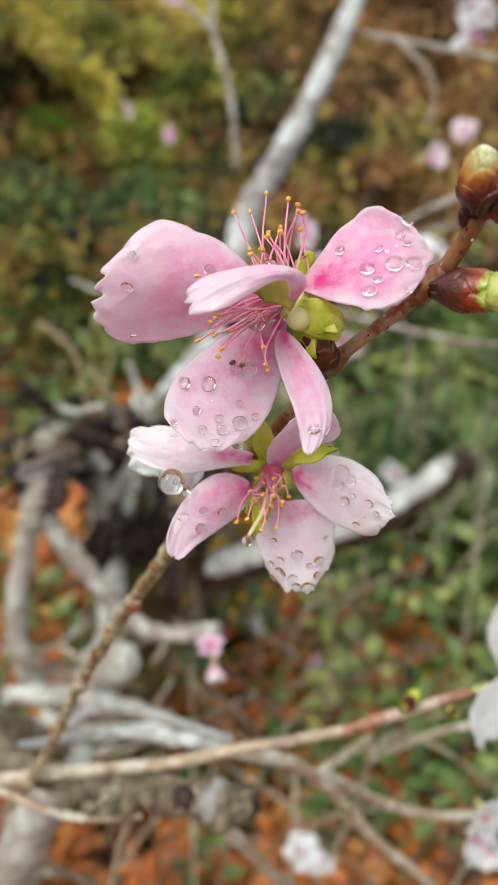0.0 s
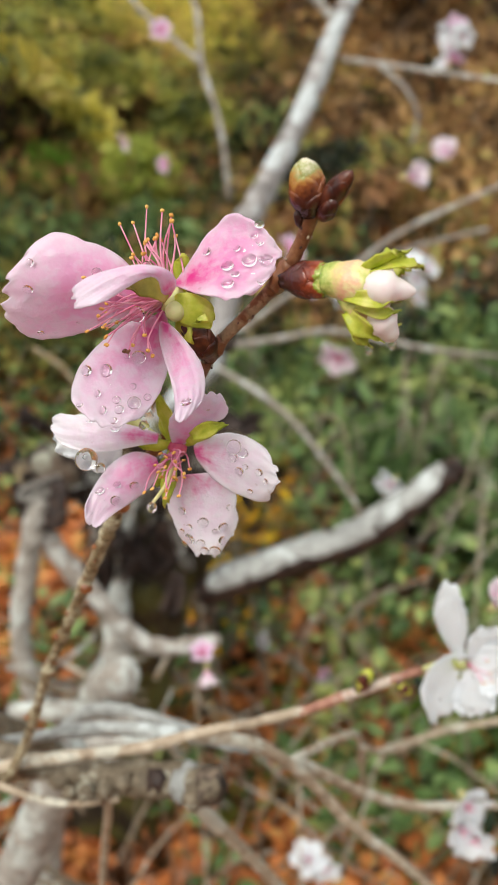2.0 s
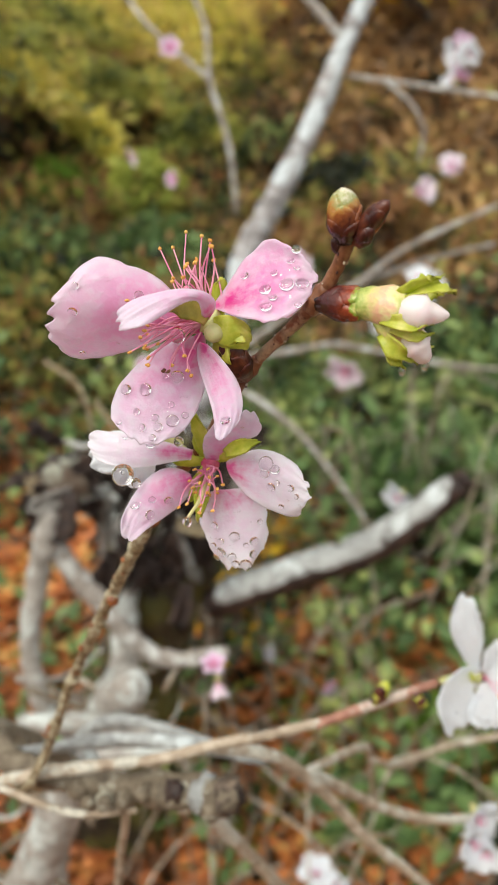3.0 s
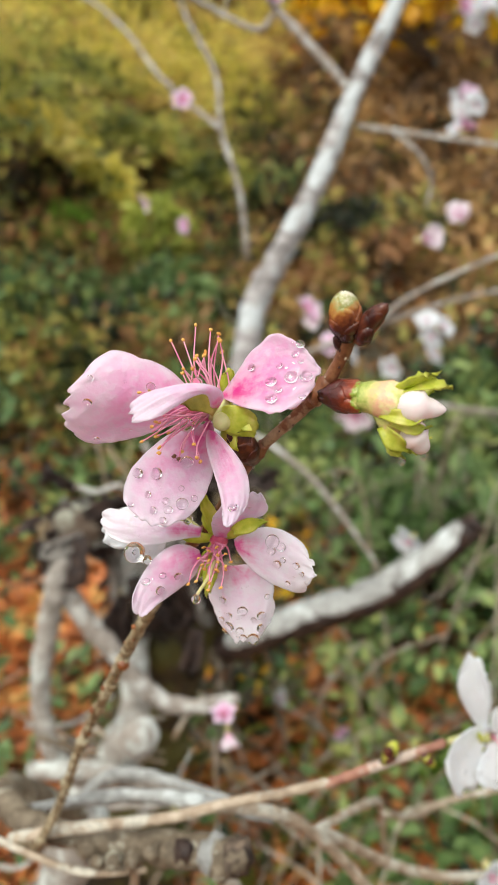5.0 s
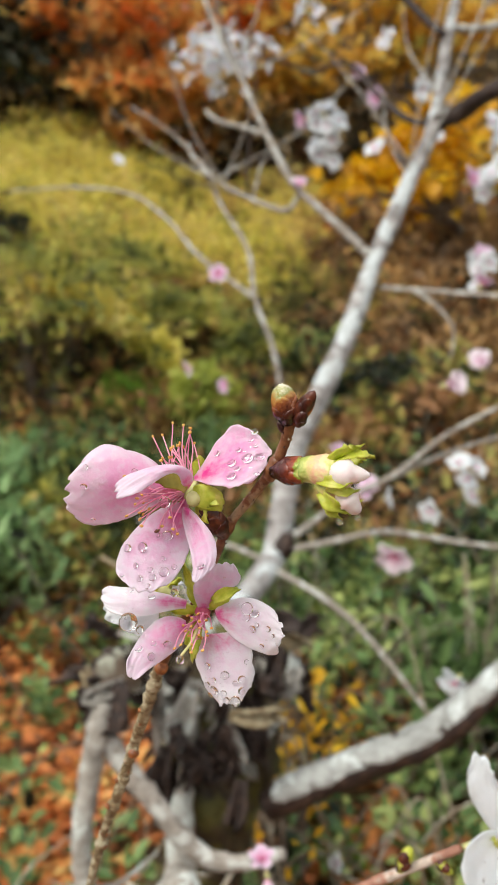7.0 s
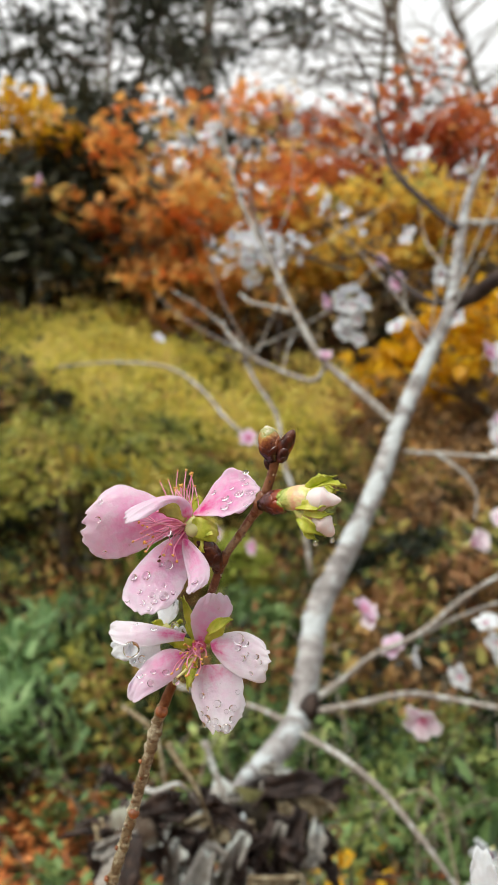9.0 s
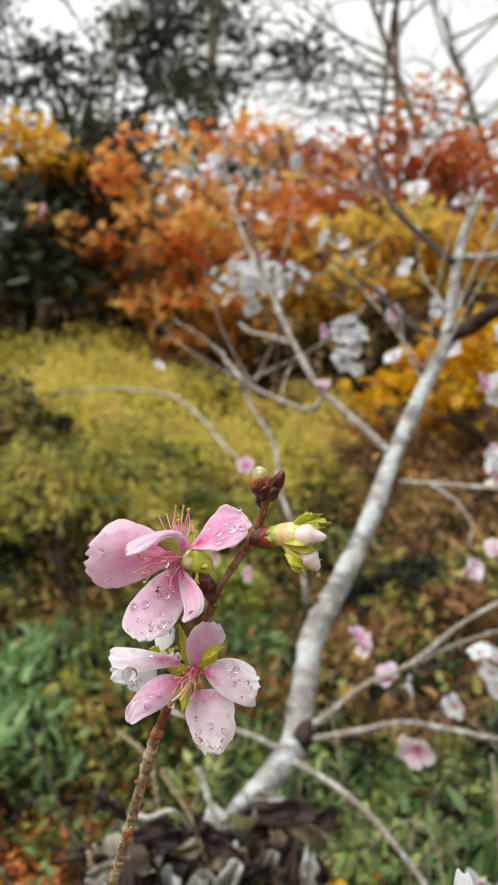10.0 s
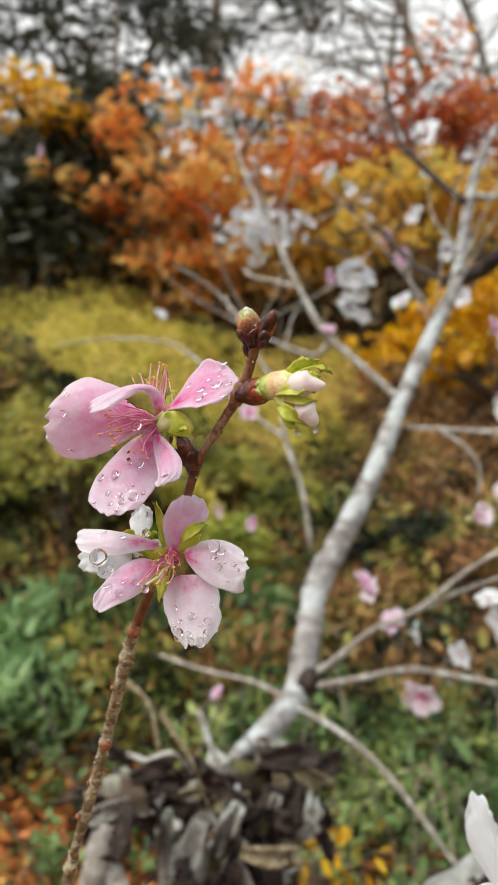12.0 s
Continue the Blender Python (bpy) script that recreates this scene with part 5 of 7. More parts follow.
for points, wide in (([(-0.212, 0.520, 0.665), (-0.168, 0.515, 0.671), (-0.125, 0.510, 0.671), (-0.077, 0.505, 0.662)], 0.0075), ([(-0.194, 0.470, 0.675), (-0.150, 0.470, 0.676), (-0.102, 0.465, 0.685), (-0.058, 0.460, 0.696)], 0.0045)):
    chain("dead_limb", cherry, points, [wide, wide * 1.1, wide, wide * 0.7], BARK_LICHEN, 12, 0.3, 110)


def bark_rags(ob, around, count, reach, size, seed):
    """Curled loose plates of dead bark about a broken stem."""
    rng = random.Random(seed)
    for k in range(count):
        c = Vector(around) + Vector((rng.uniform(-1, 1) * reach[0], rng.uniform(-1, 1) * reach[1], rng.uniform(-1, 1) * reach[2]))
        d = Vector((rng.uniform(-0.8, 0.8), rng.uniform(-0.5, 0.5), rng.uniform(-1.4, 0.2))).normalized()
        s = d.cross(Vector((rng.uniform(-0.4, 0.4), 1, rng.uniform(-0.4, 0.4)))).normalized()
        n = d.cross(s)
        ln = size * rng.uniform(0.6, 1.3)
        pet = Petal([c, c + d * ln * 0.5 + n * ln * rng.uniform(0, 0.2), c + d * ln], s, ln * rng.uniform(0.18, 0.5), cup=rng.uniform(0.3, 1.6), ruffle=0.012, claw=0.6, tip=0.7, seed=k + seed, thick=0.003, nu=9, nv=8)
        part("bark_plate", pet.mesh(), BARK_DARK if rng.random() < 0.7 else (BARK_LICHEN if rng.random() < 0.6 else TWIG_GREY), ob)


bark_rags(cherry, (-0.105, 0.74, 0.81), 26, (0.05, 0.06, 0.03), 0.042, 5)
bark_rags(cherry, (-0.075, 0.80, 0.795), 14, (0.03, 0.04, 0.02), 0.045, 145)
bark_rags(cherry, (-0.145, 0.765, 0.812), 12, (0.02, 0.02, 0.015), 0.036, 175)
bark_rags(cherry, (-0.178, 0.61, 0.852), 20, (0.035, 0.025, 0.018), 0.034, 215)
part("bark_lump", ball((-0.180, 0.612, 0.842), 0.020, (0.8, -0.2, 0.3), 1.3, 18, 14, rough=0.5), BARK_BROWN, cherry)
bark_rags(cherry, (-0.135, 0.69, 0.765), 34, (0.05, 0.04, 0.05), 0.042, 45)
bark_rags(cherry, (-0.20, 0.70, 0.82), 14, (0.035, 0.03, 0.025), 0.034, 95)
# solid lump, coloured near black to stand in for shade below the trunk
part("bark_lump", ball((-0.1086, 0.868, 0.790), 0.028, (0.5, -0.1, 0.8), 1.25, 20, 16, rough=0.45), BARK_DARK, cherry, "near-black lump painted as the shaded hollow under the leaning trunk")
for points, wide, stuff_of in (
    ([(-0.172, 0.70, 0.70), (-0.1745, 0.70, 0.769), (-0.170, 0.70, 0.802)], 0.0080, BARK_LICHEN),
    ([(-0.148, 0.70, 0.70), (-0.142, 0.70, 0.769), (-0.138, 0.70, 0.799)], 0.0095, BARK_LICHEN),
    ([(-0.089, 0.69, 0.720), (-0.105, 0.69, 0.764), (-0.118, 0.69, 0.788), (-0.1315, 0.69, 0.802)], 0.0045, BARK_LICHEN),
    ([(-0.110, 0.72, 0.71), (-0.110, 0.72, 0.777), (-0.107, 0.72, 0.818)], 0.0050, BARK_LEAN),
    ([(-0.194, 0.66, 0.863), (-0.175, 0.66, 0.857), (-0.1525, 0.66, 0.863), (-0.14, 0.68, 0.84)], 0.0026, TWIG_ASH),
    ([(-0.167, 0.68, 0.894), (-0.156, 0.68, 0.875), (-0.141, 0.68, 0.852), (-0.13, 0.70, 0.80)], 0.0028, TWIG_GREY),
    ([(-0.1365, 0.70, 0.891), (-0.128, 0.70, 0.864), (-0.118, 0.70, 0.827), (-0.115, 0.72, 0.78)], 0.0034, BARK_LICHEN),
    ([(-0.223, 0.72, 0.922), (-0.195, 0.72, 0.900), (-0.185, 0.72, 0.871), (-0.18, 0.72, 0.80)], 0.0026, TWIG_GREY),
):
    chain("snag", cherry, points, [wide, wide * 0.95, wide * 0.8, wide * 0.5], stuff_of, 10, 0.3, 130)

# ---- the pruned branch low in front, with its twigs ----
pruned = thing("pruned_branch", (-0.16, 0.36, 0.62), "pale pruned cherry branch with a sawn end and side twigs", "branch")
chain("stem", pruned, [(-0.098, 0.322, 0.80), (-0.11, 0.33, 0.773), (-0.13, 0.34, 0.726), (-0.163, 0.36, 0.65), (-0.2, 0.39, 0.55), (-0.22, 0.42, 0.2)], [0.010, 0.012, 0.0135, 0.0145, 0.017, 0.02], BARK_LICHEN, 14, 0.1, 70)
chain("limb", pruned, [(-0.105, 0.33, 0.785), (-0.115, 0.27, 0.86), (-0.09, 0.215, 0.894), (-0.071, 0.212, 0.889), (-0.049, 0.208, 0.889), (-0.024, 0.202, 0.893), (-0.008, 0.196, 0.897)], [0.008, 0.006, 0.0050, 0.0046, 0.0052, 0.0062, 0.0066], TWIG_LIMB, 16, 0.42, 170, cap_end=False)
part("collar", tube([(-0.0165, 0.1995, 0.8945), (-0.0140, 0.1985, 0.8952), (-0.0115, 0.1975, 0.8960)], [0.0064, 0.0075, 0.0066], 18, 4, 0.22, 3, lump=260), LICHEN, pruned, "pale lichened collar behind the saw cut")
cut = part("cut_face", ball((-0.0060, 0.1948, 0.8978), 0.0070, (0.80, -0.55, 0.2), 0.55, 18, 12, rough=0.4), CUT_WOOD, pruned, "dark weathered saw cut")
for out, wide in ((0.0022, 0.0056), (0.0036, 0.0038)):
    part("ring", ball(Vector((-0.0060, 0.1948, 0.8978)) + Vector((0.80, -0.55, 0.2)) * out, wide, (0.80, -0.55, 0.2), 0.45, 16, 8, rough=0.4), (CUT_WOOD, BARK_DARK)[wide < 0.005], cut)
krng = random.Random(19)
for k in range(9):
    f = k / 8
    c = Vector((-0.062, 0.2055, 0.889)).lerp(Vector((-0.006, 0.1945, 0.8955)), f) + Vector((krng.uniform(-0.003, 0.003), krng.uniform(-0.004, 0.001), krng.uniform(-0.004, 0.004)))
    part("knot", ball(c, krng.uniform(0.0026, 0.0046), (krng.uniform(-1, 1), -0.4, krng.uniform(-1, 1)), 0.8, 12, 9, rough=0.5), BARK_DARK if k == 5 else TWIG_LIMB, pruned)
chain("twig", pruned, [(-0.089, 0.205, 0.893), (-0.066, 0.203, 0.9), (-0.048, 0.203, 0.903), (-0.029, 0.203, 0.906), (-0.011, 0.203, 0.912), (0.008, 0.204, 0.916), (0.027, 0.206, 0.92)], [0.00221, 0.00221, 0.00213, 0.00204, 0.00195, 0.00178, 0.00170], TWIG_PALE, 10, 0.2, 300)
chain("twig", pruned, [(0.024, 0.2057, 0.9189), (0.036, 0.207, 0.9234), (0.046, 0.208, 0.927), (0.0645, 0.21, 0.9335)], [0.00172, 0.00180, 0.00166, 0.00146], TWIG_WARM, 10, 0.2, 300)
chain("twig", pruned, [(-0.111, 0.32, 0.80), (-0.088, 0.315, 0.828), (-0.066, 0.308, 0.8376), (-0.045, 0.300, 0.839), (-0.015, 0.292, 0.836)], [0.0028, 0.0034, 0.0036, 0.0028, 0.0018], LICHEN, 9, 0.35, 250, "twig crusted with pale lichen")
chain("twig", pruned, [(-0.092, 0.222, 0.890), (-0.062, 0.250, 0.874), (-0.039, 0.2495, 0.8745), (-0.018, 0.245, 0.875), (0.004, 0.24, 0.873)], [0.0022, 0.0028, 0.0031, 0.0026, 0.0018], LICHEN, 9, 0.35, 250, "twig crusted with pale lichen")
chain("twig", pruned, [(-0.012, 0.206, 0.908), (0.009, 0.22, 0.893), (0.027, 0.24, 0.86), (0.046, 0.25, 0.826), (0.067, 0.26, 0.797), (0.09, 0.27, 0.763)], [0.00170, 0.00255, 0.00255, 0.00238, 0.00213, 0.00170], TWIG_PALE, 9, 0.2, 250)
chain("twig", pruned, [(0.018, 0.23, 0.875), (0.027, 0.25, 0.857), (0.053, 0.28, 0.815), (0.082, 0.3, 0.788), (0.111, 0.315, 0.775), (0.136, 0.33, 0.76)], [0.00170, 0.00255, 0.00255, 0.00238, 0.00221, 0.00170], TWIG_PALE, 9, 0.2, 250)
chain("twig", pruned, [(-0.022, 0.208, 0.889), (-0.013, 0.23, 0.85), (-0.002, 0.25, 0.812), (0.014, 0.27, 0.767), (0.03, 0.29, 0.71)], [0.00255, 0.00306, 0.00289, 0.00255, 0.00170], TWIG_PALE, 9, 0.2, 250)
chain("twig", pruned, [(-0.1, 0.205, 0.896), (-0.08, 0.2, 0.891), (-0.061, 0.2, 0.884), (-0.039, 0.2, 0.886)], [0.00136, 0.00153, 0.00153, 0.00128], TWIG_PALE, 8, 0.2, 300)
chain("twig", pruned, [(-0.045, 0.203, 0.888), (-0.046, 0.21, 0.872), (-0.055, 0.23, 0.834), (-0.066, 0.25, 0.781)], [0.00136, 0.00170, 0.00170, 0.00136], TWIG_PALE, 8, 0.2, 300)
chain("twig", pruned, [(0.24, 0.5, 0.69), (0.17, 0.5, 0.677), (0.123, 0.49, 0.672), (0.085, 0.44, 0.70), (0.062, 0.38, 0.755)], [0.0022, 0.0026, 0.0026, 0.0024, 0.0018], TWIG_PALE, 8, 0.2, 150)
chain("twig", pruned, [(0.02, 0.24, 0.868), (0.045, 0.30, 0.83), (0.06, 0.38, 0.76), (0.07, 0.45, 0.66)], [0.00170, 0.00213, 0.00213, 0.00170], TWIG_PALE, 8, 0.2, 200)


crng = random.Random(33)
for k in range(28):
    x, y, z = crng.uniform(-0.25, -0.09), crng.uniform(0.42, 0.60), crng.uniform(0.56, 0.69)
    ln, a = crng.uniform(0.03, 0.13), crng.uniform(-0.5, 0.5)
    e = (x + ln * math.cos(a), y + ln * math.sin(a) * 0.5, z + crng.uniform(-0.05, 0.05))
    e = (min(e[0], -0.075), e[1], e[2])
    m = ((x + e[0]) / 2, (y + e[1]) / 2, (z + e[2]) / 2 + crng.uniform(-0.015, 0.02))
    w = crng.uniform(0.0015, 0.003)
    stick = thing("dead_stick", (x, y, z), "pale dead stick caught among the low branches", "stick", "sticks among the low branches")
    part("wood", tube([(x, y, z), m, e], [w, w * 0.85, w * 0.5], 7, 4, 0.2, k, lump=120), (BARK_LICHEN, TWIG_PALE, TWIG_LIMB)[k % 3], stick)


def winter_bud(ob, base, tip, radius, seed, material=BUD_SCALE, tip_material=None, scales=7, name="bud", label="", reach=0.6):
    """A bud: an ovoid core wrapped in overlapping pointed scales."""
    base, tip = Vector(base), Vector(tip)
    axis = (tip - base).normalized()
    ln = (tip - base).length
    rng = random.Random(seed)
    x = axis.cross(Vector((0.2, 0.9, 0.3))).normalized()
    y = axis.cross(x)

    def rad(t):
        return radius * (0.55 + 0.45 * smooth01(t / 0.35)) * math.sqrt(max(0.0, 1 - max(0.0, (t - 0.42) / 0.6) ** 2))

    bm = bmesh.new()
    uvl = bm.loops.layers.uv.verify()
    rows = []
    for k in range(11):
        t = k / 10 * 1.019
        rows.append([bm.verts.new(base + axis * ln * t + (x * math.cos(a) + y * math.sin(a)) * (rad(t) * 0.93 + 0.00004)) for a in (2 * math.pi * s / 12 for s in range(12))])
    for k in range(10):
        for s in range(12):
            f = bm.faces.new((rows[k][s], rows[k][(s + 1) % 12], rows[k + 1][(s + 1) % 12], rows[k + 1][s]))
            for lp, v in zip(f.loops, (k, k, k + 1, k + 1)):
                lp[uvl].uv = (s / 12, v / 10)
    bm.faces.new(rows[-1])
    bm.faces.new(list(reversed(rows[0])))
    core = part(name, bm, tip_material or material, ob, label)
    for i in range(scales):
        phi = 2.4 * i + rng.uniform(-0.2, 0.2)
        t0 = reach * i / scales
        t1 = min(0.99, t0 + rng.uniform(0.34, 0.44))
        half = rng.uniform(0.95, 1.15)
        bm = bmesh.new()
        uvl = bm.loops.layers.uv.verify()
        g = []
        for a in range(9):
            f = a / 8
            t = t0 + (t1 - t0) * f
            w = half * math.sqrt(max(0.0, 1 - f ** 2.2)) + 0.03
            g.append([(base + axis * ln * t + (x * math.cos(phi + w * q) + y * math.sin(phi + w * q)) * rad(t) * (1.0 + 0.045 * (scales - i) / scales + 0.03 * f - 0.05 * abs(q) ** 2 + 0.035 * noise.noise(Vector((q * 3, f * 4, i + seed))))) for q in (-1, -0.66, -0.33, 0, 0.33, 0.66, 1)])
        top = [[bm.verts.new(p) for p in r] for r in g]
        bot = [[bm.verts.new(p - (p - (base + axis * (p - base).dot(axis))) * 0.07) for p in r] for r in g]
        for a in range(8):
            for b in range(6):
                bm.faces.new((top[a][b], top[a][b + 1], top[a + 1][b + 1], top[a + 1][b]))
                bm.faces.new((bot[a + 1][b], bot[a + 1][b + 1], bot[a][b + 1], bot[a][b]))
            bm.faces.new((top[a][0], top[a + 1][0], bot[a + 1][0], bot[a][0]))
            bm.faces.new((top[a + 1][6], top[a][6], bot[a][6], bot[a + 1][6]))
        for b in range(6):
            bm.faces.new((top[8][b], top[8][b + 1], bot[8][b + 1], bot[8][b]))
        for f in bm.faces:
            for lp in f.loops:
                lp[uvl].uv = (0.5, (lp.vert.co - base).dot(axis) / ln)
        part("bud_scale", bm, BUD_WARM if (material is BUD_SCALE and rng.random() < 0.2) else material, core)
    return core


winter_bud(pruned, (0.0438, 0.2075, 0.9268), (0.0478, 0.2062, 0.9362), 0.0026, 61, BUD_SCALE, SEPAL, 4)
winter_bud(pruned, (0.0560, 0.2090, 0.9300), (0.0612, 0.2070, 0.9262), 0.0020, 62, BUD_SCALE, SEPAL, 4)

# ---- the flowering shoot ----
SHOOT = [(0.0267, 0.1022, 1.0902), (0.0252, 0.1036, 1.0862), (0.0222, 0.1056, 1.0808), (0.0168, 0.1092, 1.0745), (0.0112, 0.1132, 1.0683), (0.0059, 0.1195, 1.0593), (-0.0003, 0.1275, 1.0480), (-0.0070, 0.1325, 1.0390), (-0.0138, 0.138, 1.028), (-0.0195, 0.1450, 1.0165), (-0.0310, 0.1605, 0.9935), (-0.041, 0.171, 0.973), (-0.052, 0.182, 0.95), (-0.067, 0.197, 0.914), (-0.08, 0.205, 0.889), (-0.10, 0.25, 0.85), (-0.108, 0.325, 0.782)]
shoot = thing("flowering_shoot", SHOOT[-1], "brown cherry shoot with knobbly nodes and reddish buds", "twig")
chain("stem", shoot, SHOOT[:9], [0.00115, 0.00102, 0.00118, 0.0010, 0.00102, 0.00108, 0.00116, 0.00126, 0.00142], TWIG_BROWN, 14, 0.14, 800, steps=9, label="smooth wet red-brown young wood")
chain("old_stem", shoot, SHOOT[8:], [0.00145, 0.00150, 0.00152, 0.00148, 0.00145, 0.0015, 0.0017, 0.0026, 0.004], TWIG_GREY, 16, 0.32, 800, steps=16, label="grey knobbly older wood")


def node_swelling(at, axis, radius, scar_side, scar, ring=True):
    """A ringed swelling with a round leaf-bud scar on one side."""
    at, axis = Vector(at), Vector(axis).normalized()
    nd = part("node", tube([at - axis * radius * 1.6, at - axis * radius * 0.5, at, at + axis * radius * 0.7, at + axis * radius * 1.6], [radius * 0.8, radius, radius * 1.1, radius * 0.98, radius * 0.78], 14, 4, 0.22, 3, lump=900), TWIG_GREY if ring else TWIG_BROWN, shoot)
    if scar:
        part("bud_scar", ball(at + Vector(scar_side).normalized() * radius * 1.25, scar, scar_side, 0.8, 14, 10, rough=0.22), NODE_SCAR, nd, "round glossy rust-red bud")


AX = (-0.42, 0.55, -0.72)
node_swelling((-0.0138, 0.1378, 1.0278), AX, 0.0016, (0.35, -0.93, 0.15), 0.0017)
node_swelling((-0.0172, 0.1420, 1.0212), AX, 0.0018, (0.3, -0.9, 0.1), 0)
node_swelling((-0.0192, 0.1446, 1.0172), AX, 0.0017, (0.3, -0.9, 0.1), 0)
node_swelling((-0.0215, 0.1475, 1.0125), AX, 0.0015, (-0.8, -0.5, 0.1), 0.0006)
node_swelling((-0.0300, 0.1590, 0.9955), AX, 0.0017, (0.40, -0.9, 0.0), 0.0016)
node_swelling((-0.0360, 0.1660, 0.983), AX, 0.0017, (-0.7, -0.6, 0.1), 0.0007)
node_swelling((-0.0415, 0.1716, 0.972), AX, 0.0018, (-0.7, -0.6, 0.1), 0.0009)
node_swelling((-0.050, 0.180, 0.954), AX, 0.0019, (0.6, -0.6, 0.1), 0.0008)
node_swelling((-0.061, 0.191, 0.929), AX, 0.0021, (-0.6, -0.6, 0.1), 0.0008)
node_swelling((0.0222, 0.1056, 1.0808), (0.5, -0.35, 0.8), 0.0016, (0, -1, 0), 0, False)
node_swelling((0.0108, 0.1128, 1.0678), (0.5, -0.35, 0.8), 0.00135, (0, -1, 0), 0, False)
prng = random.Random(8)
for k in range(46):
    f = prng.random()
    i = min(7, int(f * 8))
    p = Vector(SHOOT[i]).lerp(Vector(SHOOT[i + 1]), f * 8 - i)
    d = (Vector(SHOOT[i + 1]) - Vector(SHOOT[i])).normalized()
    side = d.cross(Vector((prng.uniform(-1, 1), prng.uniform(-1, 1), prng.uniform(-1, 1)))).normalized()
    part("lenticel", ball(p + side * 0.00110, 0.00019 * prng.uniform(0.7, 1.5), d, 1.3, 6, 4), TWIG_PALE if prng.random() < 0.6 else BUD_SCALE, shoot)

for k in range(60):
    f = prng.random() ** 1.4
    i = 8 + min(5, int(f * 6))
    p = Vector(SHOOT[i]).lerp(Vector(SHOOT[i + 1]), f * 6 - (i - 8))
    d = (Vector(SHOOT[i + 1]) - Vector(SHOOT[i])).normalized()
    side = d.cross(Vector((prng.uniform(-1, 1), prng.uniform(-1, 1), prng.uniform(-1, 1)))).normalized()
    part("bark_wart", ball(p + side * 0.0015, 0.00036 * prng.uniform(0.6, 1.6), d, 1.2, 8, 5, rough=0.4), (TWIG_PALE, TWIG_GREY, NODE_SCAR)[k % 3], shoot)

# terminal buds
winter_bud(shoot, (0.0263, 0.1023, 1.0899), (0.0256, 0.0996, 1.0978), 0.0027, 71, BUD_TOP, BUD_TOP, 9, label="fat red-brown bud opening cream at its tip", reach=0.58)
winter_bud(shoot, (0.0273, 0.1022, 1.0899), (0.0320, 0.0974, 1.0960), 0.0017, 72, BUD_SCALE, None, 7, label="dark pointed bud")
winter_bud(shoot, (0.0282, 0.1008, 1.0895), (0.0298, 0.0985, 1.0925), 0.0013, 73, BUD_SCALE, None, 4)
winter_bud(shoot, (0.0252, 0.1032, 1.0880), (0.0243, 0.1022, 1.0905), 0.0007, 74, BUD_SCALE, None, 3)
# scales at the foot of the open flowers
winter_bud(shoot, (0.0100, 0.1128, 1.0662), (0.0066, 0.1072, 1.0738), 0.0024, 75, BUD_SCALE, None, 9, label="dark glossy scales at the foot of the flower")
winter_bud(shoot, (0.0086, 0.1158, 1.0645), (0.0098, 0.1112, 1.0706), 0.0014, 76, BUD_SCALE, None, 6)
winter_bud(shoot, (0.0005, 0.1265, 1.0495), (0.001, 0.1235, 1.0520), 0.0016, 77, BUD_SCALE, None, 6)

# ---- the opening bud on its dark scaly foot ----
opening = thing("opening_bud", (0.0222, 0.1056, 1.0808), "opening cherry bud, two pale pink flower tips in green sepals", "flower bud")
winter_bud(opening, (0.0222, 0.1053, 1.0803), (0.0326, 0.0992, 1.0807), 0.0028, 81, BUD_FOOT, BUD_FOOT, 9, "foot", "glossy dark red scales turning green and cream", 0.36)
part("throat", tube([(0.0288, 0.1010, 1.0806), (0.0312, 0.0997, 1.0808), (0.0334, 0.0988, 1.0805), (0.0358, 0.0984, 1.0799)], [0.0024, 0.0029, 0.0031, 0.0022], 16, 5, 0.16, 5, lump=500), BUD_THROAT, opening, "yellow-green throat flushed red")
part("throat", tube([(0.0318, 0.0996, 1.0790), (0.0338, 0.0996, 1.0766), (0.0358, 0.1000, 1.0748)], [0.0020, 0.0024, 0.0018], 14, 5, 0.16, 6, lump=500), BUD_THROAT, opening)
part("flower_tip", ball((0.0375, 0.0968, 1.0800), 0.0028, (0.98, -0.02, -0.14), 1.42, 18, 14, point=0.55, rough=0.06), BUD_BLUSH, opening, "closed pale pink petals")
part("flower_tip", ball((0.0370, 0.0986, 1.0745), 0.0025, (0.55, 0.1, -0.8), 1.3, 18, 14, point=0.3, rough=0.08), BUD_BLUSH, opening, "closed pale pink petals")
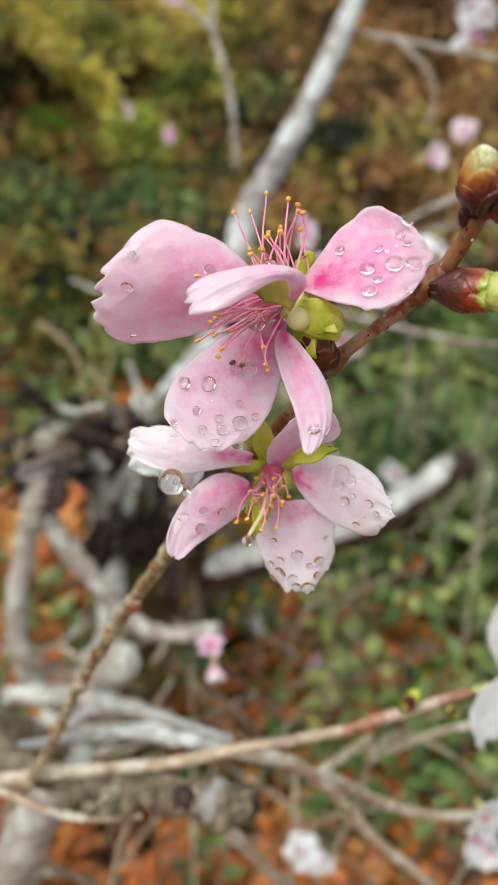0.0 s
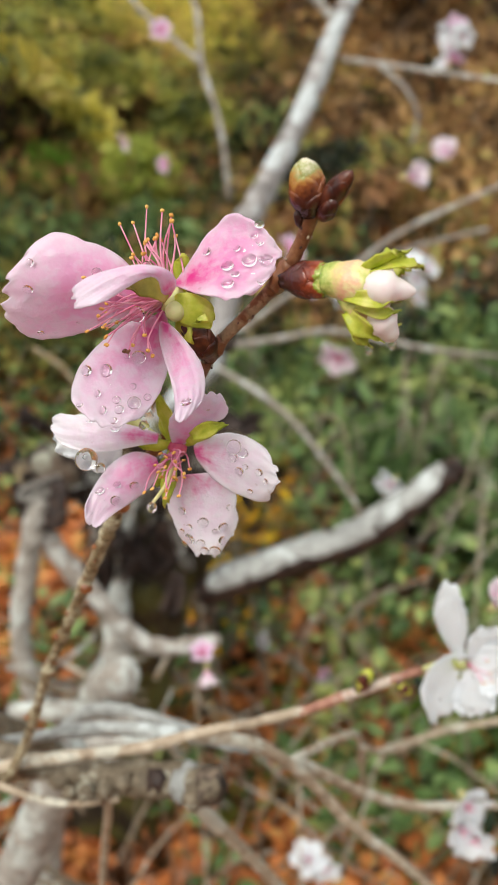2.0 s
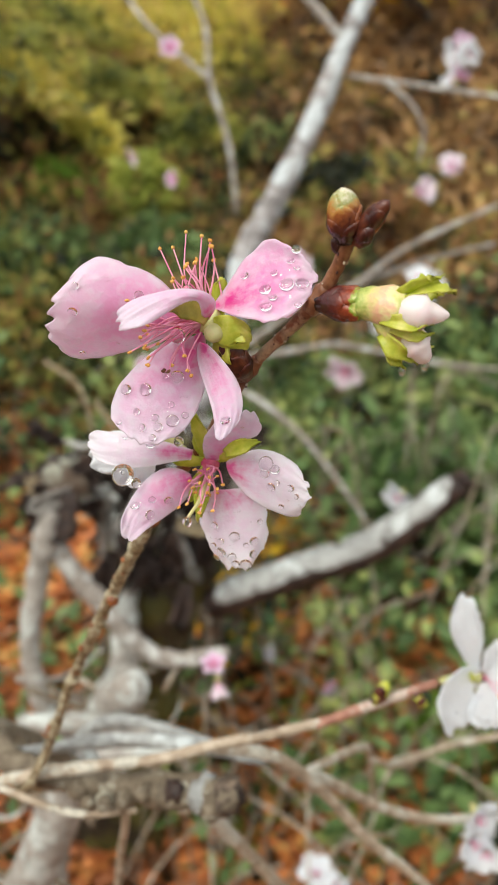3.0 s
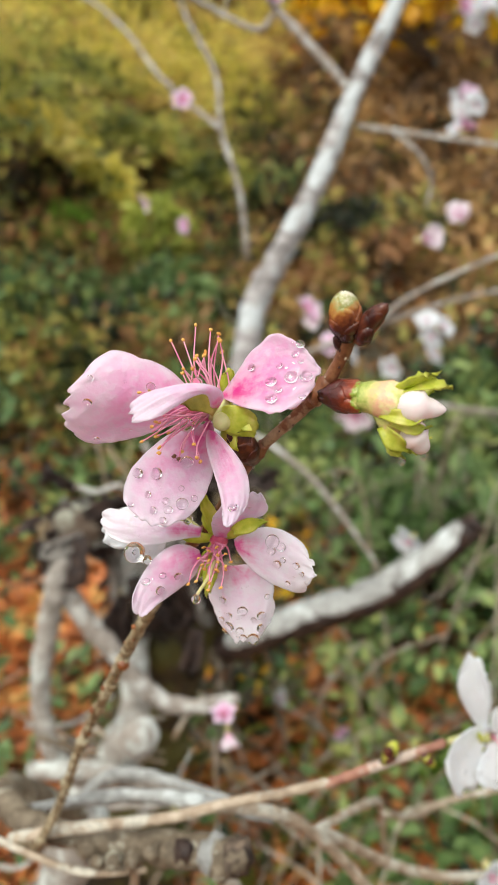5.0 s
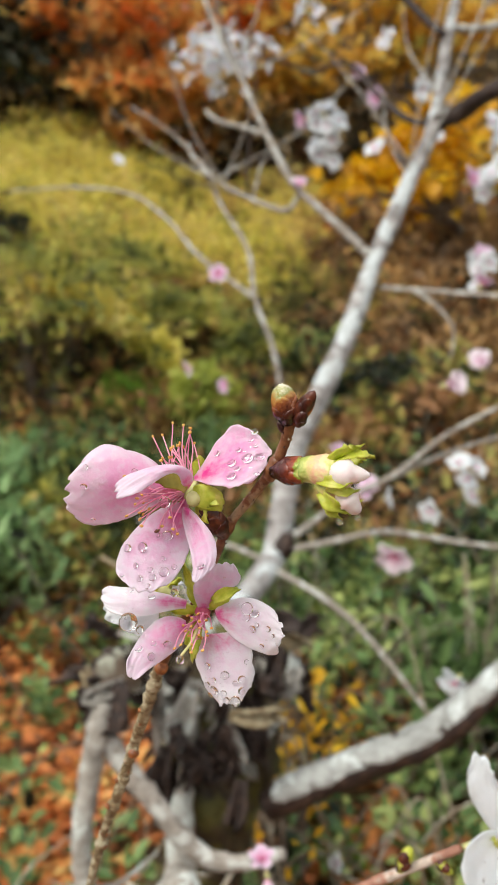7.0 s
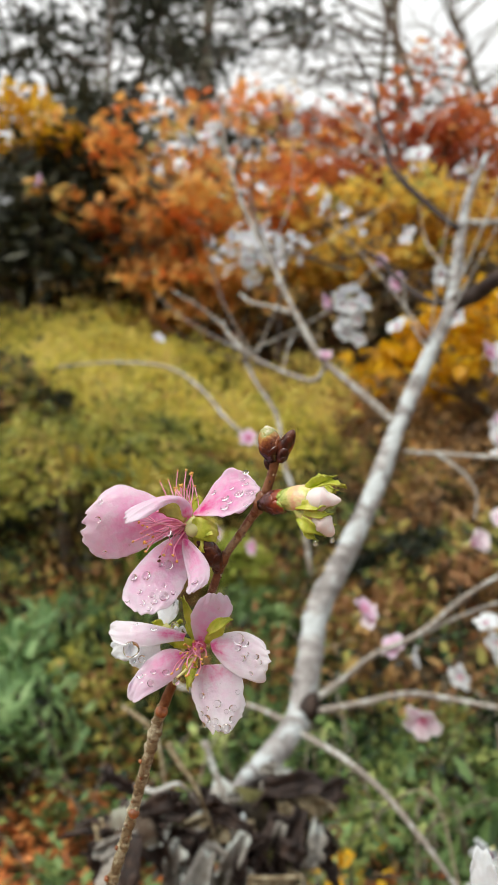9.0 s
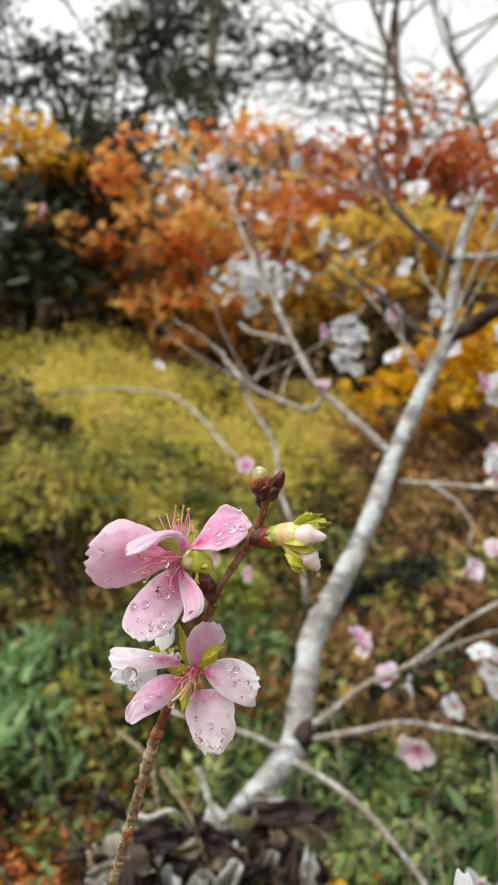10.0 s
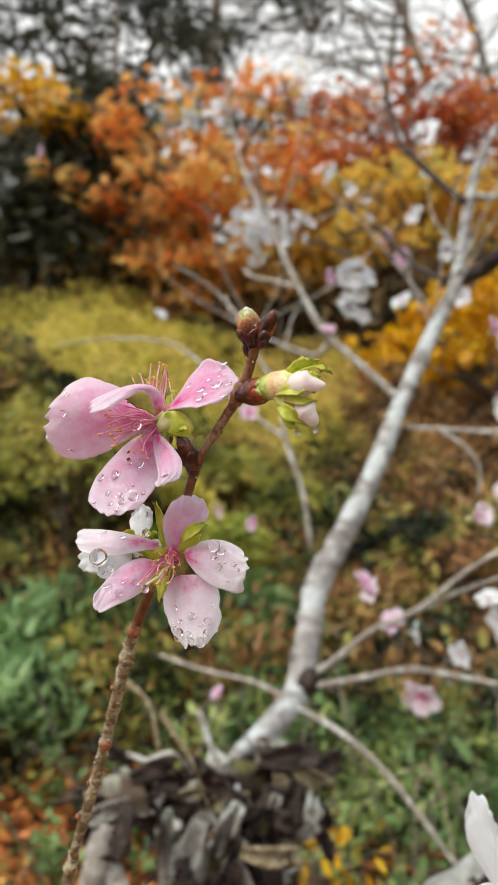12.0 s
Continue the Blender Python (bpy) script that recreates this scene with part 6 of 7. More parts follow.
for k, (sp, sd, w) in enumerate([
    ([(0.0332, 0.0985, 1.0818), (0.0364, 0.0970, 1.0838), (0.0397, 0.0980, 1.0850)], (0.3, 0.7, -0.5), 0.0030),
    ([(0.0342, 0.0985, 1.0822), (0.0384, 0.0974, 1.0834), (0.0419, 0.0985, 1.0828)], (0.1, 0.8, 0.5), 0.0032),
    ([(0.0314, 0.0974, 1.0790), (0.0348, 0.0953, 1.0788), (0.0380, 0.0962, 1.0783)], (0, 0.3, 1), 0.0025),
    ([(0.0318, 0.0985, 1.0765), (0.0335, 0.0970, 1.0745), (0.0363, 0.0980, 1.0724)], (0.7, -0.2, 0.7), 0.0030),
    ([(0.0330, 0.0975, 1.0775), (0.0360, 0.0962, 1.0768), (0.0387, 0.0972, 1.0766)], (0.1, 0.3, 0.95), 0.0021),
    ([(0.0325, 0.0990, 1.0745), (0.0335, 0.0983, 1.0728), (0.0350, 0.0985, 1.0713)], (0.9, 0, 0.4), 0.0020),
    ([(0.0352, 0.1002, 1.0802), (0.0378, 0.1010, 1.0815), (0.0402, 0.1004, 1.0820)], (0.1, 0.5, 0.8), 0.0036),
    ([(0.0350, 0.0992, 1.0752), (0.0372, 0.0978, 1.0744), (0.0392, 0.0990, 1.0742)], (0.2, 0.4, 0.9), 0.0018),
]):
    part("sepal", Petal(sp, sd, w, cup=0.4, ruffle=0.0006, notch=-0.16, claw=0.6, tip=1.5, ragged=0.4, seed=k + 3, thick=0.00025, nu=12, nv=8).mesh(), SEPAL, opening)
part("water_drop", ball((0.0350, 0.0985, 1.0706), 0.0006, (0, 0, 1), 1.35, 14, 10), WATER, opening)
part("water_drop", ball((0.0386, 0.0996, 1.0710), 0.0006, (0, 0, 1), 1.2, 12, 8), WATER, opening)

EYE_SIDE = (0.03, -0.05, 1.10)


def sepals(blossom, foot, center, petals_out, rng, length=0.0055, width=0.0034):
    """Green sepals on the flower's cup, each along the given way."""
    for k, d in enumerate(petals_out):
        d = Vector(d).normalized()
        c = Vector(foot).lerp(Vector(center), 0.75)
        s = d.cross(Vector(center) - Vector(foot)).normalized()
        lift = (Vector(center) - Vector(foot)).normalized()
        part("sepal", Petal([c + d * 0.0006, c + d * length * 0.55 + lift * 0.0007, c + d * length], s, width, cup=0.3, ruffle=0.0005, notch=-0.08, claw=0.6, tip=0.9, seed=k + 40, thick=0.0003, nu=12, nv=8).mesh(), SEPAL, blossom)


# the deep pink flower
OLIVE = tissue_material("olive_lining", [(0.3, (0.28, 0.26, 0.04)), (0.6, (0.50, 0.42, 0.08)), (0.8, (0.66, 0.40, 0.20))], 260, 0.4, 0.25, 0.35)
rng = random.Random(5)
CU = (0.0036, 0.1092, 1.0772)
upper = thing("cherry_blossom", (0.0095, 0.1105, 1.0725), "open deep pink cherry blossom beaded with rain", "blossom", "blossoms on the shoot")
part("calyx", tube([(0.0098, 0.1108, 1.0718), (0.0072, 0.1100, 1.0742), (0.0052, 0.1094, 1.0762), (0.0040, 0.1091, 1.0772)], [0.0010, 0.0017, 0.0023, 0.0026], 14, 4, 0.06, 2, lump=400), CALYX, upper, "pale green cup")
part("cup", ball((0.0032, 0.1090, 1.0780), 0.0015, (-0.4, -0.5, 0.7), 0.7, 14, 10, rough=0.1), CALYX, upper, "olive green inner cup")
part("calyx_lobe", ball((0.0052, 0.1062, 1.0754), 0.00165, (1, 0, 0.2), 1.0, 14, 10, rough=0.1), CALYX, upper, "pale round lobe")
wet_petal(upper, LoftPetal([(0.0033, 0.1092, 1.0753), (-0.0038, 0.1095, 1.0836), (-0.0111, 0.1078, 1.0873), (-0.0187, 0.1067, 1.0849)], [(0.0031, 0.1090, 1.0749), (-0.0044, 0.1070, 1.0789), (-0.0131, 0.1054, 1.0794), (-0.0214, 0.1056, 1.0785)], [(0.0028, 0.1092, 1.0743), (-0.0045, 0.1108, 1.0736), (-0.0134, 0.1126, 1.0702), (-0.0224, 0.1108, 1.0720)], 0.0008, 0.03, 1, ragged=1.4), PETAL_ROSY, 7, rng, EYE_SIDE, (0.0003, 0.0009))
wet_petal(upper, LoftPetal([(0.0054, 0.1060, 1.0792), (0.0050, 0.1010, 1.0827), (-0.0002, 0.1000, 1.0835), (-0.0089, 0.1001, 1.0813)], [(0.0044, 0.1050, 1.0778), (0.0043, 0.1003, 1.0819), (0.0005, 0.0988, 1.0828), (-0.0082, 0.0982, 1.0788)], [(0.0035, 0.1045, 1.0773), (0.0035, 0.1008, 1.0815), (0.0008, 0.0990, 1.0813), (-0.0059, 0.0968, 1.0777)], 0.0003, 0.0, 2, ragged=0.5), PETAL_PALE, 2, rng, EYE_SIDE, (0.0002, 0.0004))
wet_petal(upper, LoftPetal([(0.0051, 0.1092, 1.0796), (0.0091, 0.1112, 1.0850), (0.0139, 0.1103, 1.0893), (0.0194, 0.1075, 1.0877)], [(0.0051, 0.1088, 1.0794), (0.0108, 0.1072, 1.0818), (0.0164, 0.1066, 1.0837), (0.0215, 0.1064, 1.0838)], [(0.0053, 0.1086, 1.0789), (0.0089, 0.1045, 1.0785), (0.0138, 0.1018, 1.0782), (0.0188, 0.1036, 1.0791)], 0.0006, 0.03, 3, ragged=1.4), PETAL_PINK, 30, rng, EYE_SIDE, (0.0003, 0.0012))
wet_petal(upper, LoftPetal([(0.0018, 0.1080, 1.0744), (-0.0062, 0.1100, 1.0712), (-0.0128, 0.1106, 1.0643), (-0.0123, 0.1066, 1.0586)], [(0.0026, 0.1078, 1.0750), (-0.0020, 0.1084, 1.0677), (-0.0056, 0.1074, 1.0620), (-0.0075, 0.1056, 1.0562)], [(0.0036, 0.1079, 1.0744), (0.0032, 0.1104, 1.0673), (0.0019, 0.1085, 1.0620), (-0.0025, 0.1060, 1.0571)], 0.0004, 0.0, 4, ragged=0.8), PETAL_PALE, 40, rng, EYE_SIDE, (0.0003, 0.0012))
wet_petal(upper, LoftPetal([(0.0026, 0.1075, 1.0736), (0.0025, 0.1072, 1.0690), (0.0047, 0.1015, 1.0647), (0.0057, 0.0945, 1.0622)], [(0.0033, 0.1072, 1.0735), (0.0053, 0.1052, 1.0691), (0.0073, 0.1000, 1.0652), (0.0072, 0.0938, 1.0616)], [(0.0039, 0.1072, 1.0733), (0.0073, 0.1055, 1.0700), (0.0098, 0.1025, 1.0655), (0.0086, 0.0958, 1.0622)], 0.0006, 0.0, 5, ragged=0.6), PETAL_PALE, 6, rng, EYE_SIDE, (0.0003, 0.0010))
sepals(upper, (0.0098, 0.1108, 1.0718), CU, [(0.75, -0.62, -0.25), (0.35, -0.5, -0.9), (0.35, 0.2, 0.9), (-0.5, 0.75, 0.3)], rng, 0.0062, 0.0052)
wet_petal(upper, LoftPetal([(0.0050, 0.1076, 1.0772), (0.0062, 0.1062, 1.0783), (0.0086, 0.1062, 1.0780), (0.0108, 0.1076, 1.0762)], [(0.0050, 0.1072, 1.0762), (0.0064, 0.1058, 1.0761), (0.0086, 0.1058, 1.0755), (0.0111, 0.1072, 1.0743)], [(0.0050, 0.1070, 1.0752), (0.0058, 0.1060, 1.0738), (0.0080, 0.1064, 1.0728), (0.0104, 0.1072, 1.0723)], 0.0003, -0.02, 6, 0.0003, 18, 16, 0.5, 0.04), SEPAL, 6, rng, EYE_SIDE, (0.0002, 0.0006), "yellow-green sepal").name = "sepal"
part("lining", Petal([(0.0046, 0.1040, 1.0782), (0.0018, 0.1020, 1.0806), (-0.0014, 0.1008, 1.0806)], (0.1, -0.25, -1), 0.0042, cup=-0.2, ruffle=0.0003, claw=0.7, tip=0.9, seed=8, nu=14, nv=10, thick=0.0002).mesh(), OLIVE, upper, "olive-yellow inner side of the folded petal")
part("sepal", Petal([(0.0048, 0.1098, 1.0780), (0.0058, 0.1108, 1.0810), (0.0066, 0.1106, 1.0836)], (0.9, 0.1, -0.3), 0.0030, cup=0.3, ruffle=0.0004, claw=0.6, tip=0.9, seed=9, nu=12, nv=10).mesh(), SEPAL, upper)
ups = fan(CU, (-0.06, 0.15, 0.95), 0.34, 0.0112, 7, rng) + fan(CU, (-0.40, 0.10, 0.8), 0.35, 0.0098, 7, rng) + [Vector((-0.0041, 0.1136, 1.0883)), Vector((0.0003, 0.1147, 1.0908)), Vector((0.0033, 0.1114, 1.0904)), Vector((-0.0018, 0.1130, 1.0885)), Vector((0.0046, 0.1120, 1.0896))]
lefts = fan(CU, (-0.86, -0.42, -0.12), 0.5, 0.0130, 15, rng) + [Vector((-0.0078, 0.1008, 1.0736))]
downs = fan(CU, (-0.35, -0.5, -0.75), 0.35, 0.0105, 5, rng)
stamens(upper, CU, ups + lefts + downs, rng)
part("pistil", tube([CU, (-0.001, 0.1045, 1.0778), (-0.0058, 0.1002, 1.0755)], [0.0004, 0.00026, 0.00022], 8, 5), FILAMENT, upper)
bead((-0.0005, 0.1040, 1.0755), (-0.1, -1, 0.1), 0.0013, upper, 1.0, CLEAR_DROP)
part("speck", ball((-0.0038, 0.1080, 1.0687), 0.00032, (1, 0, 0.6), 1.4, 8, 6, rough=0.4), ANTHER_DARK, upper, "tiny dark speck on the petal")
part("water_drop", ball((0.0012, 0.1062, 1.0822), 0.0010, (0, 0, 1), 1.15, 14, 10), WATER, upper)

# the pale flower below it
CL = (0.0020, 0.1198, 1.0466)
lower = thing("cherry_blossom", (0.0010, 0.1235, 1.0490), "open pale pink cherry blossom beaded with rain", "blossom", "blossoms on the shoot")
part("calyx", tube([(0.0010, 0.1248, 1.0495), (0.0013, 0.1232, 1.0487), (0.0017, 0.1218, 1.0478)], [0.0010, 0.0017, 0.0021], 14, 4, 0.06, 2, lump=400), CALYX, lower, "pale green cup")
part("cup", ball((0.0019, 0.1206, 1.0469), 0.0019, (-0.1, -0.9, -0.2), 0.7, 14, 10, rough=0.1), CUP_ROSE, lower, "deep rose cup")
wet_petal(lower, LoftPetal([(-0.0011, 0.1198, 1.0500), (-0.0083, 0.1195, 1.0524), (-0.0146, 0.1195, 1.0537), (-0.0199, 0.1200, 1.0541)], [(-0.0013, 0.1190, 1.0494), (-0.0081, 0.1176, 1.0508), (-0.0152, 0.1174, 1.0509), (-0.0211, 0.1200, 1.0515)], [(-0.0015, 0.1190, 1.0484), (-0.0067, 0.1178, 1.0481), (-0.0129, 0.1168, 1.0477), (-0.0195, 0.1182, 1.0491)], 0.0004, 0.0, 11, ragged=0.7, corner=0.05), PETAL_BLUSH, 10, rng, EYE_SIDE, (0.0003, 0.0009))
wet_petal(lower, LoftPetal([(-0.0017, 0.1186, 1.0456), (-0.0078, 0.1194, 1.0461), (-0.0122, 0.1165, 1.0427), (-0.0144, 0.1113, 1.0386)], [(-0.0014, 0.1180, 1.0450), (-0.0064, 0.1168, 1.0431), (-0.0106, 0.1142, 1.0394), (-0.0130, 0.1107, 1.0358)], [(-0.0011, 0.1180, 1.0442), (-0.0039, 0.1174, 1.0397), (-0.0084, 0.1148, 1.0371), (-0.0111, 0.1112, 1.0359)], 0.0003, 0.0, 12, ragged=0.6, corner=0.05), PETAL_PALE, 14, rng, EYE_SIDE, (0.0003, 0.0010))
wet_petal(lower, LoftPetal([(0.0031, 0.1192, 1.0421), (-0.0007, 0.1206, 1.0373), (0.0008, 0.1197, 1.0312), (0.0035, 0.1186, 1.0268)], [(0.0042, 0.1186, 1.0424), (0.0056, 0.1184, 1.0371), (0.0063, 0.1174, 1.0321), (0.0069, 0.1163, 1.0264)], [(0.0053, 0.1190, 1.0422), (0.0118, 0.1206, 1.0397), (0.0126, 0.1200, 1.0331), (0.0109, 0.1185, 1.0275)], 0.0005, 0.02, 13, ragged=1.7), PETAL_BLUSH, 30, rng, EYE_SIDE, (0.0004, 0.0014))
wet_petal(lower, LoftPetal([(0.0052, 0.1193, 1.0477), (0.0098, 0.1200, 1.0498), (0.0155, 0.1194, 1.0492), (0.0195, 0.1166, 1.0464)], [(0.0053, 0.1188, 1.0468), (0.0104, 0.1178, 1.0461), (0.0155, 0.1160, 1.0446), (0.0204, 0.1127, 1.0438)], [(0.0057, 0.1188, 1.0456), (0.0092, 0.1178, 1.0414), (0.0142, 0.1164, 1.0387), (0.0199, 0.1156, 1.0386)], 0.0005, 0.02, 14, ragged=1.1), PETAL_BLUSH, 16, rng, EYE_SIDE, (0.0003, 0.0010))
wet_petal(lower, LoftPetal([(0.0012, 0.1196, 1.0484), (0.0012, 0.1165, 1.0520), (0.0025, 0.1128, 1.0558), (0.0052, 0.1130, 1.0598)], [(0.0024, 0.1196, 1.0482), (0.0050, 0.1172, 1.0520), (0.0072, 0.1145, 1.0562), (0.0086, 0.1124, 1.0600)], [(0.0036, 0.1196, 1.0480), (0.0080, 0.1184, 1.0518), (0.0116, 0.1155, 1.0552), (0.0114, 0.1140, 1.0588)], 0.0008, 0.03, 15, ragged=1.1), PETAL_PALE, 6, rng, EYE_SIDE, (0.0003, 0.0008))
bead((0.0128, 0.1166, 1.0485), (0, -1, 0.3), 0.0014, lower, 1.0, CLEAR_DROP)
sepals(lower, (0.0012, 0.1242, 1.0492), CL, [(-0.25, -0.1, 0.95), (0.85, -0.25, 0.45), (-0.45, -0.35, -0.8), (-0.9, -0.15, 0.15)], rng, 0.0080, 0.0038)
for k, (sp, sd, w) in enumerate([
    ([(0.0012, 0.1190, 1.0440), (0.0006, 0.1168, 1.0422), (-0.0001, 0.1164, 1.0374)], (0.95, -0.2, -0.2), 0.0030),
    ([(0.0010, 0.1198, 1.0490), (0.0006, 0.1188, 1.0525), (-0.0008, 0.1175, 1.0590)], (0.95, -0.2, 0.2), 0.0028),
    ([(0.0052, 0.1176, 1.0502), (0.0080, 0.1156, 1.0522), (0.0117, 0.1146, 1.0536)], (-0.35, 0.2, 0.9), 0.0028),
]):
    part("sepal", Petal(sp, sd, w, cup=0.3, ruffle=0.0005, claw=0.6, tip=0.9, seed=44 + k, nu=12, nv=10).mesh(), SEPAL, lower)
stamens(lower, CL, fan(CL, (-0.05, -0.9, -0.2), 0.65, 0.0070, 16, rng) + fan(CL, (-0.22, -0.82, -0.5), 0.35, 0.0100, 6, rng), rng, dark=0.05)
part("pistil", tube([CL, (0.0008, 0.1140, 1.0430), (-0.0012, 0.1090, 1.0410)], [0.0005, 0.0004, 0.0003], 8, 5), CALYX, lower)
part("water_drop", ball((-0.0014, 0.1088, 1.0402), 0.0009, (0, 0, 1), 1.1, 14, 10), WATER, lower)

# the pale flower behind, turned away
CW = (-0.0105, 0.1275, 1.0510)
behind = thing("cherry_blossom", (-0.004, 0.1275, 1.0470), "white cherry blossom turned away behind the pale one", "blossom", "blossoms on the shoot")
part("calyx", tube([(-0.0025, 0.1265, 1.0462), (-0.006, 0.1275, 1.0482), (-0.0095, 0.1276, 1.0505)], [0.0009, 0.0013, 0.0022], 12, 4, 0.06, 2, lump=400), CALYX, behind)
for k, (sp, sd, w) in enumerate([
    ([(-0.0112, 0.1270, 1.0505), (-0.0165, 0.1255, 1.0480), (-0.0220, 0.1240, 1.0462)], (0.2, 0.35, 0.9), 0.0085),
    ([(-0.0098, 0.1285, 1.0512), (-0.0085, 0.1300, 1.0550), (-0.0074, 0.1312, 1.0590)], (1, 0.3, 0.1), 0.0055),
    ([(-0.0105, 0.1268, 1.0500), (-0.0130, 0.1245, 1.0465), (-0.0155, 0.1215, 1.0425)], (0.8, 0.3, -0.4), 0.0080),
    ([(-0.0100, 0.1280, 1.0505), (-0.0090, 0.1320, 1.0500), (-0.0085, 0.1370, 1.0480)], (1, 0.1, 0.3), 0.0085),
]):
    wet_petal(behind, Petal(sp, sd, w, cup=0.2, ruffle=0.0012, notch=0.04, claw=0.35, tip=0.35, seed=20 + k, nu=18, nv=14), PETAL_WHITE, 5, rng, EYE_SIDE, (0.0003, 0.0008))
sepals(behind, (-0.0025, 0.1265, 1.0462), CW, [(-0.3, -0.5, 0.5), (-0.5, -0.7, -0.2), (0.6, 0.4, 0.4)], rng, 0.0050, 0.0034)
part("water_drop", ball((-0.0136, 0.1138, 1.0474), 0.0021, (0, 0, 1), 1.0, 20, 14), WATER, lower, "large clear hanging drop")
part("water_drop", ball((-0.0035, 0.1180, 1.0524), 0.0010, (0, 0, 1), 1.0, 16, 12), WATER, lower, "clear hanging drop")
part("water_drop", ball((-0.0118, 0.1162, 1.0448), 0.0009, (0, 0, 1), 1.1, 16, 12), WATER, lower, "clear hanging drop")
cam.data.dof.focus_object = upper


# white flower at the end of the low twig
CN = (0.0812, 0.2140, 0.9328)
near_white = thing("cherry_blossom", (0.0665, 0.2102, 0.9345), "fresh white cherry blossom at the end of a low twig", "blossom", "blossoms on the low twig")
part("calyx", tube([(0.0655, 0.2101, 0.9338), (0.071, 0.212, 0.9340), (0.0790, 0.2142, 0.9332)], [0.0010, 0.0014, 0.0028], 12, 4, 0.06, 2, lump=400), CALYX, near_white)
for k, (sp, sd, w) in enumerate([
    ([(0.0782, 0.2140, 0.9350), (0.0738, 0.2115, 0.9500), (0.0728, 0.2110, 0.9655)], (0.9, -0.4, 0.1), 0.0110),
    ([(0.0792, 0.2130, 0.9345), (0.0722, 0.2095, 0.9312), (0.0715, 0.2075, 0.9158)], (0.75, 0.3, -0.5), 0.0180),
    ([(0.0815, 0.2130, 0.9320), (0.0826, 0.2095, 0.9240), (0.0836, 0.2085, 0.9163)], (0.95, -0.1, 0.1), 0.0145),
    ([(0.0820, 0.2130, 0.9330), (0.0872, 0.2095, 0.9345), (0.0940, 0.2075, 0.9290)], (0.3, 0.2, 0.9), 0.0185),
    ([(0.0815, 0.2140, 0.9345), (0.0860, 0.2120, 0.9420), (0.0917, 0.2110, 0.9475)], (0.6, 0.3, -0.7), 0.0135),
]):
    wet_petal(near_white, Petal(sp, sd, w, cup=0.2, ruffle=0.0014, notch=0.05, claw=0.35, tip=0.4, seed=60 + k, nu=18, nv=14), PETAL_WHITE, 4, rng, EYE_SIDE, (0.0003, 0.0009))
stamens(near_white, CN, fan(CN, (0.6, -0.6, 0.1), 0.6, 0.0100, 9, rng), rng)
sepals(near_white, (0.0655, 0.2101, 0.9338), CN, [(-0.2, 0.3, 0.9), (-0.3, -0.6, 0.6), (0, 0.2, -1)], rng, 0.0060, 0.0034)


# ---- blossoms further off ----
def far_blossom(material, spread, size, seed, label, petals=5, nu=10, nv=8):
    """A simple open flower about its own origin, facing along z."""
    r = random.Random(seed)
    ob = thing("cherry_blossom", (0, 0, 0), label, "blossom", "blossoms in the background")
    part("calyx", tube([(0, 0, -0.006), (0, 0, -0.003), (0, 0, 0)], [0.0012, 0.0022, 0.003], 8, 2), CALYX, ob)
    for k in range(petals):
        a = 2 * math.pi * (k + r.uniform(-0.12, 0.12)) / petals
        s = spread + r.uniform(-0.25, 0.25)
        d = Vector((math.cos(a) * math.sin(s), math.sin(a) * math.sin(s), math.cos(s)))
        lift = Vector((0, 0, size * 0.06))
        part("petal", Petal([d * 0.0015, d * size * 0.25 + lift, d * size * 0.5], Vector((-math.sin(a), math.cos(a), r.uniform(-0.3, 0.3))), size * 0.40, cup=r.uniform(0.05, 0.3), ruffle=0.0014, notch=0.06, claw=0.35, tip=0.4, seed=seed + k, nu=nu, nv=nv).mesh(), material, ob)
    for t in fan((0, 0, 0), (0, 0, 1), 0.5, size * 0.3, 7, r):
        part("stamen", tube([(0, 0, 0.0005), t * 0.5, t], [0.0003, 0.00025, 0.0004], 5, 2), FILAMENT, ob)
    return ob


kinds = {
    "rose": far_blossom(PETAL_ROSE, 1.15, 0.036, 101, "pink cherry blossom on a bare branch"),
    "white": far_blossom(PETAL_WHITE, 1.2, 0.036, 111, "white cherry blossom on a bare branch"),
    "pale": far_blossom(PETAL_PALE, 1.0, 0.036, 121, "pale pink cherry blossom on a bare branch"),
    "bell": far_blossom(PETAL_ROSE, 0.55, 0.034, 131, "half-open pink cherry blossom on a bare branch"),
}
used = set()


def put(kind, x, y, z, face, size=1.0, spin=0.0):
    """Sets a blossom of a kind at a place, facing a way."""
    q = Vector(face).normalized().to_track_quat("Z", "Y").to_matrix().to_4x4()
    m = Matrix.Translation((x, y, z)) @ q @ pose(0, 0, 0, 0, 0, spin)
    if kind in used:
        ob = copy_thing(kinds[kind], m)
    else:
        used.add(kind)
        ob = kinds[kind]
        ob.matrix_basis = m
    ob.scale = (size, size, size)
    return ob


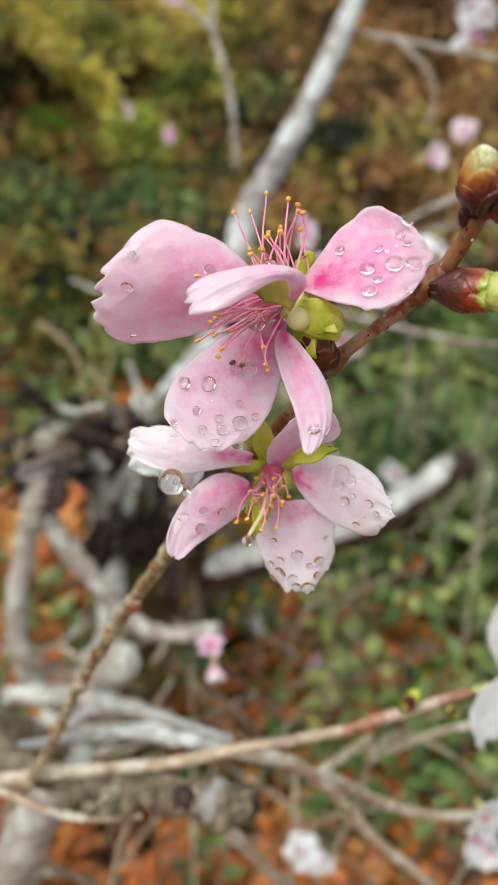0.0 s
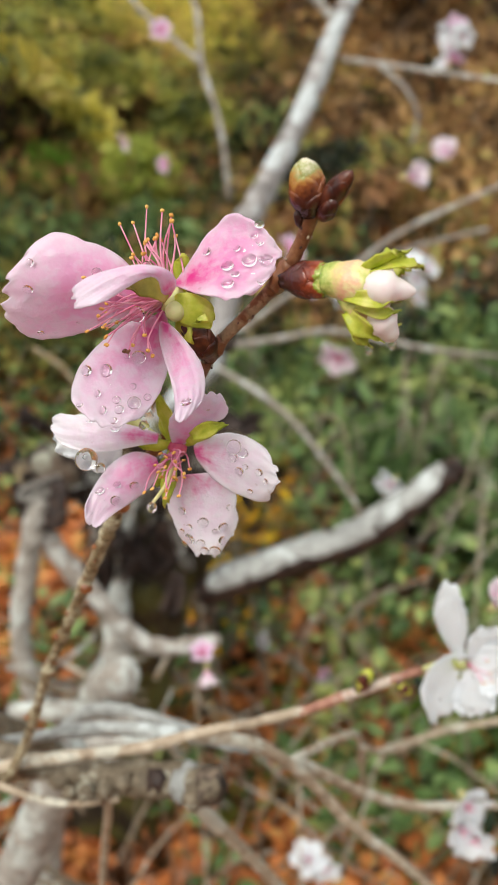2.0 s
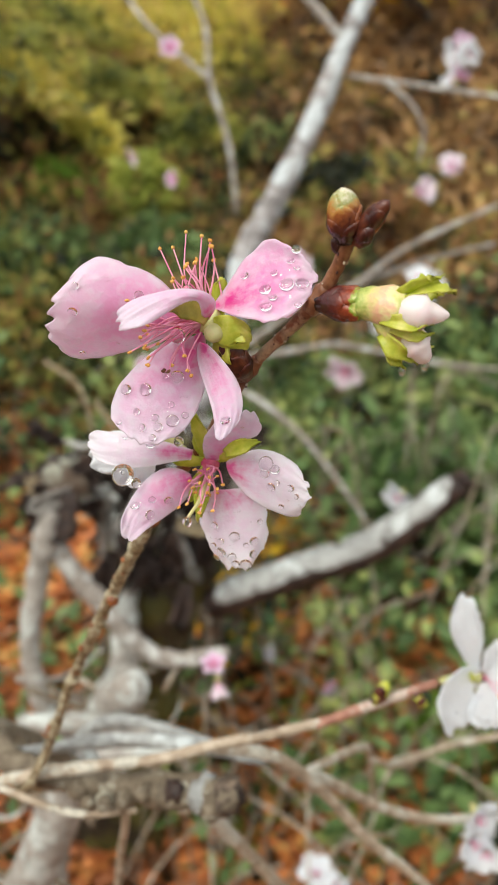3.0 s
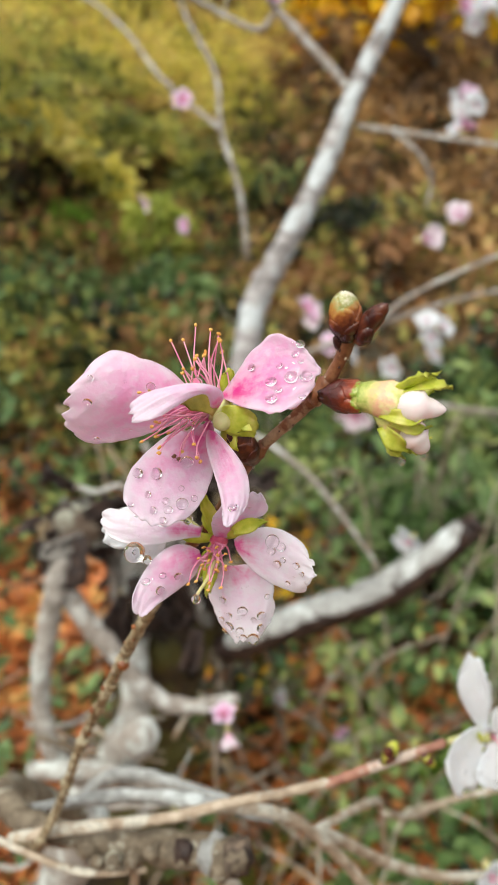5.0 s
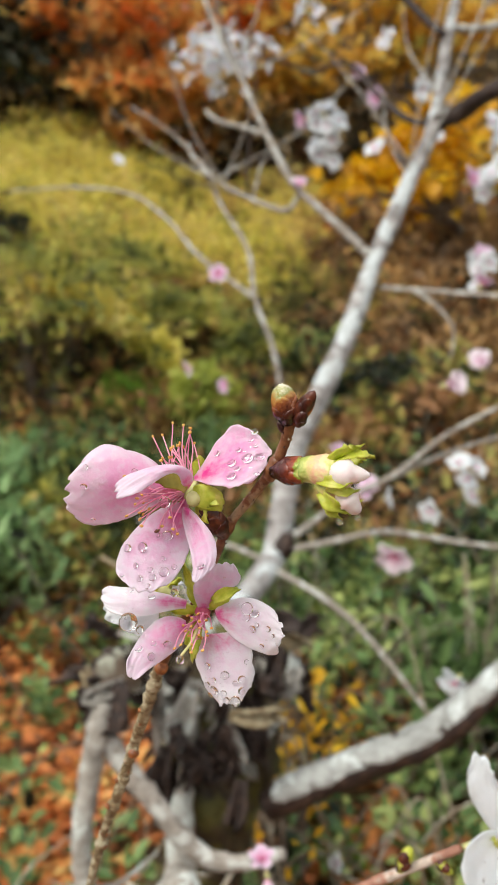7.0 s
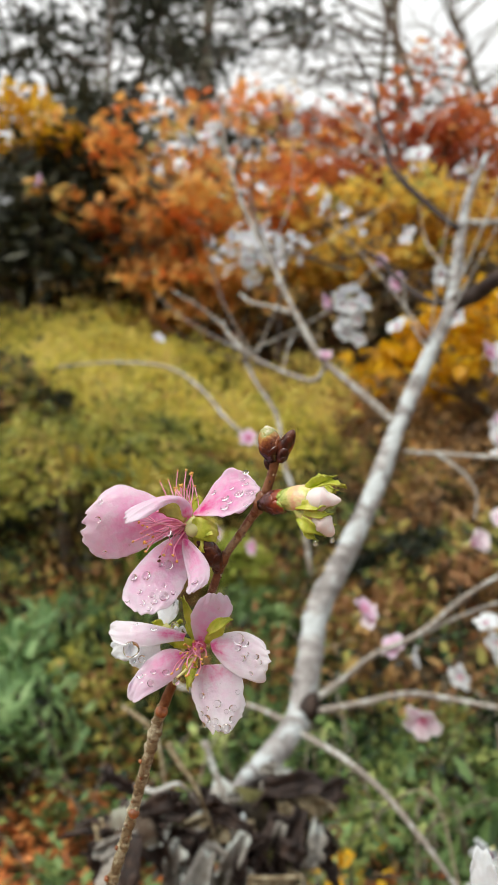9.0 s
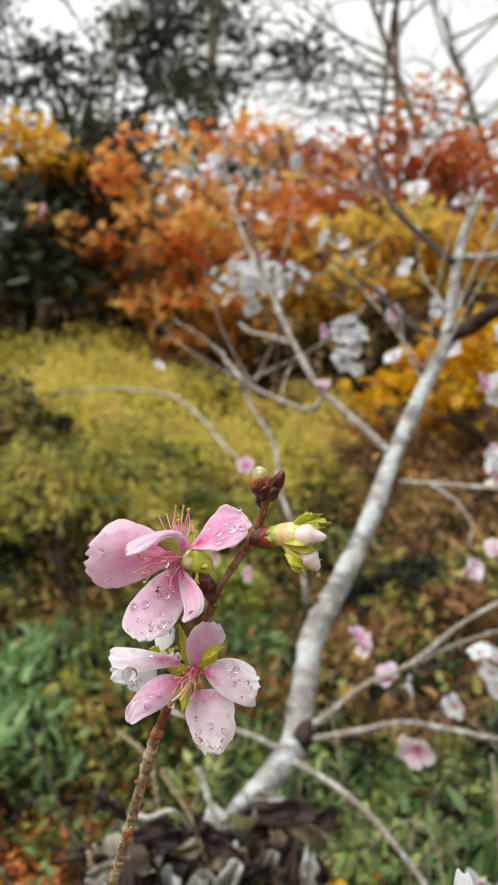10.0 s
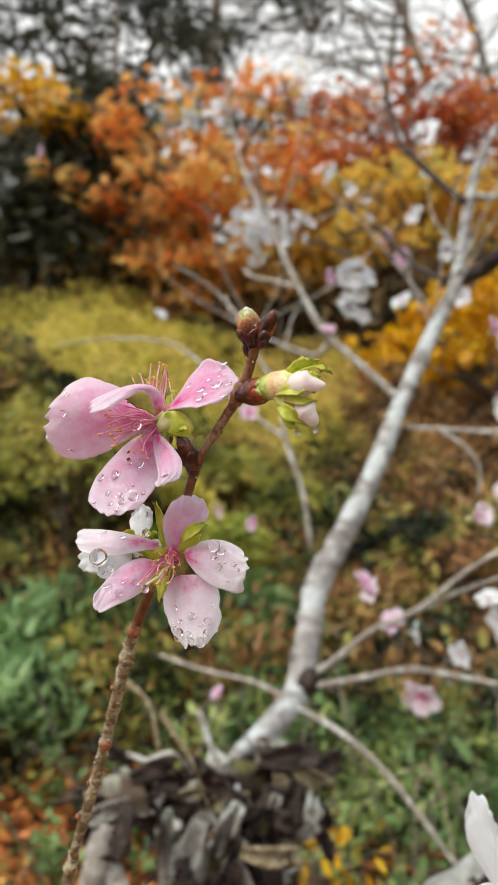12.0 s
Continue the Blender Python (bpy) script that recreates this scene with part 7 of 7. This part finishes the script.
# two white flowers at the end of the low twig
put("bell", 0.0905, 0.2230, 0.9500, (0.3, -0.5, 0.8), 0.6, 0)
SPOTS = [
    ("bell", 0.149, 0.955, 1.056, 1.5), ("bell", 0.194, 0.965, 1.073, 1.5), ("pale", 0.014, 0.87, 0.988, 1.0), ("rose", 0.03, 0.872, 0.980, 0.95), ("pale", 0.05, 0.95, 0.934, 1.1),
    ("white", 0.066, 0.945, 0.925, 0.9), ("rose", 0.076, 0.955, 0.853, 1.5), ("white", 0.139, 1.12, 0.873, 1.2), ("white", 0.165, 1.0, 0.952, 1.0), ("white", 0.182, 1.0, 0.945, 1.0),
    ("white", 0.011, 1.0, 1.526, 1.1), ("white", 0.178, 1.5, 1.814, 1.5), ("pale", -0.011, 1.35, 1.497, 1.2), ("white", 0.1, 1.3, 1.421, 1.2), ("white", 0.189, 1.35, 1.522, 1.3),
    ("pale", 0.115, 1.4, 1.532, 1.3), ("pale", -0.582, 1.42, 1.836, 1.0), ("white", -0.4, 1.58, 1.523, 0.9), ("pale", 0.079, 1.4, 1.575, 0.9), ("pale", 0.231, 1.25, 1.349, 1.4),
    ("pale", 0.236, 1.2, 1.23, 1.1), ("pale", 0.226, 1.15, 1.186, 1.1), ("pale", -0.023, 1.2, 1.36, 0.9), ("pale", -0.172, 1.3, 1.068, 0.9), ("rose", -0.274, 1.52, 1.106, 1.1),
    ("white", 0.19, 1.1, 0.921, 1.1), ("white", 0.198, 1.1, 0.897, 1.1), ("white", 0.254, 1.33, 1.24, 1.2), ("white", 0.252, 1.33, 1.196, 1.1), ("pale", -0.151, 1.18, 1.237, 1.0),
    ("white", 0.122, 0.75, 0.772, 1.1), ("white", -0.018, 0.9, 0.48, 0.8), ("pale", 0.053, 0.9, 0.432, 0.8), ("pale", -0.166, 0.9, 0.56, 1.0), ("white", 0.27, 1.15, 1.40, 1.6),
    ("white", 0.285, 1.17, 1.34, 1.4), ("white", 0.262, 1.9, 1.587, 1.6), ("pale", -0.181, 1.0, 0.846, 0.8), ("white", -0.44, 2.2, 2.31, 2.0), ("white", -0.38, 2.2, 2.29, 2.0),
    ("white", -0.26, 2.1, 1.87, 1.6), ("white", -0.22, 2.1, 1.90, 1.8), ("white", -0.19, 2.12, 1.86, 1.6), ("white", -0.128, 2.3, 2.338, 1.6), ("white", 0.02, 1.3, 1.49, 1.3), ("white", 0.035, 1.32, 1.47, 1.3),
    ("white", 0.108, 0.312, 0.782, 0.8), ("white", 0.106, 0.314, 0.762, 0.8), ("white", 0.116, 0.312, 0.757, 0.7), ("white", 0.030, 0.50, 0.532, 1.0), ("white", 0.045, 0.50, 0.530, 0.9),
]
srng = random.Random(77)
for cx, cy, cz, rx, rz, many in ((-0.235, 2.1, 1.885, 0.085, 0.07, 60), (0.025, 1.34, 1.47, 0.03, 0.032, 14), (0.275, 1.15, 1.375, 0.03, 0.04, 14), (0.245, 1.2, 1.33, 0.015, 0.02, 5), (0.235, 1.15, 1.217, 0.012, 0.01, 3), (-0.40, 2.2, 2.30, 0.06, 0.04, 8), (0.10, 2.0, 1.90, 0.2, 0.12, 10), (0.2, 2.2, 2.25, 0.3, 0.2, 12)):
    for k in range(many):
        SPOTS.append(("white", cx + srng.gauss(0, rx * 0.6), cy + srng.gauss(0, 0.04), cz + srng.gauss(0, rz * 0.6), srng.uniform(0.8, 1.2)))
for kind, x, y, z, size in SPOTS:
    put(kind, x, y, z, (srng.uniform(-0.7, 0.7), srng.uniform(-1, 0.1), srng.uniform(-0.5, 0.7)), size, srng.uniform(0, 72))
put("bell", -0.034, 0.412, 0.787, (0.1, -0.5, -0.8), 0.7, 10)
put("pale", -0.036, 0.413, 0.797, (-0.1, -0.3, 0.9), 0.55, 40)
